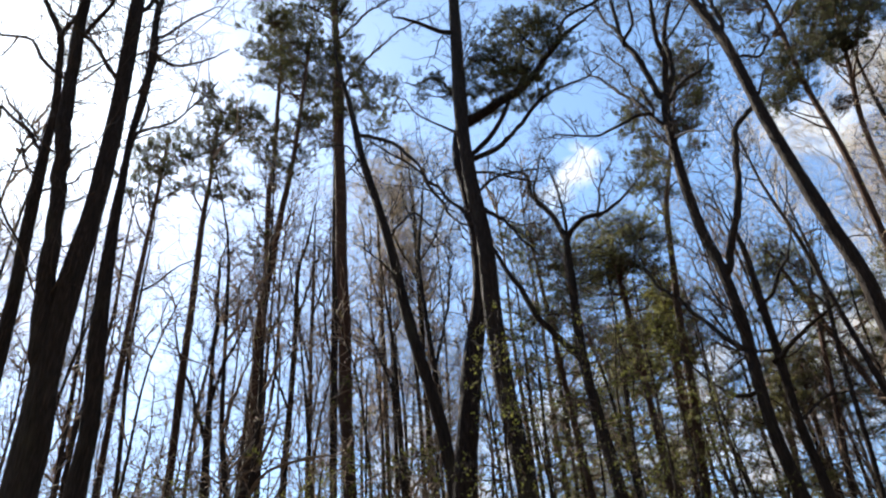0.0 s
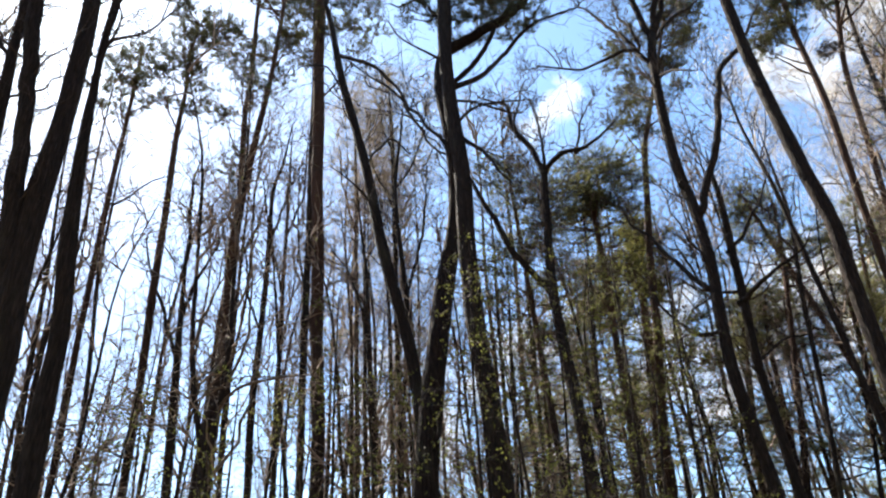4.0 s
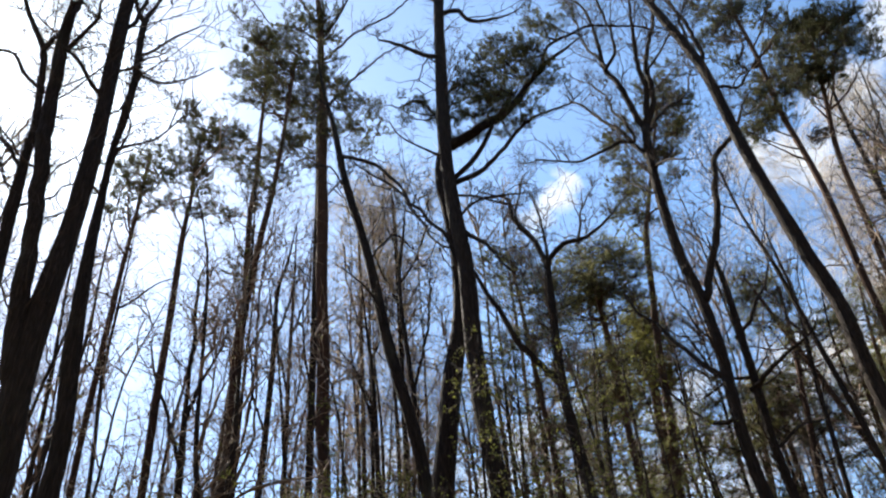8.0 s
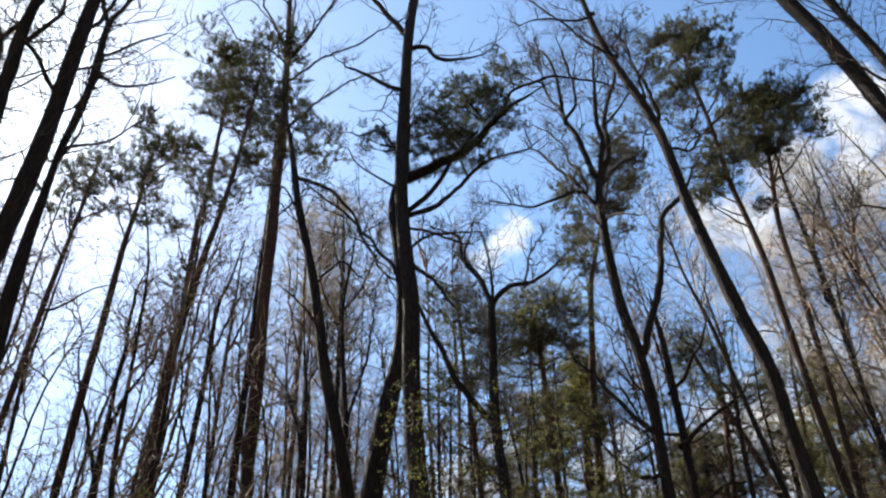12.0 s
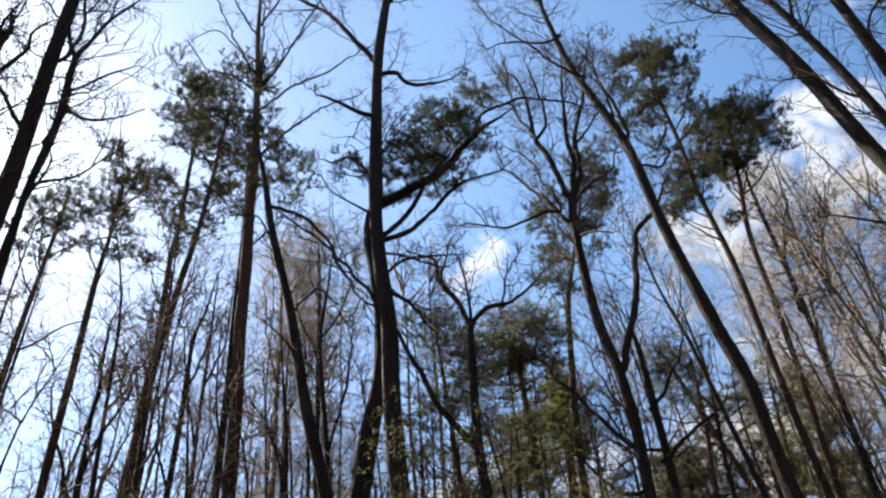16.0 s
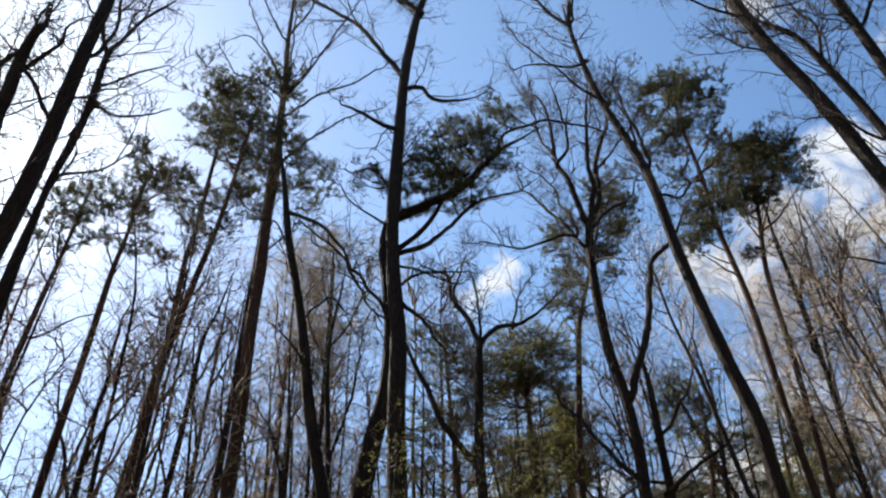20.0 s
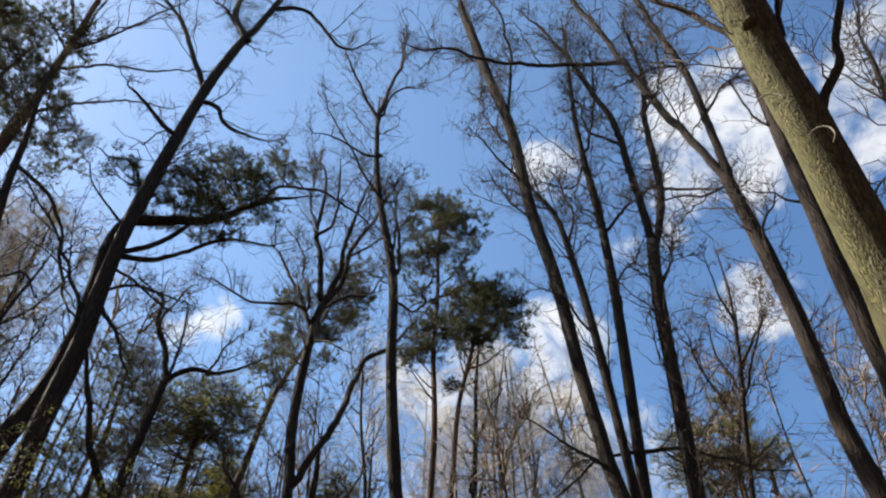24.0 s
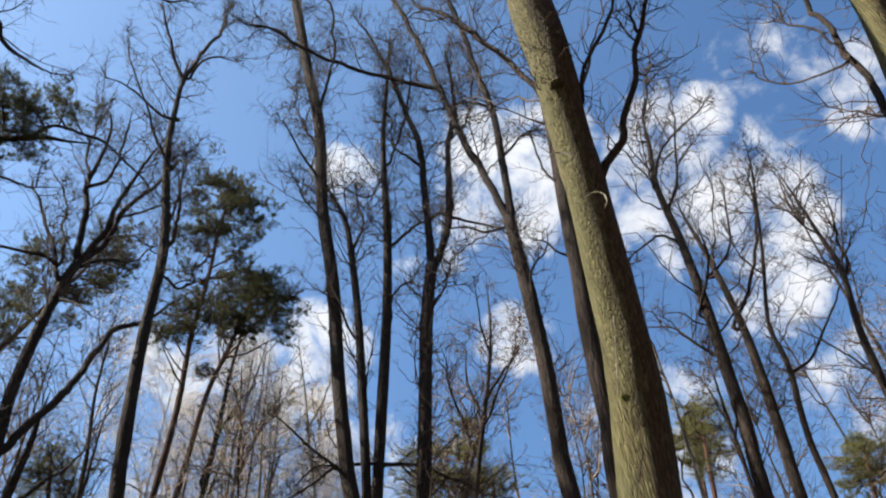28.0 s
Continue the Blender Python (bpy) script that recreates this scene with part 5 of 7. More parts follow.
tree = deciduous("bare stem with upright fine branches in a tree cluster", OAK, [(8.57, 7.52, -0.15, 0.153), (8.57, 7.52, 0.35, 0.130), (8.64, 7.44, 4.07, 0.122), (8.75, 7.30, 8.14, 0.113), (8.79, 7.26, 9.21, 0.112), (8.87, 7.16, 11.53, 0.112), (8.92, 7.09, 14.35, 0.106), (8.88, 7.15, 16.87, 0.088), (8.91, 7.11, 19.70, 0.065), (9.04, 6.95, 23.62, 0.049), (9.04, 6.94, 24.07, 0.028), (9.04, 6.94, 24.52, 0.008)], 382)
limb(tree, [(8.91, 7.11, 14.16, 0.044), (9.86, 6.90, 15.63, 0.034), (10.75, 6.70, 16.77, 0.022)])
limb(tree, [(8.88, 7.15, 11.53, 0.028), (9.06, 7.03, 12.83, 0.024), (9.27, 6.87, 13.22, 0.018)])
limb(tree, [(8.89, 7.14, 16.87, 0.028), (8.42, 7.28, 15.63, 0.020), (7.78, 7.58, 15.66, 0.013)])
limb(tree, [(8.96, 7.05, 17.34, 0.036), (9.05, 6.46, 19.23, 0.030), (8.91, 6.18, 20.82, 0.024)])
limb(tree, [(8.83, 7.22, 8.73, 0.038), (9.17, 6.63, 8.58, 0.031), (9.30, 6.30, 8.29, 0.023), (9.52, 5.80, 7.97, 0.016), (9.70, 5.30, 7.72, 0.009)])
limb(tree, [(8.81, 7.23, 8.70, 0.038), (8.53, 7.44, 8.68, 0.031), (8.29, 7.57, 8.60, 0.023), (7.89, 7.87, 8.45, 0.016), (7.56, 8.07, 7.97, 0.009)])
finish(tree, 1.9)
tree = deciduous("forked bare tree with grey bark and tall paired stems", OAK, [(8.63, 6.84, -0.15, 0.174), (8.63, 6.82, 0.35, 0.148), (8.74, 6.69, 3.94, 0.139), (8.90, 6.46, 7.87, 0.129), (8.98, 6.36, 9.83, 0.135), (9.04, 6.26, 11.71, 0.137), (9.14, 6.13, 13.13, 0.129)], 524)
limb(tree, [(9.15, 6.11, 13.04, 0.088), (9.12, 6.14, 15.40, 0.086), (9.10, 6.18, 17.44, 0.080), (8.91, 6.44, 19.33, 0.073), (8.70, 6.73, 21.15, 0.060), (8.29, 7.23, 23.56, 0.043)])
limb(tree, [(9.18, 6.06, 13.12, 0.088), (9.40, 5.71, 14.71, 0.081), (9.48, 5.58, 17.32, 0.070), (9.64, 5.31, 19.08, 0.054), (9.62, 5.33, 21.86, 0.041)])
limb(tree, [(9.40, 5.72, 14.62, 0.038), (9.54, 5.04, 14.04, 0.024), (9.59, 4.45, 13.37, 0.012)])
limb(tree, [(9.12, 6.14, 16.49, 0.034), (8.84, 6.72, 17.65, 0.029), (8.85, 6.88, 19.13, 0.023)])
limb(tree, [(9.51, 5.53, 17.56, 0.035), (10.34, 5.28, 19.63, 0.031), (11.00, 5.29, 22.75, 0.026)])
limb(tree, [(9.05, 6.25, 11.71, 0.027), (9.64, 6.12, 13.01, 0.024), (10.09, 6.19, 14.13, 0.019)])
finish(tree, 1.8)
tree = deciduous("leaning forked bare tree with long arching limbs", OAK, [(8.46, 3.13, -0.15, 0.175), (8.44, 3.14, 0.35, 0.149), (8.36, 3.34, 3.23, 0.140), (8.21, 3.66, 6.48, 0.129), (8.21, 3.68, 7.49, 0.124), (8.22, 3.66, 8.87, 0.124), (8.21, 3.68, 10.31, 0.126), (8.18, 3.74, 11.97, 0.122)], 429)
limb(tree, [(8.18, 3.76, 12.06, 0.076), (8.05, 4.02, 13.34, 0.075), (7.91, 4.30, 14.78, 0.072), (7.76, 4.56, 16.54, 0.067), (7.52, 4.95, 19.20, 0.062), (7.23, 5.37, 21.55, 0.054)])
limb(tree, [(8.20, 3.70, 12.04, 0.081), (8.22, 3.65, 13.75, 0.079), (8.22, 3.66, 15.62, 0.076), (8.14, 3.84, 17.67, 0.075), (8.07, 3.98, 19.77, 0.073), (7.99, 4.15, 21.19, 0.068)])
limb(tree, [(7.71, 4.65, 16.81, 0.051), (7.18, 5.44, 17.33, 0.049), (6.68, 6.05, 17.71, 0.046), (6.22, 6.53, 18.13, 0.043), (5.60, 7.07, 18.55, 0.040), (5.01, 7.50, 19.10, 0.034), (4.63, 7.75, 18.97, 0.027)])
limb(tree, [(8.23, 3.63, 9.55, 0.035), (8.17, 3.53, 10.18, 0.027), (8.13, 3.37, 10.57, 0.018)])
limb(tree, [(8.21, 3.67, 13.76, 0.028), (8.48, 3.20, 14.41, 0.023), (8.62, 3.01, 14.50, 0.017)])
limb(tree, [(8.21, 3.68, 15.63, 0.030), (8.00, 4.22, 16.14, 0.025), (7.85, 4.58, 16.08, 0.019)])
limb(tree, [(8.20, 3.71, 11.73, 0.025), (7.94, 4.16, 11.76, 0.020), (7.63, 4.65, 11.92, 0.015)])
finish(tree, 1.3)
tree = deciduous("stout tree with sunlit green-grey furrowed bark", MOSSY, [(4.53, 1.90, -0.15, 0.292), (4.54, 1.89, 0.35, 0.249), (4.58, 1.76, 2.07, 0.233), (4.66, 1.52, 4.15, 0.216), (4.55, 1.36, 5.05, 0.198), (4.28, 1.22, 6.07, 0.183), (4.10, 1.13, 6.64, 0.181), (3.91, 1.06, 7.30, 0.192), (3.73, 0.95, 8.05, 0.204), (3.54, 0.90, 9.00, 0.225), (3.25, 0.83, 11.00, 0.130), (2.97, 0.72, 12.98, 0.034)], 160)
limb(tree, [(4.12, 1.14, 6.56, 0.043), (4.17, 0.98, 6.78, 0.040), (4.20, 0.84, 6.99, 0.037), (4.23, 0.66, 7.21, 0.033), (4.25, 0.50, 7.74, 0.029), (4.28, 0.18, 8.51, 0.026), (4.28, -0.04, 9.00, 0.023)])
limb(tree, [(3.91, 1.06, 7.34, 0.025), (3.96, 0.86, 7.53, 0.023), (3.99, 0.71, 8.03, 0.021), (4.02, 0.51, 8.40, 0.019), (4.04, 0.25, 8.85, 0.017)])
limb(tree, [(3.86, 1.06, 7.52, 0.036), (3.82, 1.18, 7.84, 0.031), (3.76, 1.38, 8.57, 0.028), (3.67, 1.60, 9.09, 0.025), (3.53, 1.89, 9.81, 0.022), (3.34, 2.20, 10.36, 0.020)])
dead_twig(tree, [(3.71, 1.26, 6.72, 0.004), (3.73, 1.20, 6.78, 0.006), (3.76, 1.12, 6.75, 0.007), (3.77, 1.07, 6.67, 0.006), (3.77, 1.07, 6.55, 0.004)])
dead_twig(tree, [(3.85, 1.10, 6.21, 0.004), (3.87, 1.01, 6.24, 0.006), (3.89, 0.95, 6.19, 0.007), (3.89, 0.94, 6.09, 0.007), (3.88, 0.98, 6.02, 0.004)])
dead_twig(tree, [(4.21, 1.26, 5.31, 0.004), (4.19, 1.33, 4.92, 0.004), (4.18, 1.38, 4.64, 0.004)])
knot(tree, (3.68, 0.96, 7.57), 0.07)
moss_tuft(tree, (4.33, 1.39, 4.71), 0.03)
finish(tree, 0.9)
tree = deciduous("straight shaded bare tree with smooth dark bark", OAK, [(6.14, 2.42, -0.15, 0.140), (6.15, 2.42, 0.35, 0.119), (6.16, 2.39, 2.55, 0.112), (6.19, 2.31, 5.10, 0.104), (6.21, 2.23, 5.88, 0.107), (6.24, 2.18, 6.95, 0.110), (6.26, 2.10, 7.99, 0.109), (6.28, 2.04, 9.24, 0.112), (6.31, 1.95, 10.61, 0.117), (6.33, 1.88, 11.80, 0.119), (6.37, 1.76, 13.77, 0.124), (6.39, 1.69, 15.27, 0.071), (6.41, 1.61, 16.76, 0.019)], 610)
limb(tree, [(6.28, 2.04, 9.60, 0.019), (6.13, 2.20, 9.95, 0.015), (6.03, 2.20, 10.66, 0.012)])
limb(tree, [(6.24, 2.17, 8.31, 0.017), (6.17, 2.29, 8.45, 0.014), (6.12, 2.37, 8.57, 0.011)])
finish(tree, 0.6)
tree = deciduous("slim bare tree with fine upswept brown twigs", OAK, [(9.80, 1.99, -0.15, 0.144), (9.80, 1.98, 0.35, 0.123), (9.83, 1.89, 3.21, 0.116), (9.85, 1.73, 6.41, 0.106), (9.86, 1.63, 7.39, 0.107), (9.88, 1.57, 8.45, 0.103), (9.89, 1.50, 9.44, 0.091), (9.90, 1.43, 11.12, 0.079), (9.90, 1.42, 12.70, 0.063), (9.92, 1.24, 13.85, 0.047), (9.93, 1.18, 14.30, 0.027), (9.94, 1.13, 14.74, 0.007)], 203)
limb(tree, [(9.91, 1.36, 13.19, 0.033), (10.49, 1.22, 15.32, 0.027), (11.09, 0.84, 17.38, 0.020)])
limb(tree, [(9.90, 1.40, 12.86, 0.032), (10.09, 0.92, 13.94, 0.025), (10.26, 0.06, 14.54, 0.017)])
limb(tree, [(9.89, 1.48, 11.14, 0.029), (9.66, 1.76, 11.29, 0.022), (9.36, 2.31, 10.71, 0.014)])
limb(tree, [(9.86, 1.68, 8.72, 0.025), (10.26, 2.11, 9.68, 0.019), (10.58, 2.79, 10.43, 0.010)])
limb(tree, [(9.89, 1.46, 11.89, 0.031), (9.36, 0.89, 12.21, 0.022), (8.79, 0.54, 12.99, 0.015)])
limb(tree, [(9.87, 1.61, 9.49, 0.027), (9.45, 1.19, 9.90, 0.020), (9.01, 0.96, 10.14, 0.013)])
finish(tree, 1.4)
tree = deciduous("slim bare tree with ascending fine twigs", OAK, [(11.36, 1.85, -0.15, 0.133), (11.36, 1.84, 0.35, 0.113), (11.37, 1.74, 3.49, 0.107), (11.40, 1.56, 6.98, 0.099), (11.41, 1.46, 7.99, 0.098), (11.43, 1.33, 9.38, 0.088), (11.43, 1.27, 10.37, 0.074), (11.42, 1.29, 11.68, 0.059), (11.42, 1.37, 12.88, 0.037), (11.41, 1.40, 13.36, 0.022), (11.42, 1.38, 13.81, 0.006)], 579)
limb(tree, [(11.41, 1.41, 10.18, 0.039), (11.85, 0.85, 11.27, 0.035), (12.26, 0.28, 12.83, 0.028), (12.65, -0.08, 14.82, 0.019)])
limb(tree, [(11.40, 1.48, 11.49, 0.032), (11.52, 0.90, 11.96, 0.024), (11.60, 0.46, 13.61, 0.017)])
finish(tree, 1.4)
tree = deciduous("thin bare tree with feathery crown", OAK, [(11.92, 1.40, -0.15, 0.079), (11.92, 1.40, 0.35, 0.067), (11.93, 1.32, 3.53, 0.063), (11.94, 1.19, 7.07, 0.058), (11.94, 1.15, 8.13, 0.057), (11.96, 0.95, 9.39, 0.053), (11.97, 0.91, 10.39, 0.044), (11.99, 0.44, 11.87, 0.034), (12.00, -0.17, 14.06, 0.024), (12.00, -0.26, 14.50, 0.014), (12.00, -0.35, 14.95, 0.004)], 333)
limb(tree, [(11.96, 0.95, 9.27, 0.028), (12.18, 0.31, 9.80, 0.022), (12.37, -0.30, 10.63, 0.015)])
finish(tree, 1.3)
tree = deciduous("thin bare tree with sparse feathery crown", OAK, [(11.00, 0.41, -0.15, 0.101), (11.00, 0.39, 0.35, 0.086), (11.00, 0.22, 3.42, 0.081), (11.00, -0.07, 6.83, 0.075), (11.00, -0.16, 7.80, 0.070), (11.00, -0.29, 8.90, 0.062), (10.99, -0.52, 9.97, 0.050), (10.99, -0.53, 11.07, 0.035), (10.99, -0.53, 12.01, 0.020), (10.99, -0.52, 12.46, 0.012), (10.99, -0.52, 12.91, 0.003)], 912)
limb(tree, [(10.99, -0.50, 9.73, 0.027), (11.06, -0.80, 10.64, 0.021), (11.13, -0.91, 11.37, 0.015)])
finish(tree, 1.4)
tree = deciduous("old oak with rough bark reaching overhead", MOSSY, [(5.60, -0.11, -0.15, 0.195), (5.59, -0.14, 0.35, 0.166), (5.51, -0.51, 2.79, 0.156), (5.38, -1.14, 5.58, 0.145), (5.31, -1.42, 6.74, 0.140), (5.26, -1.59, 7.55, 0.141), (5.24, -1.68, 8.02, 0.142), (5.21, -1.75, 8.52, 0.137), (5.16, -1.91, 10.01, 0.079), (5.11, -2.06, 11.50, 0.021)], 439)
limb(tree, [(5.36, -1.24, 6.71, 0.035), (5.48, -1.32, 7.53, 0.035), (5.61, -1.39, 8.22, 0.034), (5.73, -1.45, 8.89, 0.031), (5.85, -1.53, 9.68, 0.029)])
limb(tree, [(5.34, -1.32, 8.13, 0.014), (5.64, -1.25, 9.00, 0.012), (5.92, -1.25, 10.03, 0.010)])
limb(tree, [(5.35, -1.28, 7.82, 0.013), (5.58, -1.08, 8.14, 0.012), (5.80, -0.86, 8.51, 0.011), (6.02, -0.64, 9.11, 0.010)])
finish(tree, 0.45)
tree = deciduous("slender bare tree with fine upswept branches", OAK, [(-5.55, 15.01, -0.15, 0.147), (-5.56, 15.01, 0.35, 0.125), (-5.62, 14.98, 2.67, 0.118), (-5.73, 14.94, 5.33, 0.109), (-5.82, 14.90, 7.38, 0.099), (-5.88, 14.88, 9.18, 0.068), (-5.91, 14.87, 10.45, 0.038), (-5.93, 14.86, 11.45, 0.022), (-5.95, 14.85, 12.45, 0.006)], 442)
limb(tree, [(-5.85, 14.89, 8.13, 0.048), (-6.40, 15.33, 9.44, 0.038), (-6.99, 15.74, 10.57, 0.029), (-7.50, 16.17, 11.97, 0.021)])
limb(tree, [(-5.88, 14.88, 9.18, 0.049), (-5.57, 14.99, 10.48, 0.032), (-5.27, 15.08, 11.27, 0.020)])
limb(tree, [(-5.91, 14.87, 10.01, 0.044), (-5.94, 14.82, 11.48, 0.036), (-5.98, 14.75, 12.73, 0.027)])
finish(tree, 1.0)
tree = deciduous("slender bare tree with fine upswept branches", OAK, [(-4.70, 17.38, -0.15, 0.128), (-4.70, 17.37, 0.35, 0.109), (-4.75, 17.36, 2.90, 0.102), (-4.82, 17.34, 5.80, 0.095), (-4.87, 17.33, 7.61, 0.092), (-4.79, 17.35, 9.64, 0.086), (-4.74, 17.37, 11.75, 0.073), (-4.71, 17.37, 14.10, 0.058), (-4.51, 17.43, 15.10, 0.040), (-4.37, 17.46, 16.09, 0.023), (-4.24, 17.50, 17.08, 0.006)], 725)
limb(tree, [(-4.76, 17.36, 9.80, 0.035), (-5.08, 17.00, 10.75, 0.028), (-5.14, 16.71, 11.74, 0.022)])
limb(tree, [(-4.70, 17.38, 12.62, 0.038), (-4.56, 18.44, 14.83, 0.033), (-4.58, 19.46, 16.41, 0.027)])
finish(tree, 1.0)
tree = deciduous("slender bare tree with fine upswept branches", OAK, [(-3.50, 17.66, -0.15, 0.077), (-3.51, 17.66, 0.35, 0.066), (-3.68, 17.62, 2.89, 0.062), (-3.98, 17.55, 5.78, 0.057), (-4.21, 17.50, 7.90, 0.054), (-4.42, 17.45, 10.28, 0.043), (-4.56, 17.41, 11.59, 0.030), (-4.68, 17.38, 13.08, 0.017), (-4.79, 17.35, 14.58, 0.004)], 935)
finish(tree, 0.9)
tree = deciduous("slender bare tree with fine upswept branches", OAK, [(-2.07, 18.89, -0.15, 0.129), (-2.07, 18.89, 0.35, 0.110), (-2.10, 18.88, 2.97, 0.103), (-2.15, 18.88, 5.94, 0.095), (-2.22, 18.87, 9.45, 0.082), (-2.31, 18.86, 12.19, 0.064), (-2.41, 18.85, 13.12, 0.041), (-2.52, 18.83, 14.62, 0.023), (-2.64, 18.82, 16.11, 0.006)], 162)
limb(tree, [(-2.26, 18.87, 10.10, 0.046), (-2.65, 19.03, 11.95, 0.040), (-3.00, 19.20, 12.62, 0.033)])
finish(tree, 1.0)
tree = deciduous("slender bare tree with fine upswept branches", OAK, [(-1.76, 19.92, -0.15, 0.107), (-1.76, 19.92, 0.35, 0.091), (-1.76, 19.92, 3.07, 0.085), (-1.77, 19.92, 6.14, 0.079), (-1.77, 19.92, 8.85, 0.069), (-1.79, 19.92, 11.60, 0.057), (-1.90, 19.91, 13.92, 0.035), (-1.95, 19.90, 15.42, 0.020), (-2.00, 19.90, 16.91, 0.005)], 266)
finish(tree, 1.0)
tree = deciduous("slender bare tree with fine upswept branches", OAK, [(-0.81, 18.98, -0.15, 0.111), (-0.82, 18.98, 0.35, 0.094), (-0.87, 18.98, 2.93, 0.089), (-0.96, 18.98, 5.87, 0.082), (-1.08, 18.97, 9.39, 0.084), (-1.27, 18.96, 12.33, 0.076), (-1.42, 18.95, 15.10, 0.060), (-1.18, 18.96, 17.28, 0.036), (-1.09, 18.97, 18.28, 0.021), (-1.01, 18.97, 19.27, 0.005)], 758)
limb(tree, [(-1.19, 18.96, 11.42, 0.047), (-0.68, 20.09, 14.33, 0.040), (-0.50, 21.19, 17.30, 0.029)])
finish(tree, 1.1)
tree = deciduous("slender bare tree with fine upswept branches", OAK, [(3.46, 19.70, -0.15, 0.104), (3.46, 19.70, 0.35, 0.089), (3.53, 19.69, 2.84, 0.083), (3.64, 19.67, 5.68, 0.077), (3.75, 19.64, 8.31, 0.068), (4.05, 19.59, 11.29, 0.056), (4.15, 19.56, 12.97, 0.033), (4.20, 19.55, 13.97, 0.019), (4.24, 19.55, 14.97, 0.005)], 508)
finish(tree, 0.8)
tree = deciduous("slender bare tree with fine upswept branches", OAK, [(4.68, 20.47, -0.15, 0.098), (4.68, 20.47, 0.35, 0.084), (4.71, 20.47, 2.88, 0.079), (4.75, 20.45, 5.77, 0.073), (4.80, 20.44, 8.51, 0.062), (4.92, 20.42, 10.90, 0.049), (5.08, 20.38, 13.58, 0.035), (5.13, 20.36, 14.58, 0.020), (5.17, 20.35, 15.57, 0.005)], 257)
finish(tree, 0.8)
tree = deciduous("slender bare tree with fine upswept branches", OAK, [(1.13, 19.97, -0.15, 0.077), (1.13, 19.97, 0.35, 0.066), (1.23, 19.96, 2.96, 0.062), (1.38, 19.95, 5.91, 0.057), (1.53, 19.94, 8.59, 0.054), (1.68, 19.93, 10.94, 0.040), (1.75, 19.92, 12.44, 0.023), (1.82, 19.92, 13.94, 0.006)], 425)
finish(tree, 0.9)
tree = deciduous("slender bare tree with fine upswept branches", OAK, [(2.25, 21.89, -0.15, 0.095), (2.25, 21.88, 0.35, 0.081), (2.28, 21.88, 3.13, 0.076), (2.34, 21.88, 6.26, 0.071), (2.40, 21.87, 9.21, 0.067), (2.46, 21.86, 11.80, 0.053), (2.49, 21.86, 13.30, 0.031), (2.51, 21.86, 14.80, 0.008)], 20)
finish(tree, 0.9)
tree = deciduous("slender bare tree with fine upswept branches", OAK, [(7.24, 16.49, -0.15, 0.093), (7.25, 16.48, 0.35, 0.079), (7.40, 16.41, 2.32, 0.075), (7.66, 16.29, 4.63, 0.069), (7.91, 16.17, 6.74, 0.064), (8.13, 16.06, 9.14, 0.059), (8.38, 15.93, 11.22, 0.050), (8.38, 15.93, 12.58, 0.036), (8.38, 15.93, 13.58, 0.021), (8.38, 15.93, 14.58, 0.005)], 326)
limb(tree, [(8.25, 16.00, 10.15, 0.034), (8.44, 16.98, 12.07, 0.029), (8.53, 18.01, 13.51, 0.024)])
finish(tree, 1.0)
tree = deciduous("slender bare tree with fine upswept branches", OAK, [(5.57, 19.21, -0.15, 0.083), (5.57, 19.21, 0.35, 0.071), (5.65, 19.19, 2.70, 0.066), (5.77, 19.15, 5.40, 0.061), (5.87, 19.12, 7.35, 0.050), (5.98, 19.09, 9.19, 0.038), (6.04, 19.07, 10.68, 0.022), (6.11, 19.05, 12.18, 0.006)], 314)
finish(tree, 0.9)
tree = deciduous("slender bare tree with fine upswept branches", OAK, [(-6.65, 13.45, -0.15, 0.073), (-6.65, 13.45, 0.35, 0.062), (-6.70, 13.42, 2.53, 0.058), (-6.80, 13.37, 5.07, 0.054), (-6.89, 13.32, 7.46, 0.048), (-7.04, 13.25, 9.51, 0.040), (-7.03, 13.25, 10.87, 0.030), (-7.02, 13.26, 12.37, 0.017), (-7.01, 13.26, 13.87, 0.004)], 503)
finish(tree, 0.9)
tree = deciduous("slender bare tree with fine upswept branches", OAK, [(-7.91, 13.91, -0.15, 0.082), (-7.92, 13.91, 0.35, 0.070), (-8.00, 13.86, 2.63, 0.066), (-8.14, 13.78, 5.26, 0.061), (-8.28, 13.69, 7.84, 0.055), (-8.35, 13.65, 9.98, 0.047), (-8.47, 13.58, 11.96, 0.031), (-8.53, 13.54, 13.46, 0.018), (-8.59, 13.50, 14.96, 0.005)], 951)
finish(tree, 0.9)
tree = deciduous("small bushy bare tree with dense fine twigs", OAK, [(10.43, 9.66, -0.15, 0.084), (10.46, 9.60, 0.35, 0.071), (10.94, 8.86, 4.76, 0.067), (11.76, 7.59, 9.51, 0.062), (12.02, 7.18, 10.91, 0.054), (12.16, 6.94, 11.91, 0.038), (12.26, 6.77, 12.89, 0.022), (12.36, 6.60, 13.87, 0.006)], 293)
limb(tree, [(12.02, 7.18, 10.91, 0.036), (11.74, 6.45, 11.43, 0.027), (11.38, 5.87, 11.81, 0.018)])
limb(tree, [(11.95, 7.30, 10.51, 0.036), (11.14, 7.09, 11.12, 0.026), (10.38, 6.79, 11.54, 0.017)])
finish(tree, 1.6, TWIG, DRY)
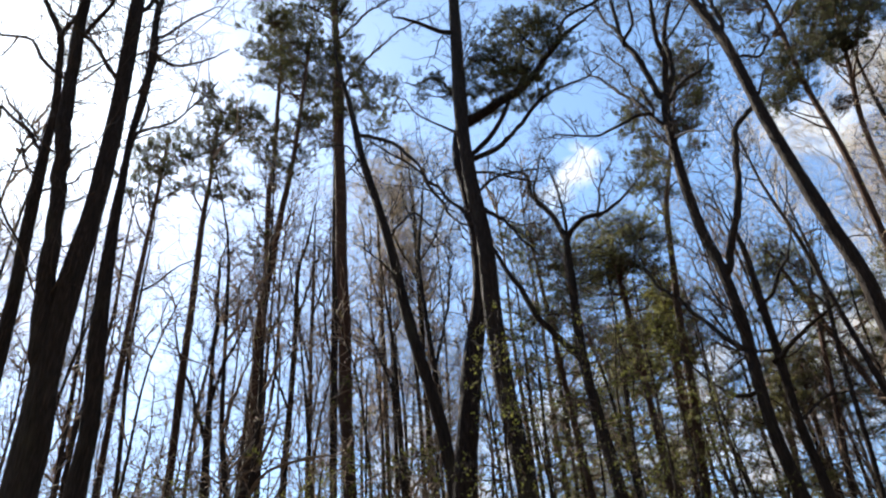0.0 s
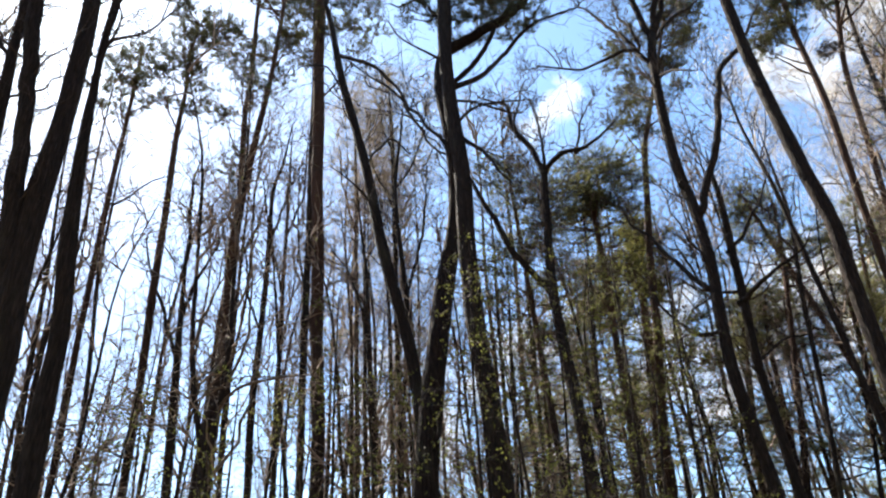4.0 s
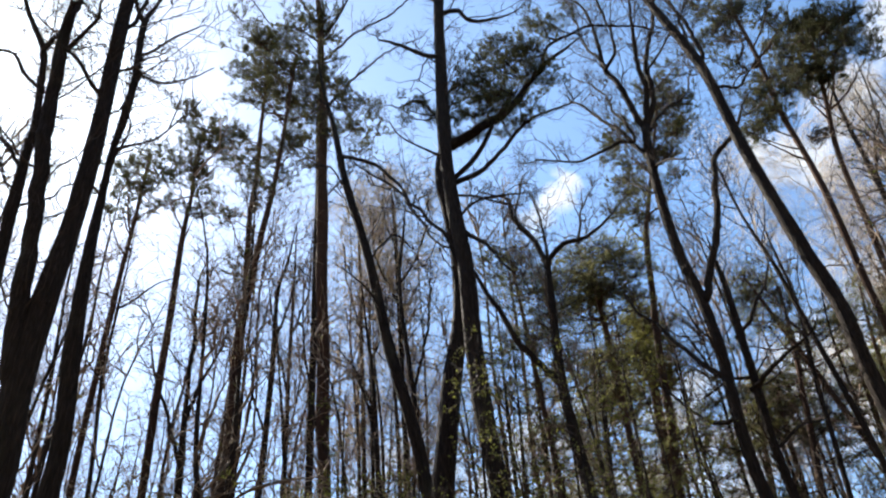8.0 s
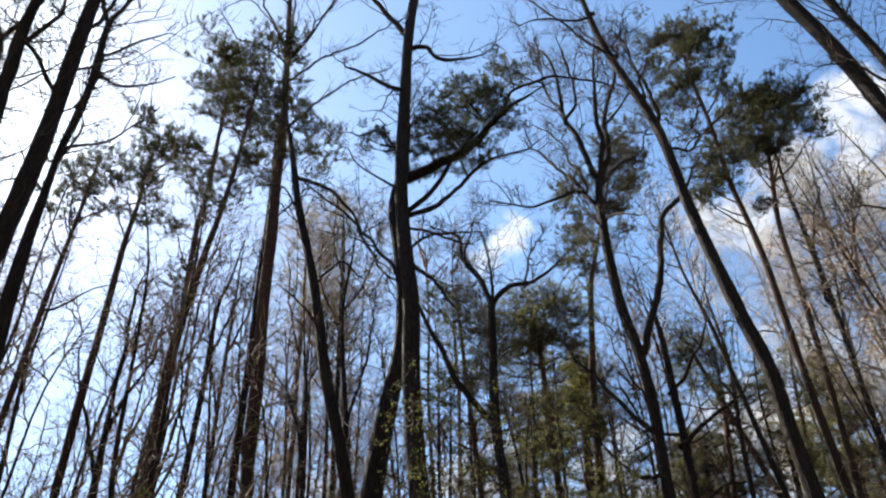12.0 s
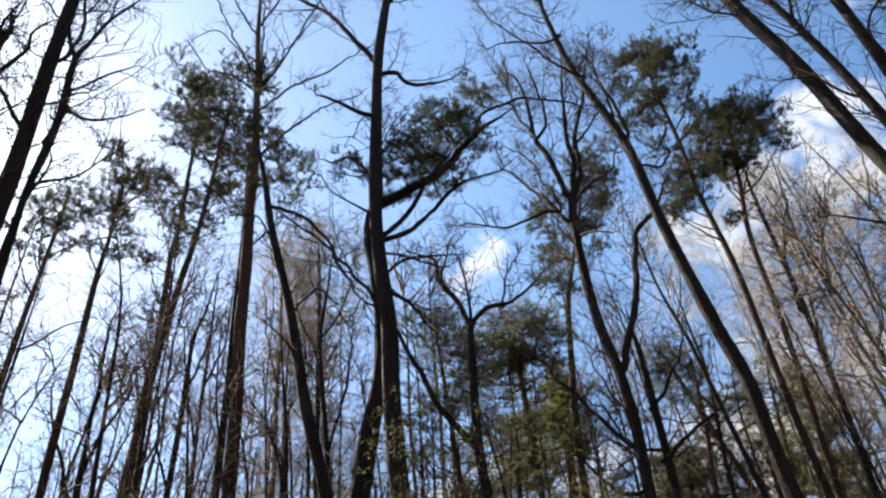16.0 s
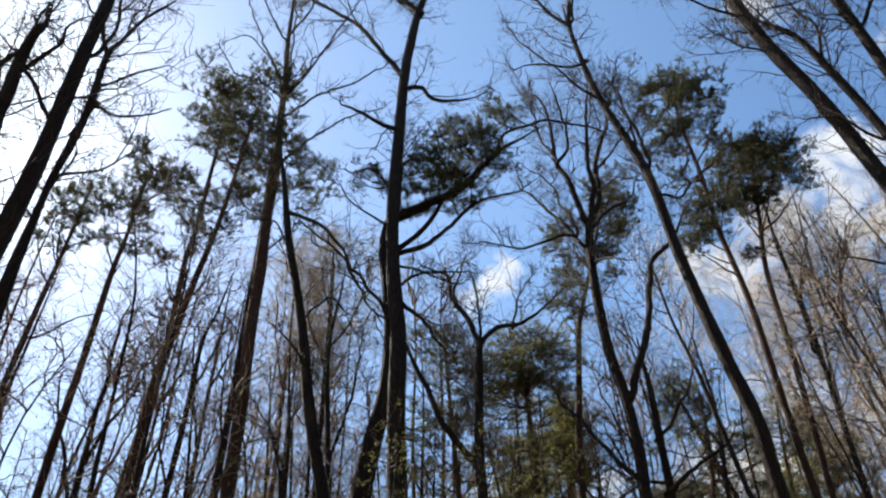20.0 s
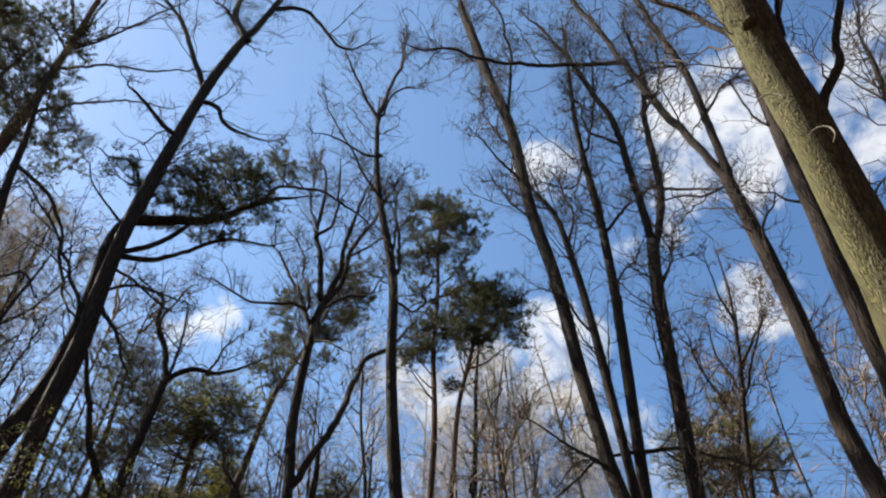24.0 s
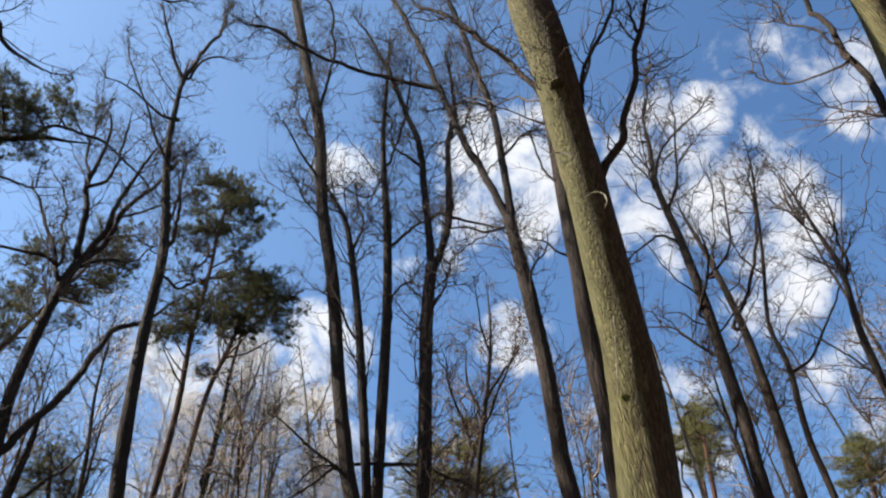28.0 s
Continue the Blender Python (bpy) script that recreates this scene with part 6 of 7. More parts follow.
tree = deciduous("slender bare tree with fine upswept branches", OAK, [(7.50, 13.01, -0.15, 0.074), (7.48, 13.01, 0.35, 0.063), (7.29, 13.12, 4.87, 0.059), (6.96, 13.29, 9.74, 0.055), (6.88, 13.33, 10.73, 0.046), (6.70, 13.42, 12.08, 0.036), (6.64, 13.45, 13.32, 0.026), (6.60, 13.47, 14.32, 0.015), (6.56, 13.49, 15.31, 0.004)], 675)
finish(tree, 1.0)
tree = deciduous("dead pale leaning stem with few twigs", PALE, [(7.71, 2.14, -0.15, 0.032), (7.71, 2.14, 0.35, 0.028), (7.73, 2.08, 2.81, 0.026), (7.75, 1.97, 5.62, 0.024), (7.76, 1.95, 6.31, 0.021), (7.76, 1.94, 7.02, 0.018), (7.76, 1.95, 7.45, 0.014), (7.76, 1.96, 7.90, 0.008), (7.75, 1.97, 8.35, 0.002)], 636)
limb(tree, [(7.76, 1.93, 6.81, 0.013), (8.18, 2.08, 7.55, 0.011), (8.62, 2.15, 8.30, 0.008)])
finish(tree, 0.3)
tree = deciduous("slender pale birch with fine light twigs", PALE, [(12.42, 15.68, -0.15, 0.063), (12.41, 15.68, 0.35, 0.054), (12.40, 15.69, 6.48, 0.051), (12.37, 15.71, 12.96, 0.047), (12.36, 15.72, 14.78, 0.050), (12.53, 15.59, 16.44, 0.035), (12.71, 15.44, 17.82, 0.027), (12.80, 15.37, 18.82, 0.016), (12.89, 15.29, 19.81, 0.004)], 251)
finish(tree, 1.8, TWIG_PALE)
tree = deciduous("slender pale birch with fine light twigs", PALE, [(13.53, 16.06, -0.15, 0.064), (13.53, 16.06, 0.35, 0.055), (13.58, 16.02, 6.03, 0.051), (13.67, 15.94, 12.07, 0.047), (13.69, 15.92, 13.86, 0.050), (13.60, 16.00, 15.91, 0.036), (13.56, 16.03, 17.74, 0.028), (13.55, 16.04, 18.74, 0.016), (13.54, 16.06, 19.74, 0.004)], 300)
finish(tree, 1.8, TWIG_PALE)
tree = layered_pine("middle-sized pine with layered olive-green boughs", PINE, [(7.30, 18.64, -0.15, 0.122), (7.32, 18.63, 0.35, 0.104), (7.63, 18.50, 3.32, 0.098), (8.16, 18.26, 6.63, 0.090), (8.52, 18.09, 8.75, 0.082), (8.83, 17.94, 10.84, 0.065), (9.08, 17.82, 12.87, 0.031)], 40)
needles(tree, (8.65, 18.78, 13.12), 0.38)
needles(tree, (9.57, 18.45, 12.86), 0.38)
needles(tree, (8.01, 17.04, 11.25), 0.37)
needles(tree, (9.10, 17.90, 11.21), 0.38)
needles(tree, (7.55, 17.93, 11.35), 0.30)
needles(tree, (10.33, 18.33, 11.93), 0.33)
needles(tree, (8.52, 18.84, 10.46), 0.30)
needles(tree, (9.94, 16.65, 11.23), 0.31)
needles(tree, (10.06, 16.64, 10.64), 0.33)
needles(tree, (8.99, 16.93, 10.80), 0.28)
needles(tree, (9.60, 18.87, 13.94), 0.36)
finish(tree, 1.0)
tree = layered_pine("middle-sized pine with layered olive-green boughs", PINE, [(21.06, 6.52, -0.15, 0.110), (21.07, 6.48, 0.35, 0.094), (21.19, 5.98, 6.29, 0.088), (21.39, 5.13, 12.58, 0.082), (21.44, 4.92, 14.02, 0.068), (21.49, 4.73, 15.18, 0.035)], 300)
needles(tree, (21.42, 4.94, 15.03), 0.49)
needles(tree, (22.82, 4.69, 16.27), 0.42)
needles(tree, (21.37, 5.41, 14.71), 0.42)
needles(tree, (22.51, 4.54, 15.19), 0.43)
needles(tree, (22.40, 5.25, 14.82), 0.51)
needles(tree, (22.59, 4.52, 14.39), 0.42)
needles(tree, (20.17, 4.77, 14.70), 0.30)
finish(tree, 1.0)
tree = layered_pine("middle-sized pine with layered olive-green boughs", PINE, [(21.79, 3.78, -0.15, 0.098), (21.79, 3.72, 0.35, 0.083), (21.85, 2.91, 5.22, 0.078), (21.95, 1.53, 10.44, 0.072), (21.97, 1.20, 11.60, 0.060), (21.98, 0.98, 12.55, 0.031)], 129)
needles(tree, (21.45, 0.95, 12.28), 0.42)
needles(tree, (22.07, 0.94, 12.04), 0.49)
needles(tree, (21.51, 1.54, 12.04), 0.39)
needles(tree, (21.46, 0.52, 12.10), 0.33)
needles(tree, (22.03, 1.45, 11.90), 0.40)
finish(tree, 1.0)
tree = layered_pine("middle-sized pine with layered olive-green boughs", PINE, [(17.94, 12.74, -0.15, 0.115), (17.93, 12.74, 0.35, 0.098), (17.93, 12.75, 6.41, 0.092), (17.92, 12.77, 12.81, 0.085), (17.91, 12.77, 14.32, 0.072), (17.87, 12.83, 15.77, 0.037)], 475)
needles(tree, (17.48, 12.70, 15.52), 0.51)
needles(tree, (18.45, 12.85, 15.62), 0.53)
needles(tree, (18.27, 13.68, 15.57), 0.49)
needles(tree, (17.14, 12.19, 14.14), 0.48)
needles(tree, (16.45, 12.55, 13.61), 0.37)
finish(tree, 1.0)
tree = layered_pine("middle-sized pine with layered olive-green boughs", PINE, [(18.78, 11.46, -0.15, 0.114), (18.79, 11.45, 0.35, 0.097), (18.85, 11.34, 6.22, 0.091), (18.97, 11.15, 12.45, 0.084), (18.99, 11.11, 13.54, 0.070), (19.02, 11.06, 14.51, 0.036)], 566)
needles(tree, (18.90, 11.03, 14.44), 0.47)
needles(tree, (20.16, 11.27, 14.78), 0.45)
needles(tree, (19.67, 11.97, 14.75), 0.45)
finish(tree, 1.0)
tree = layered_pine("middle-sized pine with layered olive-green boughs", PINE, [(10.70, 17.02, -0.15, 0.111), (10.65, 17.04, 0.35, 0.095), (10.01, 17.36, 5.58, 0.089), (8.91, 17.90, 11.17, 0.083), (8.67, 18.02, 12.32, 0.064), (8.42, 18.14, 13.57, 0.030)], 558)
needles(tree, (8.11, 17.47, 13.13), 0.29)
needles(tree, (8.24, 18.04, 12.86), 0.32)
needles(tree, (9.08, 18.64, 13.58), 0.34)
needles(tree, (8.42, 18.39, 12.60), 0.32)
needles(tree, (9.22, 18.26, 12.89), 0.33)
finish(tree, 1.0)
tree = deciduous("bare birch with dense rust-brown hanging twigs", OAK, [(-1.53, 19.94, -0.15, 0.120), (-1.53, 19.94, 0.35, 0.102), (-1.54, 19.94, 4.12, 0.096), (-1.55, 19.94, 8.23, 0.089), (-1.56, 19.94, 12.22, 0.083), (-1.54, 19.94, 16.12, 0.073), (-1.58, 19.94, 18.76, 0.049), (-1.61, 19.93, 20.36, 0.030), (-1.62, 19.93, 20.61, 0.017), (-1.62, 19.93, 20.86, 0.005)], 976)
limb(tree, [(-1.53, 19.94, 15.02, 0.053), (-2.23, 20.19, 17.10, 0.038), (-2.38, 20.50, 19.37, 0.020)])
limb(tree, [(-1.53, 19.94, 15.67, 0.054), (-0.67, 19.95, 17.39, 0.038), (-0.34, 19.91, 19.06, 0.019)])
limb(tree, [(-1.58, 19.94, 17.28, 0.047), (-2.01, 20.89, 19.91, 0.031), (-1.91, 21.89, 22.52, 0.022)])
finish(tree, 4.6, TWIG_RUST)
tree = deciduous("bare birch with dense rust-brown twigs behind the oak", OAK, [(-3.07, 22.79, -0.15, 0.115), (-3.07, 22.79, 0.35, 0.098), (-3.08, 22.79, 4.66, 0.092), (-3.10, 22.79, 9.32, 0.085), (-3.12, 22.79, 13.91, 0.076), (-3.14, 22.78, 18.39, 0.063), (-3.20, 22.78, 21.72, 0.034), (-3.20, 22.78, 22.22, 0.019), (-3.21, 22.77, 22.72, 0.005)], 394)
limb(tree, [(-3.10, 22.79, 15.69, 0.049), (-3.59, 22.65, 18.10, 0.031), (-3.75, 22.56, 19.91, 0.022)])
limb(tree, [(-3.12, 22.79, 17.12, 0.051), (-2.47, 23.37, 19.52, 0.033), (-2.28, 23.90, 21.93, 0.023)])
finish(tree, 4.2, TWIG_RUST)
tree = deciduous("slender pale birch with fine light twigs", PALE, [(13.07, 15.15, -0.15, 0.073), (13.06, 15.16, 0.35, 0.062), (12.89, 15.29, 5.14, 0.058), (12.61, 15.53, 10.27, 0.054), (12.51, 15.61, 11.91, 0.050), (12.49, 15.62, 14.09, 0.046), (12.48, 15.63, 15.74, 0.033), (12.49, 15.62, 17.44, 0.026), (12.50, 15.62, 17.94, 0.015), (12.50, 15.61, 18.44, 0.004)], 736)
limb(tree, [(12.50, 15.62, 13.32, 0.038), (12.42, 14.74, 14.55, 0.023), (12.42, 13.77, 15.31, 0.015)])
limb(tree, [(12.48, 15.63, 15.31, 0.032), (11.90, 15.46, 16.22, 0.025), (11.33, 15.28, 16.26, 0.016)])
finish(tree, 2.2, TWIG_PALE)
tree = deciduous("slender pale birch with fine light twigs", PALE, [(13.32, 16.24, -0.15, 0.067), (13.33, 16.23, 0.35, 0.057), (13.50, 16.09, 5.55, 0.053), (13.77, 15.86, 11.09, 0.050), (13.90, 15.74, 13.45, 0.046), (13.93, 15.71, 15.43, 0.033), (13.91, 15.73, 17.49, 0.026), (13.91, 15.73, 17.99, 0.015), (13.91, 15.74, 18.49, 0.004)], 849)
limb(tree, [(13.91, 15.73, 14.21, 0.039), (14.72, 15.88, 16.26, 0.025), (15.66, 15.88, 17.95, 0.018)])
finish(tree, 2.2, TWIG_PALE)
tree = deciduous("slender pale birch with fine light twigs", PALE, [(16.09, 13.59, -0.15, 0.079), (16.06, 13.62, 0.35, 0.067), (15.65, 14.04, 6.65, 0.063), (14.94, 14.76, 13.30, 0.058), (14.72, 14.98, 15.20, 0.053), (14.52, 15.17, 17.35, 0.038), (14.28, 15.39, 19.28, 0.020), (14.24, 15.43, 19.77, 0.011), (14.20, 15.48, 20.27, 0.003)], 310)
limb(tree, [(14.64, 15.05, 16.03, 0.045), (15.64, 15.25, 18.27, 0.030), (16.36, 15.73, 20.23, 0.021)])
finish(tree, 2.0, TWIG_PALE)
tree = deciduous("slender pale birch with fine light twigs", PALE, [(11.89, 18.57, -0.15, 0.067), (11.92, 18.54, 0.35, 0.057), (12.35, 18.23, 6.57, 0.054), (13.08, 17.69, 13.13, 0.050), (13.30, 17.52, 15.03, 0.053), (13.56, 17.32, 17.20, 0.038), (13.69, 17.22, 18.89, 0.020), (13.72, 17.20, 19.38, 0.011), (13.75, 17.18, 19.88, 0.003)], 711)
finish(tree, 2.0, TWIG_PALE)
tree = layered_pine("middle-sized pine with layered olive-green boughs", PINE, [(9.80, 18.58, -0.15, 0.121), (9.81, 18.57, 0.35, 0.103), (9.97, 18.49, 3.87, 0.097), (10.24, 18.34, 7.73, 0.090), (10.34, 18.28, 9.15, 0.080), (10.46, 18.21, 10.71, 0.061), (10.61, 18.12, 12.05, 0.032)], 797)
needles(tree, (9.86, 18.35, 12.05), 0.32)
needles(tree, (10.22, 17.73, 10.97), 0.33)
needles(tree, (11.63, 18.33, 11.48), 0.28)
needles(tree, (9.60, 19.84, 11.54), 0.30)
needles(tree, (10.11, 17.37, 9.65), 0.37)
needles(tree, (9.44, 18.70, 10.03), 0.36)
needles(tree, (9.78, 18.72, 9.23), 0.38)
needles(tree, (11.27, 17.71, 9.75), 0.35)
needles(tree, (11.10, 17.32, 8.74), 0.33)
needles(tree, (10.18, 17.36, 8.75), 0.33)
finish(tree, 1.0)
tree = layered_pine("middle-sized pine with layered olive-green boughs", PINE, [(8.42, 20.33, -0.15, 0.112), (8.43, 20.33, 0.35, 0.096), (8.56, 20.27, 4.26, 0.090), (8.79, 20.17, 8.52, 0.083), (8.86, 20.14, 9.76, 0.071), (9.01, 20.07, 11.07, 0.041)], 599)
needles(tree, (9.05, 20.17, 11.12), 0.33)
needles(tree, (8.01, 19.21, 9.96), 0.34)
needles(tree, (9.47, 20.54, 10.48), 0.36)
needles(tree, (8.57, 19.59, 9.62), 0.37)
finish(tree, 1.0)
tree = young_conifer("young conifer with needles coloured a sunlit yellow-green", PINE, [(6.09, 24.25, -0.15, 0.143), (6.10, 24.25, 0.35, 0.122), (6.27, 24.20, 4.78, 0.115), (6.55, 24.13, 9.57, 0.106), (6.67, 24.09, 11.42, 0.093), (6.80, 24.06, 13.46, 0.078), (6.94, 24.02, 15.23, 0.050), (7.01, 24.00, 16.17, 0.031)], 87)
needles(tree, (7.03, 24.90, 16.57), 0.43)
needles(tree, (7.21, 24.45, 15.74), 0.50)
needles(tree, (6.28, 22.72, 13.57), 0.45)
needles(tree, (7.50, 24.55, 15.10), 0.45)
needles(tree, (6.33, 25.67, 14.38), 0.50)
needles(tree, (7.53, 25.40, 14.11), 0.49)
needles(tree, (6.48, 24.77, 13.12), 0.47)
needles(tree, (7.03, 22.58, 13.11), 0.37)
needles(tree, (6.69, 25.15, 12.30), 0.47)
needles(tree, (5.28, 23.57, 12.13), 0.37)
finish(tree, 1.0)
tree = young_conifer("young conifer with needles coloured a sunlit yellow-green", PINE, [(8.88, 25.52, -0.15, 0.148), (8.90, 25.51, 0.35, 0.126), (9.26, 25.37, 4.80, 0.119), (9.87, 25.13, 9.59, 0.110), (10.07, 25.05, 11.08, 0.085), (10.29, 24.96, 12.67, 0.059), (10.39, 24.92, 13.29, 0.030)], 661)
needles(tree, (10.79, 25.89, 13.75), 0.45)
needles(tree, (9.97, 23.73, 12.10), 0.45)
needles(tree, (10.20, 26.37, 13.14), 0.45)
needles(tree, (11.25, 26.30, 12.33), 0.49)
needles(tree, (10.03, 25.79, 11.81), 0.47)
needles(tree, (9.09, 25.21, 11.45), 0.38)
finish(tree, 1.0)
tree = young_conifer("young conifer with needles coloured a sunlit yellow-green", PINE, [(19.97, 13.32, -0.15, 0.137), (19.98, 13.31, 0.35, 0.117), (20.06, 13.17, 6.77, 0.110), (20.21, 12.94, 13.53, 0.102), (20.25, 12.88, 15.15, 0.077), (20.28, 12.83, 16.69, 0.051), (20.30, 12.80, 17.64, 0.031)], 187)
needles(tree, (20.59, 12.94, 17.72), 0.42)
needles(tree, (19.95, 12.89, 16.79), 0.44)
needles(tree, (19.62, 12.04, 16.15), 0.43)
needles(tree, (20.31, 13.44, 16.28), 0.44)
needles(tree, (19.36, 11.83, 14.97), 0.41)
needles(tree, (19.28, 12.31, 14.92), 0.41)
finish(tree, 1.0)
tree = young_conifer("young conifer with needles coloured a sunlit yellow-green", PINE, [(24.84, 7.79, -0.15, 0.138), (24.85, 7.76, 0.35, 0.118), (24.96, 7.31, 6.54, 0.111), (25.16, 6.54, 13.08, 0.102), (25.23, 6.29, 15.07, 0.079), (25.27, 6.10, 16.84, 0.051), (25.29, 6.02, 17.80, 0.032)], 388)
needles(tree, (26.06, 6.10, 18.24), 0.39)
needles(tree, (24.52, 6.27, 16.78), 0.45)
needles(tree, (25.57, 5.81, 17.22), 0.46)
needles(tree, (23.92, 6.60, 15.93), 0.39)
needles(tree, (24.91, 6.26, 16.03), 0.48)
needles(tree, (25.71, 5.91, 16.14), 0.41)
finish(tree, 1.0)
tree = young_conifer("young conifer with needles coloured a sunlit yellow-green", PINE, [(23.77, 4.09, -0.15, 0.107), (23.78, 4.03, 0.35, 0.091), (23.84, 3.16, 5.62, 0.085), (23.94, 1.67, 11.24, 0.079), (23.96, 1.31, 12.51, 0.057), (23.98, 1.00, 13.51, 0.034)], 10)
needles(tree, (23.78, 0.95, 13.49), 0.34)
needles(tree, (23.42, 1.50, 12.99), 0.36)
needles(tree, (24.27, 0.96, 13.06), 0.40)
needles(tree, (23.92, 1.58, 12.60), 0.36)
finish(tree, 1.0)
tree = deciduous("small bare tree with a few withered brown leaves", OAK, [(10.37, 7.95, -0.15, 0.078), (10.39, 7.92, 0.35, 0.066), (10.64, 7.51, 4.54, 0.062), (11.07, 6.82, 9.08, 0.058), (11.19, 6.62, 10.28, 0.056), (11.32, 6.40, 11.49, 0.047), (11.42, 6.21, 12.86, 0.031), (11.45, 6.16, 13.89, 0.020), (11.46, 6.15, 14.34, 0.011), (11.46, 6.13, 14.79, 0.003)], 961)
limb(tree, [(11.22, 6.56, 10.54, 0.034), (11.32, 6.88, 11.74, 0.024), (11.55, 6.97, 13.04, 0.013)])
limb(tree, [(11.27, 6.47, 11.07, 0.035), (12.15, 6.22, 12.52, 0.025), (12.88, 6.21, 14.02, 0.014)])
limb(tree, [(11.37, 6.29, 12.23, 0.030), (10.83, 6.12, 12.73, 0.018), (10.35, 5.82, 13.04, 0.012)])
finish(tree, 1.0, TWIG, DRY)
tree = deciduous("small bare tree with a few withered brown leaves", OAK, [(13.70, 2.88, -0.15, 0.061), (13.71, 2.87, 0.35, 0.052), (13.72, 2.77, 4.08, 0.049), (13.75, 2.61, 8.16, 0.045), (13.76, 2.56, 9.31, 0.043), (13.77, 2.53, 10.33, 0.034), (13.78, 2.47, 11.16, 0.018), (13.79, 2.44, 11.61, 0.010), (13.79, 2.41, 12.06, 0.003)], 301)
limb(tree, [(13.76, 2.56, 9.56, 0.027), (13.24, 2.15, 9.86, 0.016), (12.68, 1.95, 10.09, 0.010)])
limb(tree, [(13.77, 2.54, 10.00, 0.028), (13.96, 2.69, 10.80, 0.017), (14.15, 2.87, 11.44, 0.012)])
finish(tree, 1.5, TWIG, DRY)
tree = layered_pine("middle-sized pine with layered olive-green boughs", PINE, [(4.30, 19.53, -0.15, 0.133), (4.31, 19.53, 0.35, 0.113), (4.37, 19.52, 5.18, 0.106), (4.49, 19.49, 10.36, 0.099), (4.53, 19.48, 12.02, 0.088), (4.52, 19.48, 13.88, 0.068), (4.57, 19.47, 15.51, 0.044), (4.55, 19.47, 15.84, 0.027)], 517)
tree.dense = 4
needles(tree, (3.54, 19.48, 15.31), 0.55)
needles(tree, (5.52, 19.01, 15.46), 0.52)
needles(tree, (5.66, 18.97, 14.56), 0.50)
needles(tree, (4.45, 19.29, 14.31), 0.55)
needles(tree, (3.20, 19.30, 13.70), 0.50)
needles(tree, (4.95, 19.50, 14.90), 0.55)
needles(tree, (2.86, 19.29, 14.62), 0.39)
needles(tree, (3.87, 20.70, 15.70), 0.55)
needles(tree, (4.31, 19.65, 15.46), 0.49)
needles(tree, (4.98, 18.68, 15.23), 0.51)
needles(tree, (5.16, 18.24, 14.49), 0.41)
needles(tree, (3.33, 19.08, 13.74), 0.50)
needles(tree, (4.32, 20.34, 14.56), 0.58)
needles(tree, (4.86, 18.86, 14.05), 0.50)
needles(tree, (3.92, 20.77, 13.84), 0.53)
needles(tree, (4.77, 20.18, 13.72), 0.51)
needles(tree, (5.20, 20.21, 13.31), 0.47)
needles(tree, (3.79, 19.52, 12.21), 0.49)
needles(tree, (4.58, 19.19, 11.95), 0.47)
needles(tree, (4.04, 18.68, 10.97), 0.45)
needles(tree, (4.17, 18.38, 14.13), 0.49)
needles(tree, (5.37, 18.87, 13.70), 0.38)
needles(tree, (5.18, 19.50, 12.03), 0.40)
needles(tree, (4.52, 18.34, 14.31), 0.41)
finish(tree, 1.0)
tree = layered_pine("middle-sized pine with layered olive-green boughs", PINE, [(2.62, 18.82, -0.15, 0.118), (2.61, 18.82, 0.35, 0.100), (2.49, 18.84, 5.04, 0.094), (2.27, 18.86, 10.08, 0.087), (2.20, 18.87, 11.68, 0.077), (2.12, 18.88, 13.46, 0.065), (2.06, 18.89, 15.25, 0.043), (2.04, 18.89, 15.79, 0.026)], 884)
needles(tree, (1.94, 18.04, 14.92), 0.41)
needles(tree, (1.58, 19.15, 15.28), 0.44)
needles(tree, (2.29, 18.26, 14.54), 0.45)
needles(tree, (2.00, 19.76, 15.23), 0.44)
needles(tree, (2.58, 18.78, 13.75), 0.49)
needles(tree, (1.69, 18.52, 13.60), 0.36)
needles(tree, (1.30, 19.63, 13.34), 0.45)
needles(tree, (2.22, 17.79, 12.07), 0.49)
needles(tree, (1.97, 19.41, 12.67), 0.40)
needles(tree, (1.41, 17.93, 11.42), 0.40)
needles(tree, (2.69, 18.00, 11.48), 0.45)
needles(tree, (2.06, 19.92, 11.68), 0.47)
needles(tree, (3.15, 19.16, 11.20), 0.46)
needles(tree, (1.16, 18.33, 10.90), 0.36)
needles(tree, (2.54, 17.95, 12.53), 0.39)
finish(tree, 1.0)
tree = young_conifer("young conifer with needles coloured a sunlit yellow-green", PINE, [(5.47, 23.38, -0.15, 0.134), (5.50, 23.38, 0.35, 0.114), (5.81, 23.29, 6.00, 0.107), (6.34, 23.15, 12.01, 0.099), (6.52, 23.10, 13.96, 0.086), (6.67, 23.05, 15.69, 0.050)], 996)
needles(tree, (6.97, 24.20, 16.15), 0.46)
needles(tree, (6.91, 22.96, 14.74), 0.47)
needles(tree, (6.00, 22.38, 13.98), 0.41)
needles(tree, (7.14, 23.52, 14.19), 0.47)
needles(tree, (6.26, 22.80, 13.20), 0.44)
needles(tree, (7.28, 23.88, 13.34), 0.42)
finish(tree, 1.0)
tree = layered_pine("middle-sized pine with layered olive-green boughs", PINE, [(14.27, 11.00, -0.15, 0.094), (14.28, 10.98, 0.35, 0.080), (14.44, 10.76, 4.32, 0.075), (14.71, 10.37, 8.65, 0.069), (14.79, 10.25, 9.86, 0.061), (14.88, 10.12, 11.20, 0.045), (14.96, 10.01, 12.07, 0.026)], 296)
needles(tree, (14.66, 9.81, 11.86), 0.26)
needles(tree, (14.89, 10.54, 11.75), 0.29)
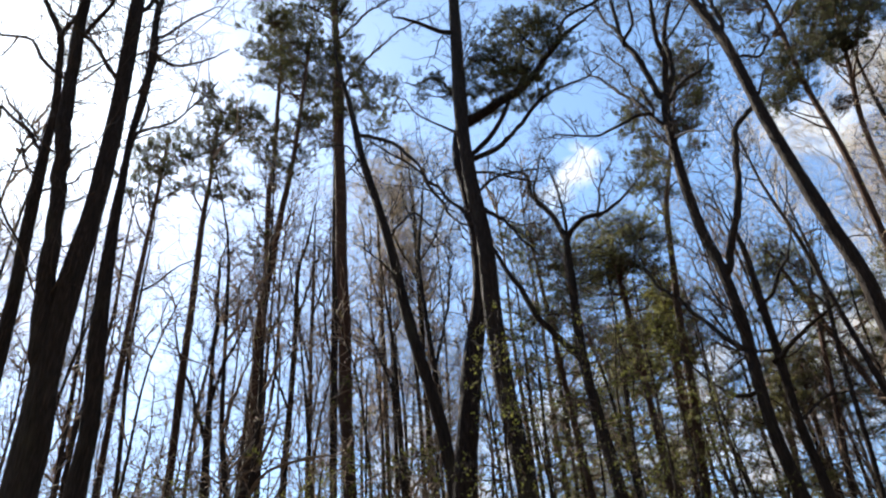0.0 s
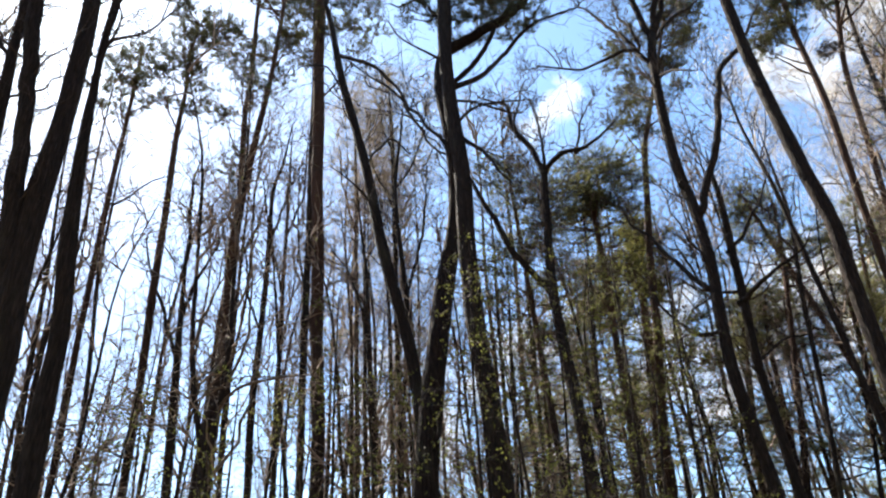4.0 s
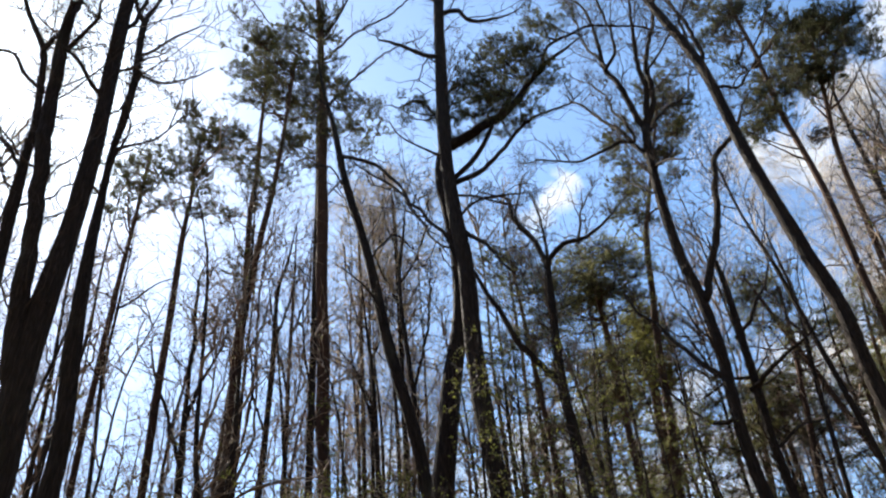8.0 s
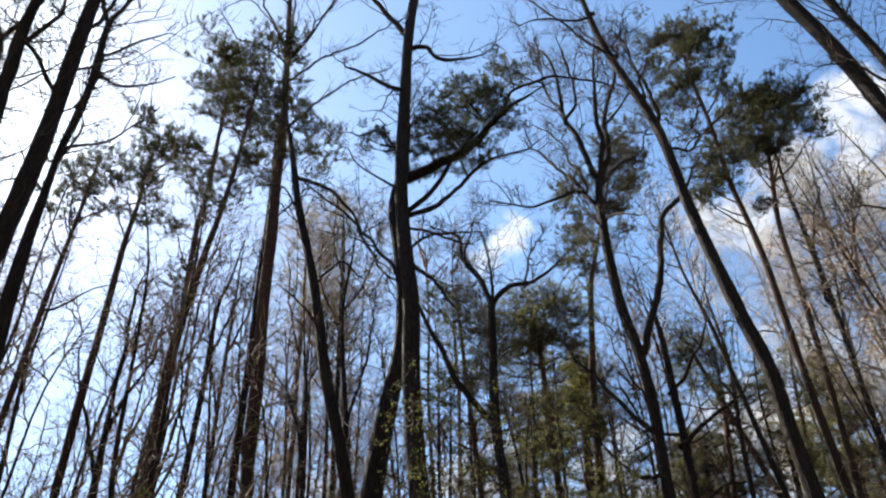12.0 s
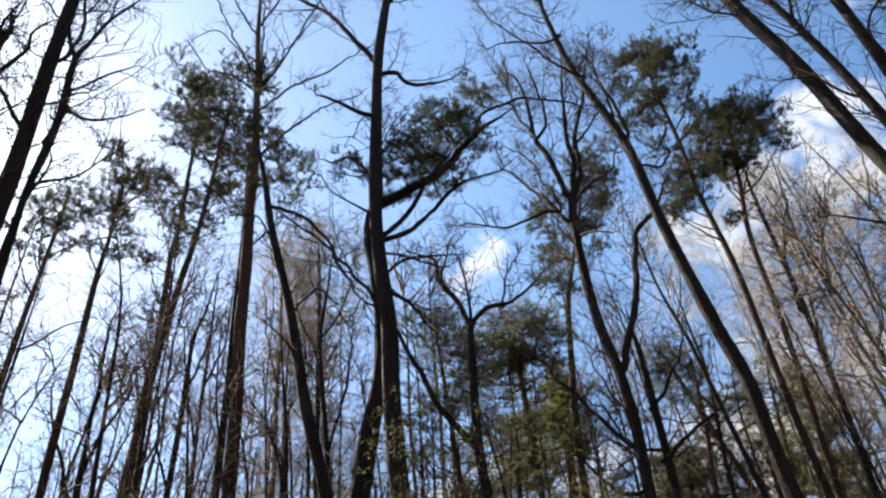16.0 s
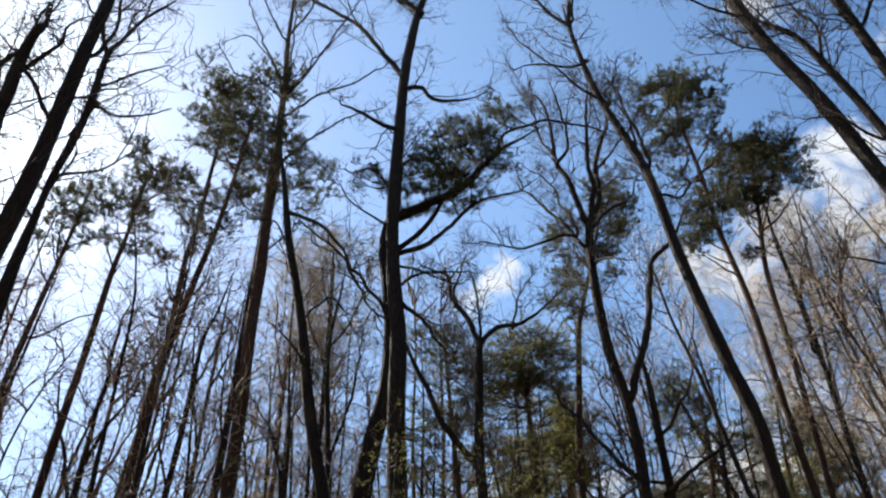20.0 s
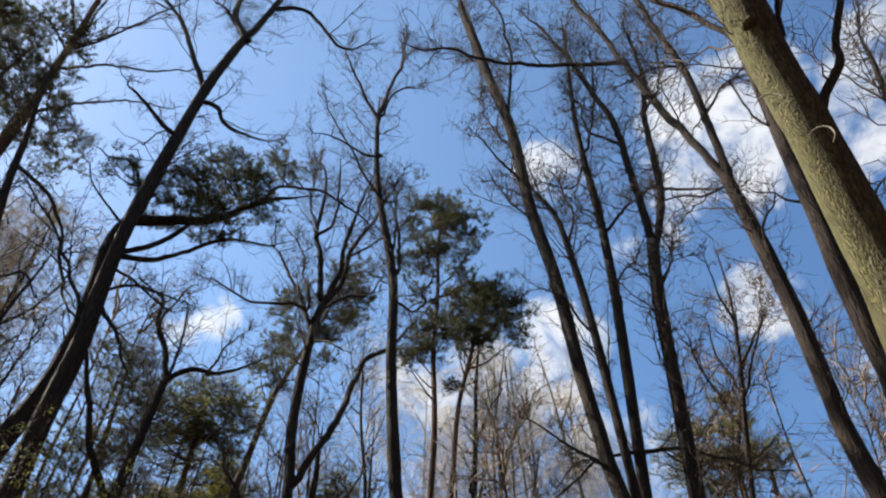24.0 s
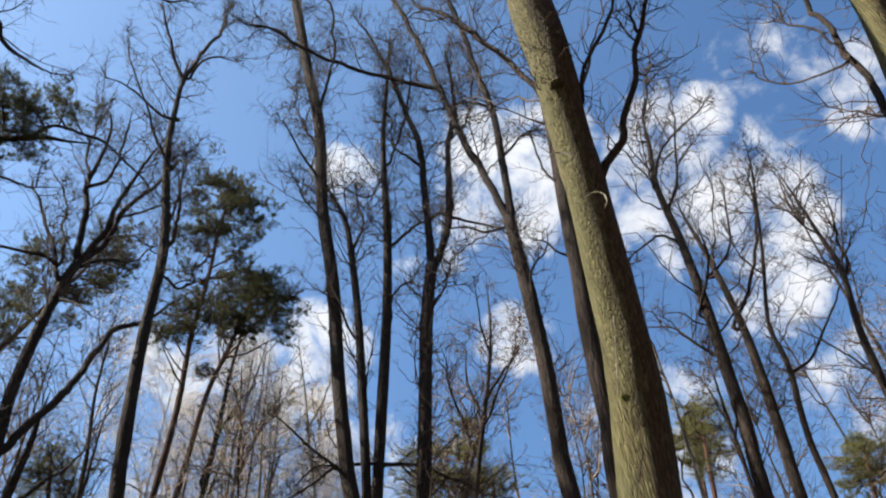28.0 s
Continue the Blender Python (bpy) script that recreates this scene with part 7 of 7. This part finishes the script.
needles(tree, (14.64, 9.90, 11.16), 0.30)
needles(tree, (14.22, 10.62, 10.88), 0.28)
needles(tree, (14.04, 9.96, 10.34), 0.29)
needles(tree, (15.54, 10.42, 11.09), 0.29)
needles(tree, (14.61, 11.05, 10.35), 0.31)
needles(tree, (15.15, 10.89, 10.25), 0.31)
finish(tree, 1.0)
tree = layered_pine("middle-sized pine with layered olive-green boughs", PINE, [(11.08, 21.31, -0.15, 0.112), (11.11, 21.30, 0.35, 0.095), (11.41, 21.12, 3.98, 0.089), (11.94, 20.82, 7.97, 0.083), (12.30, 20.61, 10.45, 0.072), (12.53, 20.47, 12.57, 0.059), (12.77, 20.32, 14.18, 0.035)], 443)
needles(tree, (13.45, 21.46, 14.78), 0.33)
needles(tree, (12.10, 20.26, 13.64), 0.35)
needles(tree, (12.21, 19.09, 12.92), 0.33)
needles(tree, (13.76, 21.37, 13.62), 0.36)
needles(tree, (11.32, 20.23, 13.43), 0.27)
needles(tree, (11.75, 19.87, 12.67), 0.30)
finish(tree, 1.0)
tree = deciduous("slender bare tree with fine upswept branches", OAK, [(-4.73, 19.43, -0.15, 0.099), (-4.73, 19.43, 0.35, 0.084), (-4.75, 19.43, 4.21, 0.079), (-4.77, 19.42, 8.41, 0.073), (-4.79, 19.42, 10.95, 0.071), (-4.79, 19.42, 13.50, 0.059), (-4.77, 19.42, 15.77, 0.045), (-4.77, 19.42, 17.36, 0.028), (-4.77, 19.42, 17.86, 0.016), (-4.77, 19.42, 18.36, 0.004)], 64)
limb(tree, [(-4.80, 19.41, 12.00, 0.041), (-4.98, 18.37, 13.29, 0.032), (-4.94, 17.38, 14.37, 0.016)])
limb(tree, [(-4.78, 19.42, 13.89, 0.043), (-4.11, 18.43, 14.78, 0.025), (-3.81, 17.35, 15.61, 0.017)])
finish(tree, 1.6, TWIG_BROWN)
tree = deciduous("slender bare tree with fine upswept branches", OAK, [(-6.33, 20.02, -0.15, 0.092), (-6.33, 20.02, 0.35, 0.079), (-6.32, 20.03, 4.39, 0.074), (-6.31, 20.03, 8.78, 0.068), (-6.31, 20.03, 11.40, 0.065), (-6.27, 20.04, 13.65, 0.052), (-6.24, 20.05, 15.75, 0.036), (-6.21, 20.06, 17.11, 0.028), (-6.20, 20.07, 17.61, 0.016), (-6.19, 20.07, 18.11, 0.004)], 207)
limb(tree, [(-6.30, 20.03, 11.94, 0.041), (-6.52, 19.15, 13.19, 0.025), (-6.45, 18.37, 14.26, 0.017)])
limb(tree, [(-6.25, 20.05, 13.85, 0.044), (-5.78, 20.16, 15.32, 0.027), (-5.69, 20.16, 16.88, 0.019)])
finish(tree, 1.6, TWIG_BROWN)
tree = deciduous("slender bare tree with fine upswept branches", OAK, [(-2.72, 21.83, -0.15, 0.099), (-2.72, 21.83, 0.35, 0.084), (-2.72, 21.83, 4.49, 0.079), (-2.72, 21.83, 8.97, 0.073), (-2.72, 21.83, 11.79, 0.070), (-2.72, 21.83, 14.62, 0.056), (-2.70, 21.83, 17.15, 0.040), (-2.70, 21.83, 17.65, 0.023), (-2.70, 21.83, 18.15, 0.006)], 959)
limb(tree, [(-2.71, 21.83, 12.56, 0.045), (-3.31, 21.70, 14.20, 0.028), (-3.45, 21.63, 15.94, 0.019)])
limb(tree, [(-2.72, 21.83, 14.19, 0.046), (-2.10, 22.59, 16.37, 0.030), (-1.97, 23.29, 18.58, 0.021)])
finish(tree, 1.6, TWIG_BROWN)
# -- end of standing trees --

# ---- young trees in first leaf ----
def sapling(x, y, height, lean, seed, leaves=6):
    rng = np.random.default_rng(seed)
    pts = [(x + lean[0] * f + rng.normal(0, 0.05), y + lean[1] * f + rng.normal(0, 0.05), height * f - 0.05, 0.035 * (1.05 - f) + 0.006) for f in (0, 0.25, 0.5, 0.75, 1)]
    t = stem("sapling", "young tree with thin stem and fresh yellow-green leaves", "sapling", OAK, pts, seed, "saplings under the oaks")
    n = 26
    start, way, _ = offshoots(t.trunk[None, :, :3], n, rng, 1.3, 0.42)
    p1, r1 = zigzag(start, way * [1, 1, 0.25], rng.uniform(0.5, 1.7, n) * (1.25 - start[:, 2] / height), np.full(n, 0.009), rng, 7, 0.3, 0.4, 0.25)
    s, w, _ = offshoots(p1, 5, rng, 1.1, 0.2)
    p2, r2 = zigzag(s, w * [1, 1, 0.5], rng.uniform(0.15, 0.5, len(s)), np.full(len(s), 0.005), rng, 4, 0.35, 0.4, 0.1)
    tagged(part("crown", mesh_of("crown", *merged([tubes(p1, r1, 3), tubes(p2, r2, 3)]), TWIG), t.root), kind="stuff")
    s, _, _ = offshoots(p2, leaves, rng, 0.5, 0.2)
    tagged(part("foliage", mesh_of("foliage", *leaf_sheet(s + rng.normal(0, 0.02, s.shape), rng, 0.045), LEAF, False), t.root), kind="stuff")


def bearing(az, far):
    return far * math.sin(radians(az)), far * math.cos(radians(az))


for k, (az, far, height) in enumerate([(0.5, 9.0, 7.2), (9, 9.5, 7.0), (13, 10.5, 7.6), (-10, 10.5, 7.0), (-17, 10, 5.6), (-21, 11, 5.5), (5, 8.5, 5.6), (-4, 12, 6.4), (17, 11, 6.6), (-26, 9.5, 5.2), (2.5, 10, 7.4), (7, 12, 8.2), (11, 12.5, 8.4), (15, 12, 7.8), (3.5, 13, 8.0), (-13, 13, 6.6), (19, 13, 7.4), (-7, 9, 5.0), (12.5, 13, 9.0)]):
    sapling(*bearing(az, far), height, (random.uniform(-0.4, 0.4), random.uniform(-0.4, 0.4)), 300 + k)


# ---- pines of middle height behind the oaks ----
def forest_pine(az, far, height, lean, seed):
    """A young pine that still carries its boughs in flat whorls, one above the other."""
    rng = np.random.default_rng(seed)
    x, y = bearing(az, far)
    pts = [(x + lean * f * f + rng.normal(0, 0.05), y + rng.normal(0, 0.05), height * f - 0.15, 0.115 * (1 - 0.85 * f)) for f in (0, 0.04, 0.3, 0.55, 0.75, 0.9, 1.0)]
    t = layered_pine("young forest pine with flat whorls of olive-green boughs", PINE, pts, seed)
    t.pads, t.dense = OLIVE_CLUSTERS, 2
    for z in np.arange(0.45 * height, height - 0.4, 1.15):
        f = z / height
        turn = rng.uniform(0, 6.28)
        for k in range(3):
            a = turn + 2.09 * k + rng.normal(0, 0.4)
            reach = (1.02 - f) * 3.6 * rng.uniform(0.35, 1.0) + 0.35
            needles(t, (x + lean * f * f + reach * math.cos(a), y + reach * math.sin(a), z + rng.normal(0, 0.2)), rng.uniform(0.34, 0.52))
    finish(t, 1.0)


for k, (az, far, height, lean) in enumerate([(6.5, 20.5, 11.4, 0.2), (11.0, 22.5, 11.6, -0.3), (15.6, 21.5, 11.0, 0.3), (20.5, 23.5, 12.6, 0.2), (28.5, 22.5, 12.0, 0.2), (24.8, 21.5, 11.2, 0.3), (33.0, 23.0, 11.8, 0.3)]):
    forest_pine(az, far, height, lean, 700 + k)


# ---- the wood behind ----
def far_bare(seed, height, girth, mat, twig_mat, name="bare_tree", label="thin bare forest tree with upswept fine twigs", wander=0.15, lift=0.16, buds=0, thick=5, slim=1.0):
    rng = np.random.default_rng(seed)
    bend = rng.normal(0, 0.5 + 3 * (wander - 0.15), 2)
    pts = [(bend[0] * f * f + rng.normal(0, 0.1), bend[1] * f + rng.normal(0, 0.1), height * f - 0.1, girth * (1 - 0.85 * f)) for f in np.linspace(0, 1, 7)]
    t = stem(name, label, "tree", mat, pts, seed, "trees of the wood behind", 0.6, 7)
    n = 15
    s, w, _ = offshoots(t.trunk[None, :, :3], n, rng, 0.8, 0.3)
    p, r = zigzag(s, w + [0, 0, 0.35], rng.uniform(0.12, 0.28, n) * height * (1.25 - s[:, 2] / height), girth * rng.uniform(0.2, 0.42, n), rng, 9, wander + 0.1, 1.2, 0.9 * lift / 0.16)
    lines = [np.concatenate([a, b[:, None]], 1) for a, b in zip(p, r)]
    pieces = [tubes(p, r, 4)]
    along = [t.trunk[t.trunk[:, 2] > 0.5 * height], *lines]
    got = [offshoots(line[None, :, :3], thick, rng, 1.0, 0.15) for line in along]
    s, w = np.concatenate([g[0] for g in got]), np.concatenate([g[1] for g in got])
    p1, r1 = zigzag(s, w + [0, 0, 0.15], rng.uniform(0.5, 1.7, len(s)), slim * rng.uniform(0.009, 0.016, len(s)), rng, 5, wander + 0.15, 1.0, 0.6 * lift / 0.16)
    pieces.append(tubes(p1, r1, 3))
    s, w, _ = offshoots(p1, 3, rng, 1.0, 0.2)
    p2, r2 = zigzag(s, w, rng.uniform(0.3, 0.95, len(s)), np.full(len(s), slim * 0.0078), rng, 3, wander + 0.2, 0.9, 0.5 * lift / 0.16)
    pieces.append(tubes(p2, r2, 3))
    s, w, _ = offshoots(p2, 1, rng, 1.0, 0.2)
    p3, r3 = zigzag(s, w, rng.uniform(0.15, 0.4, len(s)), np.full(len(s), slim * 0.0055), rng, 2, 0.3, 0.5, 0.3)
    pieces.append(tubes(p3, r3, 3))
    tagged(part("crown", mesh_of("crown", *merged(pieces), twig_mat), t.root), kind="stuff")
    if buds:
        s, _, _ = offshoots(p2, buds, rng, 0.5, 0.2)
        tagged(part("foliage", mesh_of("foliage", *leaf_sheet(s, rng, 0.05), LEAF, False), t.root), kind="stuff")
    return t.root


def weeping_birch(seed, height, girth, mat, twig_mat, label):
    """A slender birch: steep limbs that arch over, and a domed crown of long, hair-thin hanging shoots."""
    rng = np.random.default_rng(seed)
    bend = rng.normal(0, 0.45, 2)
    pts = [(bend[0] * f * f + rng.normal(0, 0.06), bend[1] * f * f + rng.normal(0, 0.06), height * f - 0.1, girth * (1 - 0.9 * f)) for f in np.linspace(0, 1, 7)]
    t = stem("birch_tree", label, "birch tree", mat, pts, seed, "birches of the wood behind", 0.5, 8)
    n = 22
    s, w, _ = offshoots(t.trunk[None, :, :3], n, rng, 0.75, 0.48)
    high = s[:, 2] / height
    p1, r1 = zigzag(s, w + [0, 0, 0.5], height * rng.uniform(0.10, 0.17, n) * (1.5 - high), girth * rng.uniform(0.16, 0.3, n), rng, 9, 0.2, 0.6, -0.5)
    lines = np.concatenate([p1, curve_through([tuple(p) for p in t.trunk[-9:]], 0.2)[None, -9:, :3]])
    s, w, _ = offshoots(lines, 9, rng, 0.9, 0.25)
    p2, r2 = zigzag(s, w + [0, 0, 0.2], rng.uniform(0.5, 1.5, len(s)), rng.uniform(0.006, 0.010, len(s)), rng, 6, 0.25, 0.8, -1.6)
    s, w, _ = offshoots(p2, 6, rng, 0.8, 0.15)
    p3, r3 = zigzag(s, w * 0.7, rng.uniform(0.4, 1.25, len(s)), rng.uniform(0.004, 0.0068, len(s)), rng, 5, 0.2, 0.6, -2.4)
    tagged(part("crown", mesh_of("crown", *merged([tubes(p1, r1, 4), tubes(p2, r2, 3), tubes(p3, r3, 3)]), twig_mat), t.root), kind="stuff")
    s, _, _ = offshoots(p3, 1, rng, 0.5, 0.3)
    tagged(part("foliage", mesh_of("foliage", *leaf_sheet(s, rng, 0.045), DRY, False), t.root), kind="stuff")
    return t.root


def far_pine(seed, height, girth, mat, boughs=5, each=6, wide=0.02):
    rng = np.random.default_rng(seed)
    pts = [(rng.normal(0, 0.12), rng.normal(0, 0.12), height * f - 0.1, girth * (1 - 0.8 * f)) for f in np.linspace(0, 1, 6)]
    t = stem("pine_tree", "forest pine with dark green broken crown", "pine tree", PINE, pts, seed, "pines of the wood behind", 0.6, 7)
    pieces, wood = [], []
    for k in range(34):
        f = rng.uniform(0.45, 1.0) ** 0.8
        a = rng.uniform(0, 6.28)
        reach = ((1.02 - f) * 4.4 + 0.3) * rng.uniform(0.35, 1)
        at = np.array([math.cos(a) * reach, math.sin(a) * reach, height * f])
        wood.append(np.linspace([0, 0, height * f - 0.4 * reach], at, 4))
        for n in range(2):
            v, (tri, _) = needle_cluster(seed * 100 + 2 * k + n, boughs, 4, each, wide)
            pieces.append((v[:3 * len(tri)] * rng.uniform(0.55, 0.95) * [1.2, 1.2, 0.75] + at + rng.normal(0, 0.35, 3) * n, tri))
    wood = np.array(wood)
    part("framework", mesh_of("framework", *tubes(wood, np.tile([0.035, 0.03, 0.02, 0.01], (len(wood), 1)), 4), PINE), t.root)["kind"] = "stuff"
    tagged(part("foliage", mesh_of("foliage", *merged(pieces), mat, False), t.root), kind="stuff")
    return t.root


def spread(sources, sector, far, count, seed):
    rng = np.random.default_rng(seed)
    for k in range(count):
        az, d = rng.uniform(*sector), math.sqrt(rng.uniform(far[0] ** 2, far[1] ** 2))
        x, y = bearing(az, d)
        ob = sources[k % len(sources)]
        size = rng.uniform(0.85, 1.15)
        made = copy_thing(ob, pose(x, y, -0.1, rng.uniform(-2, 2), rng.uniform(-2, 2), rng.uniform(0, 360)))
        made.scale = (size, size, size)


BARE = [far_bare(500 + k, h, g, OAK, TWIG_BROWN) for k, (h, g) in enumerate([(19, 0.12), (16, 0.085), (21, 0.14), (15, 0.075), (18, 0.10), (17, 0.11)])]
GREY = [far_bare(510 + k, h, g, OAK, TWIG) for k, (h, g) in enumerate([(18, 0.10), (15, 0.08), (20, 0.12)])]
BIRCH = [far_bare(520 + k, h, g, PALE, TWIG_PALE, label="slender pale-barked tree with fine light twigs", wander=0.4, lift=0.0, thick=15, slim=0.48) for k, (h, g) in enumerate([(19, 0.07), (16, 0.06), (20.5, 0.075), (17.5, 0.065)])]
WEEPING = [weeping_birch(580 + k, h, g, PALE, TWIG_PALE, "tall slender birch with domed crown of fine hanging pale twigs") for k, (h, g) in enumerate([(22, 0.085), (20, 0.075), (23, 0.09)])]
RUSTY = [weeping_birch(590 + k, 22, 0.085, OAK, TWIG_RUST, "tall birch with domed crown of fine hanging rust-brown twigs") for k in range(2)]
UNDER = [far_bare(560 + k, h, g, OAK, TWIG_BROWN, label="crooked young bare tree with opening buds", wander=0.3, lift=0.1, buds=b) for k, (h, g, b) in enumerate([(11.5, 0.075, 1), (13, 0.09, 1), (10, 0.065, 2), (12.5, 0.08, 1)])]
PINES = [far_pine(540 + k, h, g, OLIVE) for k, (h, g) in enumerate([(15, 0.12), (13, 0.10), (17, 0.13)])]
# coarse pines for behind the viewer: unseen, added to block sky light
SHADE = [far_pine(545 + k, h, g, NEEDLE, 3, 3, 0.12) for k, (h, g) in enumerate([(15, 0.12), (17, 0.13)])]
for k, ob in enumerate(SHADE + BARE + GREY + BIRCH + PINES + UNDER + WEEPING + RUSTY):
    ob.location = (*bearing(140 + 7 * k, 16 + (k * 7) % 9), -0.1)


def stand(sources, places):
    """Trees set out one by one: azimuth, distance and height."""
    for k, (az, far, height) in enumerate(places):
        ob = sources[k % len(sources)]
        made = copy_thing(ob, pose(*bearing(az, far), -0.1, 0, 0, 77 * k))
        made.scale = (height / 22,) * 3


stand(WEEPING, [(38.8, 26, 24.0), (43.5, 27, 23.6), (36.0, 25, 22.0), (25.8, 25, 23.4), (46.7, 27, 23.2), (41.2, 25, 20.0), (34.0, 30, 22.5), (45.0, 24, 19.0)])
stand(RUSTY, [(-7.5, 23, 23.6), (-3.2, 24, 23.8), (-5.4, 26, 22.6)])

spread(BARE, (-50, 2), (19, 30), 44, 61)
spread(BARE, (2, 22), (21, 30), 12, 77)
spread(BARE, (-55, 22), (30, 52), 58, 62)
spread(BIRCH, (22, 42), (32, 46), 6, 85)
spread(BIRCH, (22, 60), (25, 38), 9, 63)
spread(UNDER, (-44, -12), (12, 18), 8, 73)
spread(UNDER, (-12, 4), (14, 19), 5, 76)
spread(UNDER, (6, 40), (17, 23), 6, 74)
spread(UNDER, (40, 105), (13, 20), 10, 75)
spread(GREY, (38, 115), (21, 36), 34, 64)
spread(BARE, (55, 112), (26, 36), 8, 65)
spread(BARE, (38, 56), (27, 35), 4, 86)
spread(BARE, (4, 26), (23, 33), 9, 81)
spread(BIRCH, (24, 44), (24, 32), 2, 84)
spread(BIRCH, (33, 52), (28, 38), 4, 87)
spread(UNDER, (2, 44), (15, 24), 6, 82)
spread(PINES, (8, 22), (26, 31), 1, 83)
spread(PINES, (4, 24), (30, 42), 4, 66)
spread(PINES, (24, 42), (30, 38), 2, 67)
spread(PINES, (30, 46), (24, 30), 2, 88)
spread(UNDER, (29, 50), (17, 24), 5, 89)
spread(BARE, (30, 48), (24, 33), 3, 90)
spread(PINES, (40, 110), (30, 40), 5, 68)
# unseen trees at the viewer's back, added to dim the light from there
spread(SHADE, (132, 220), (8, 13), 12, 71)
spread(SHADE, (122, 230), (13, 20), 16, 72)
spread(BARE[:2] + SHADE, (118, 302), (9, 20), 30, 69)
spread(SHADE + BARE[2:4], (118, 302), (20, 36), 30, 70)
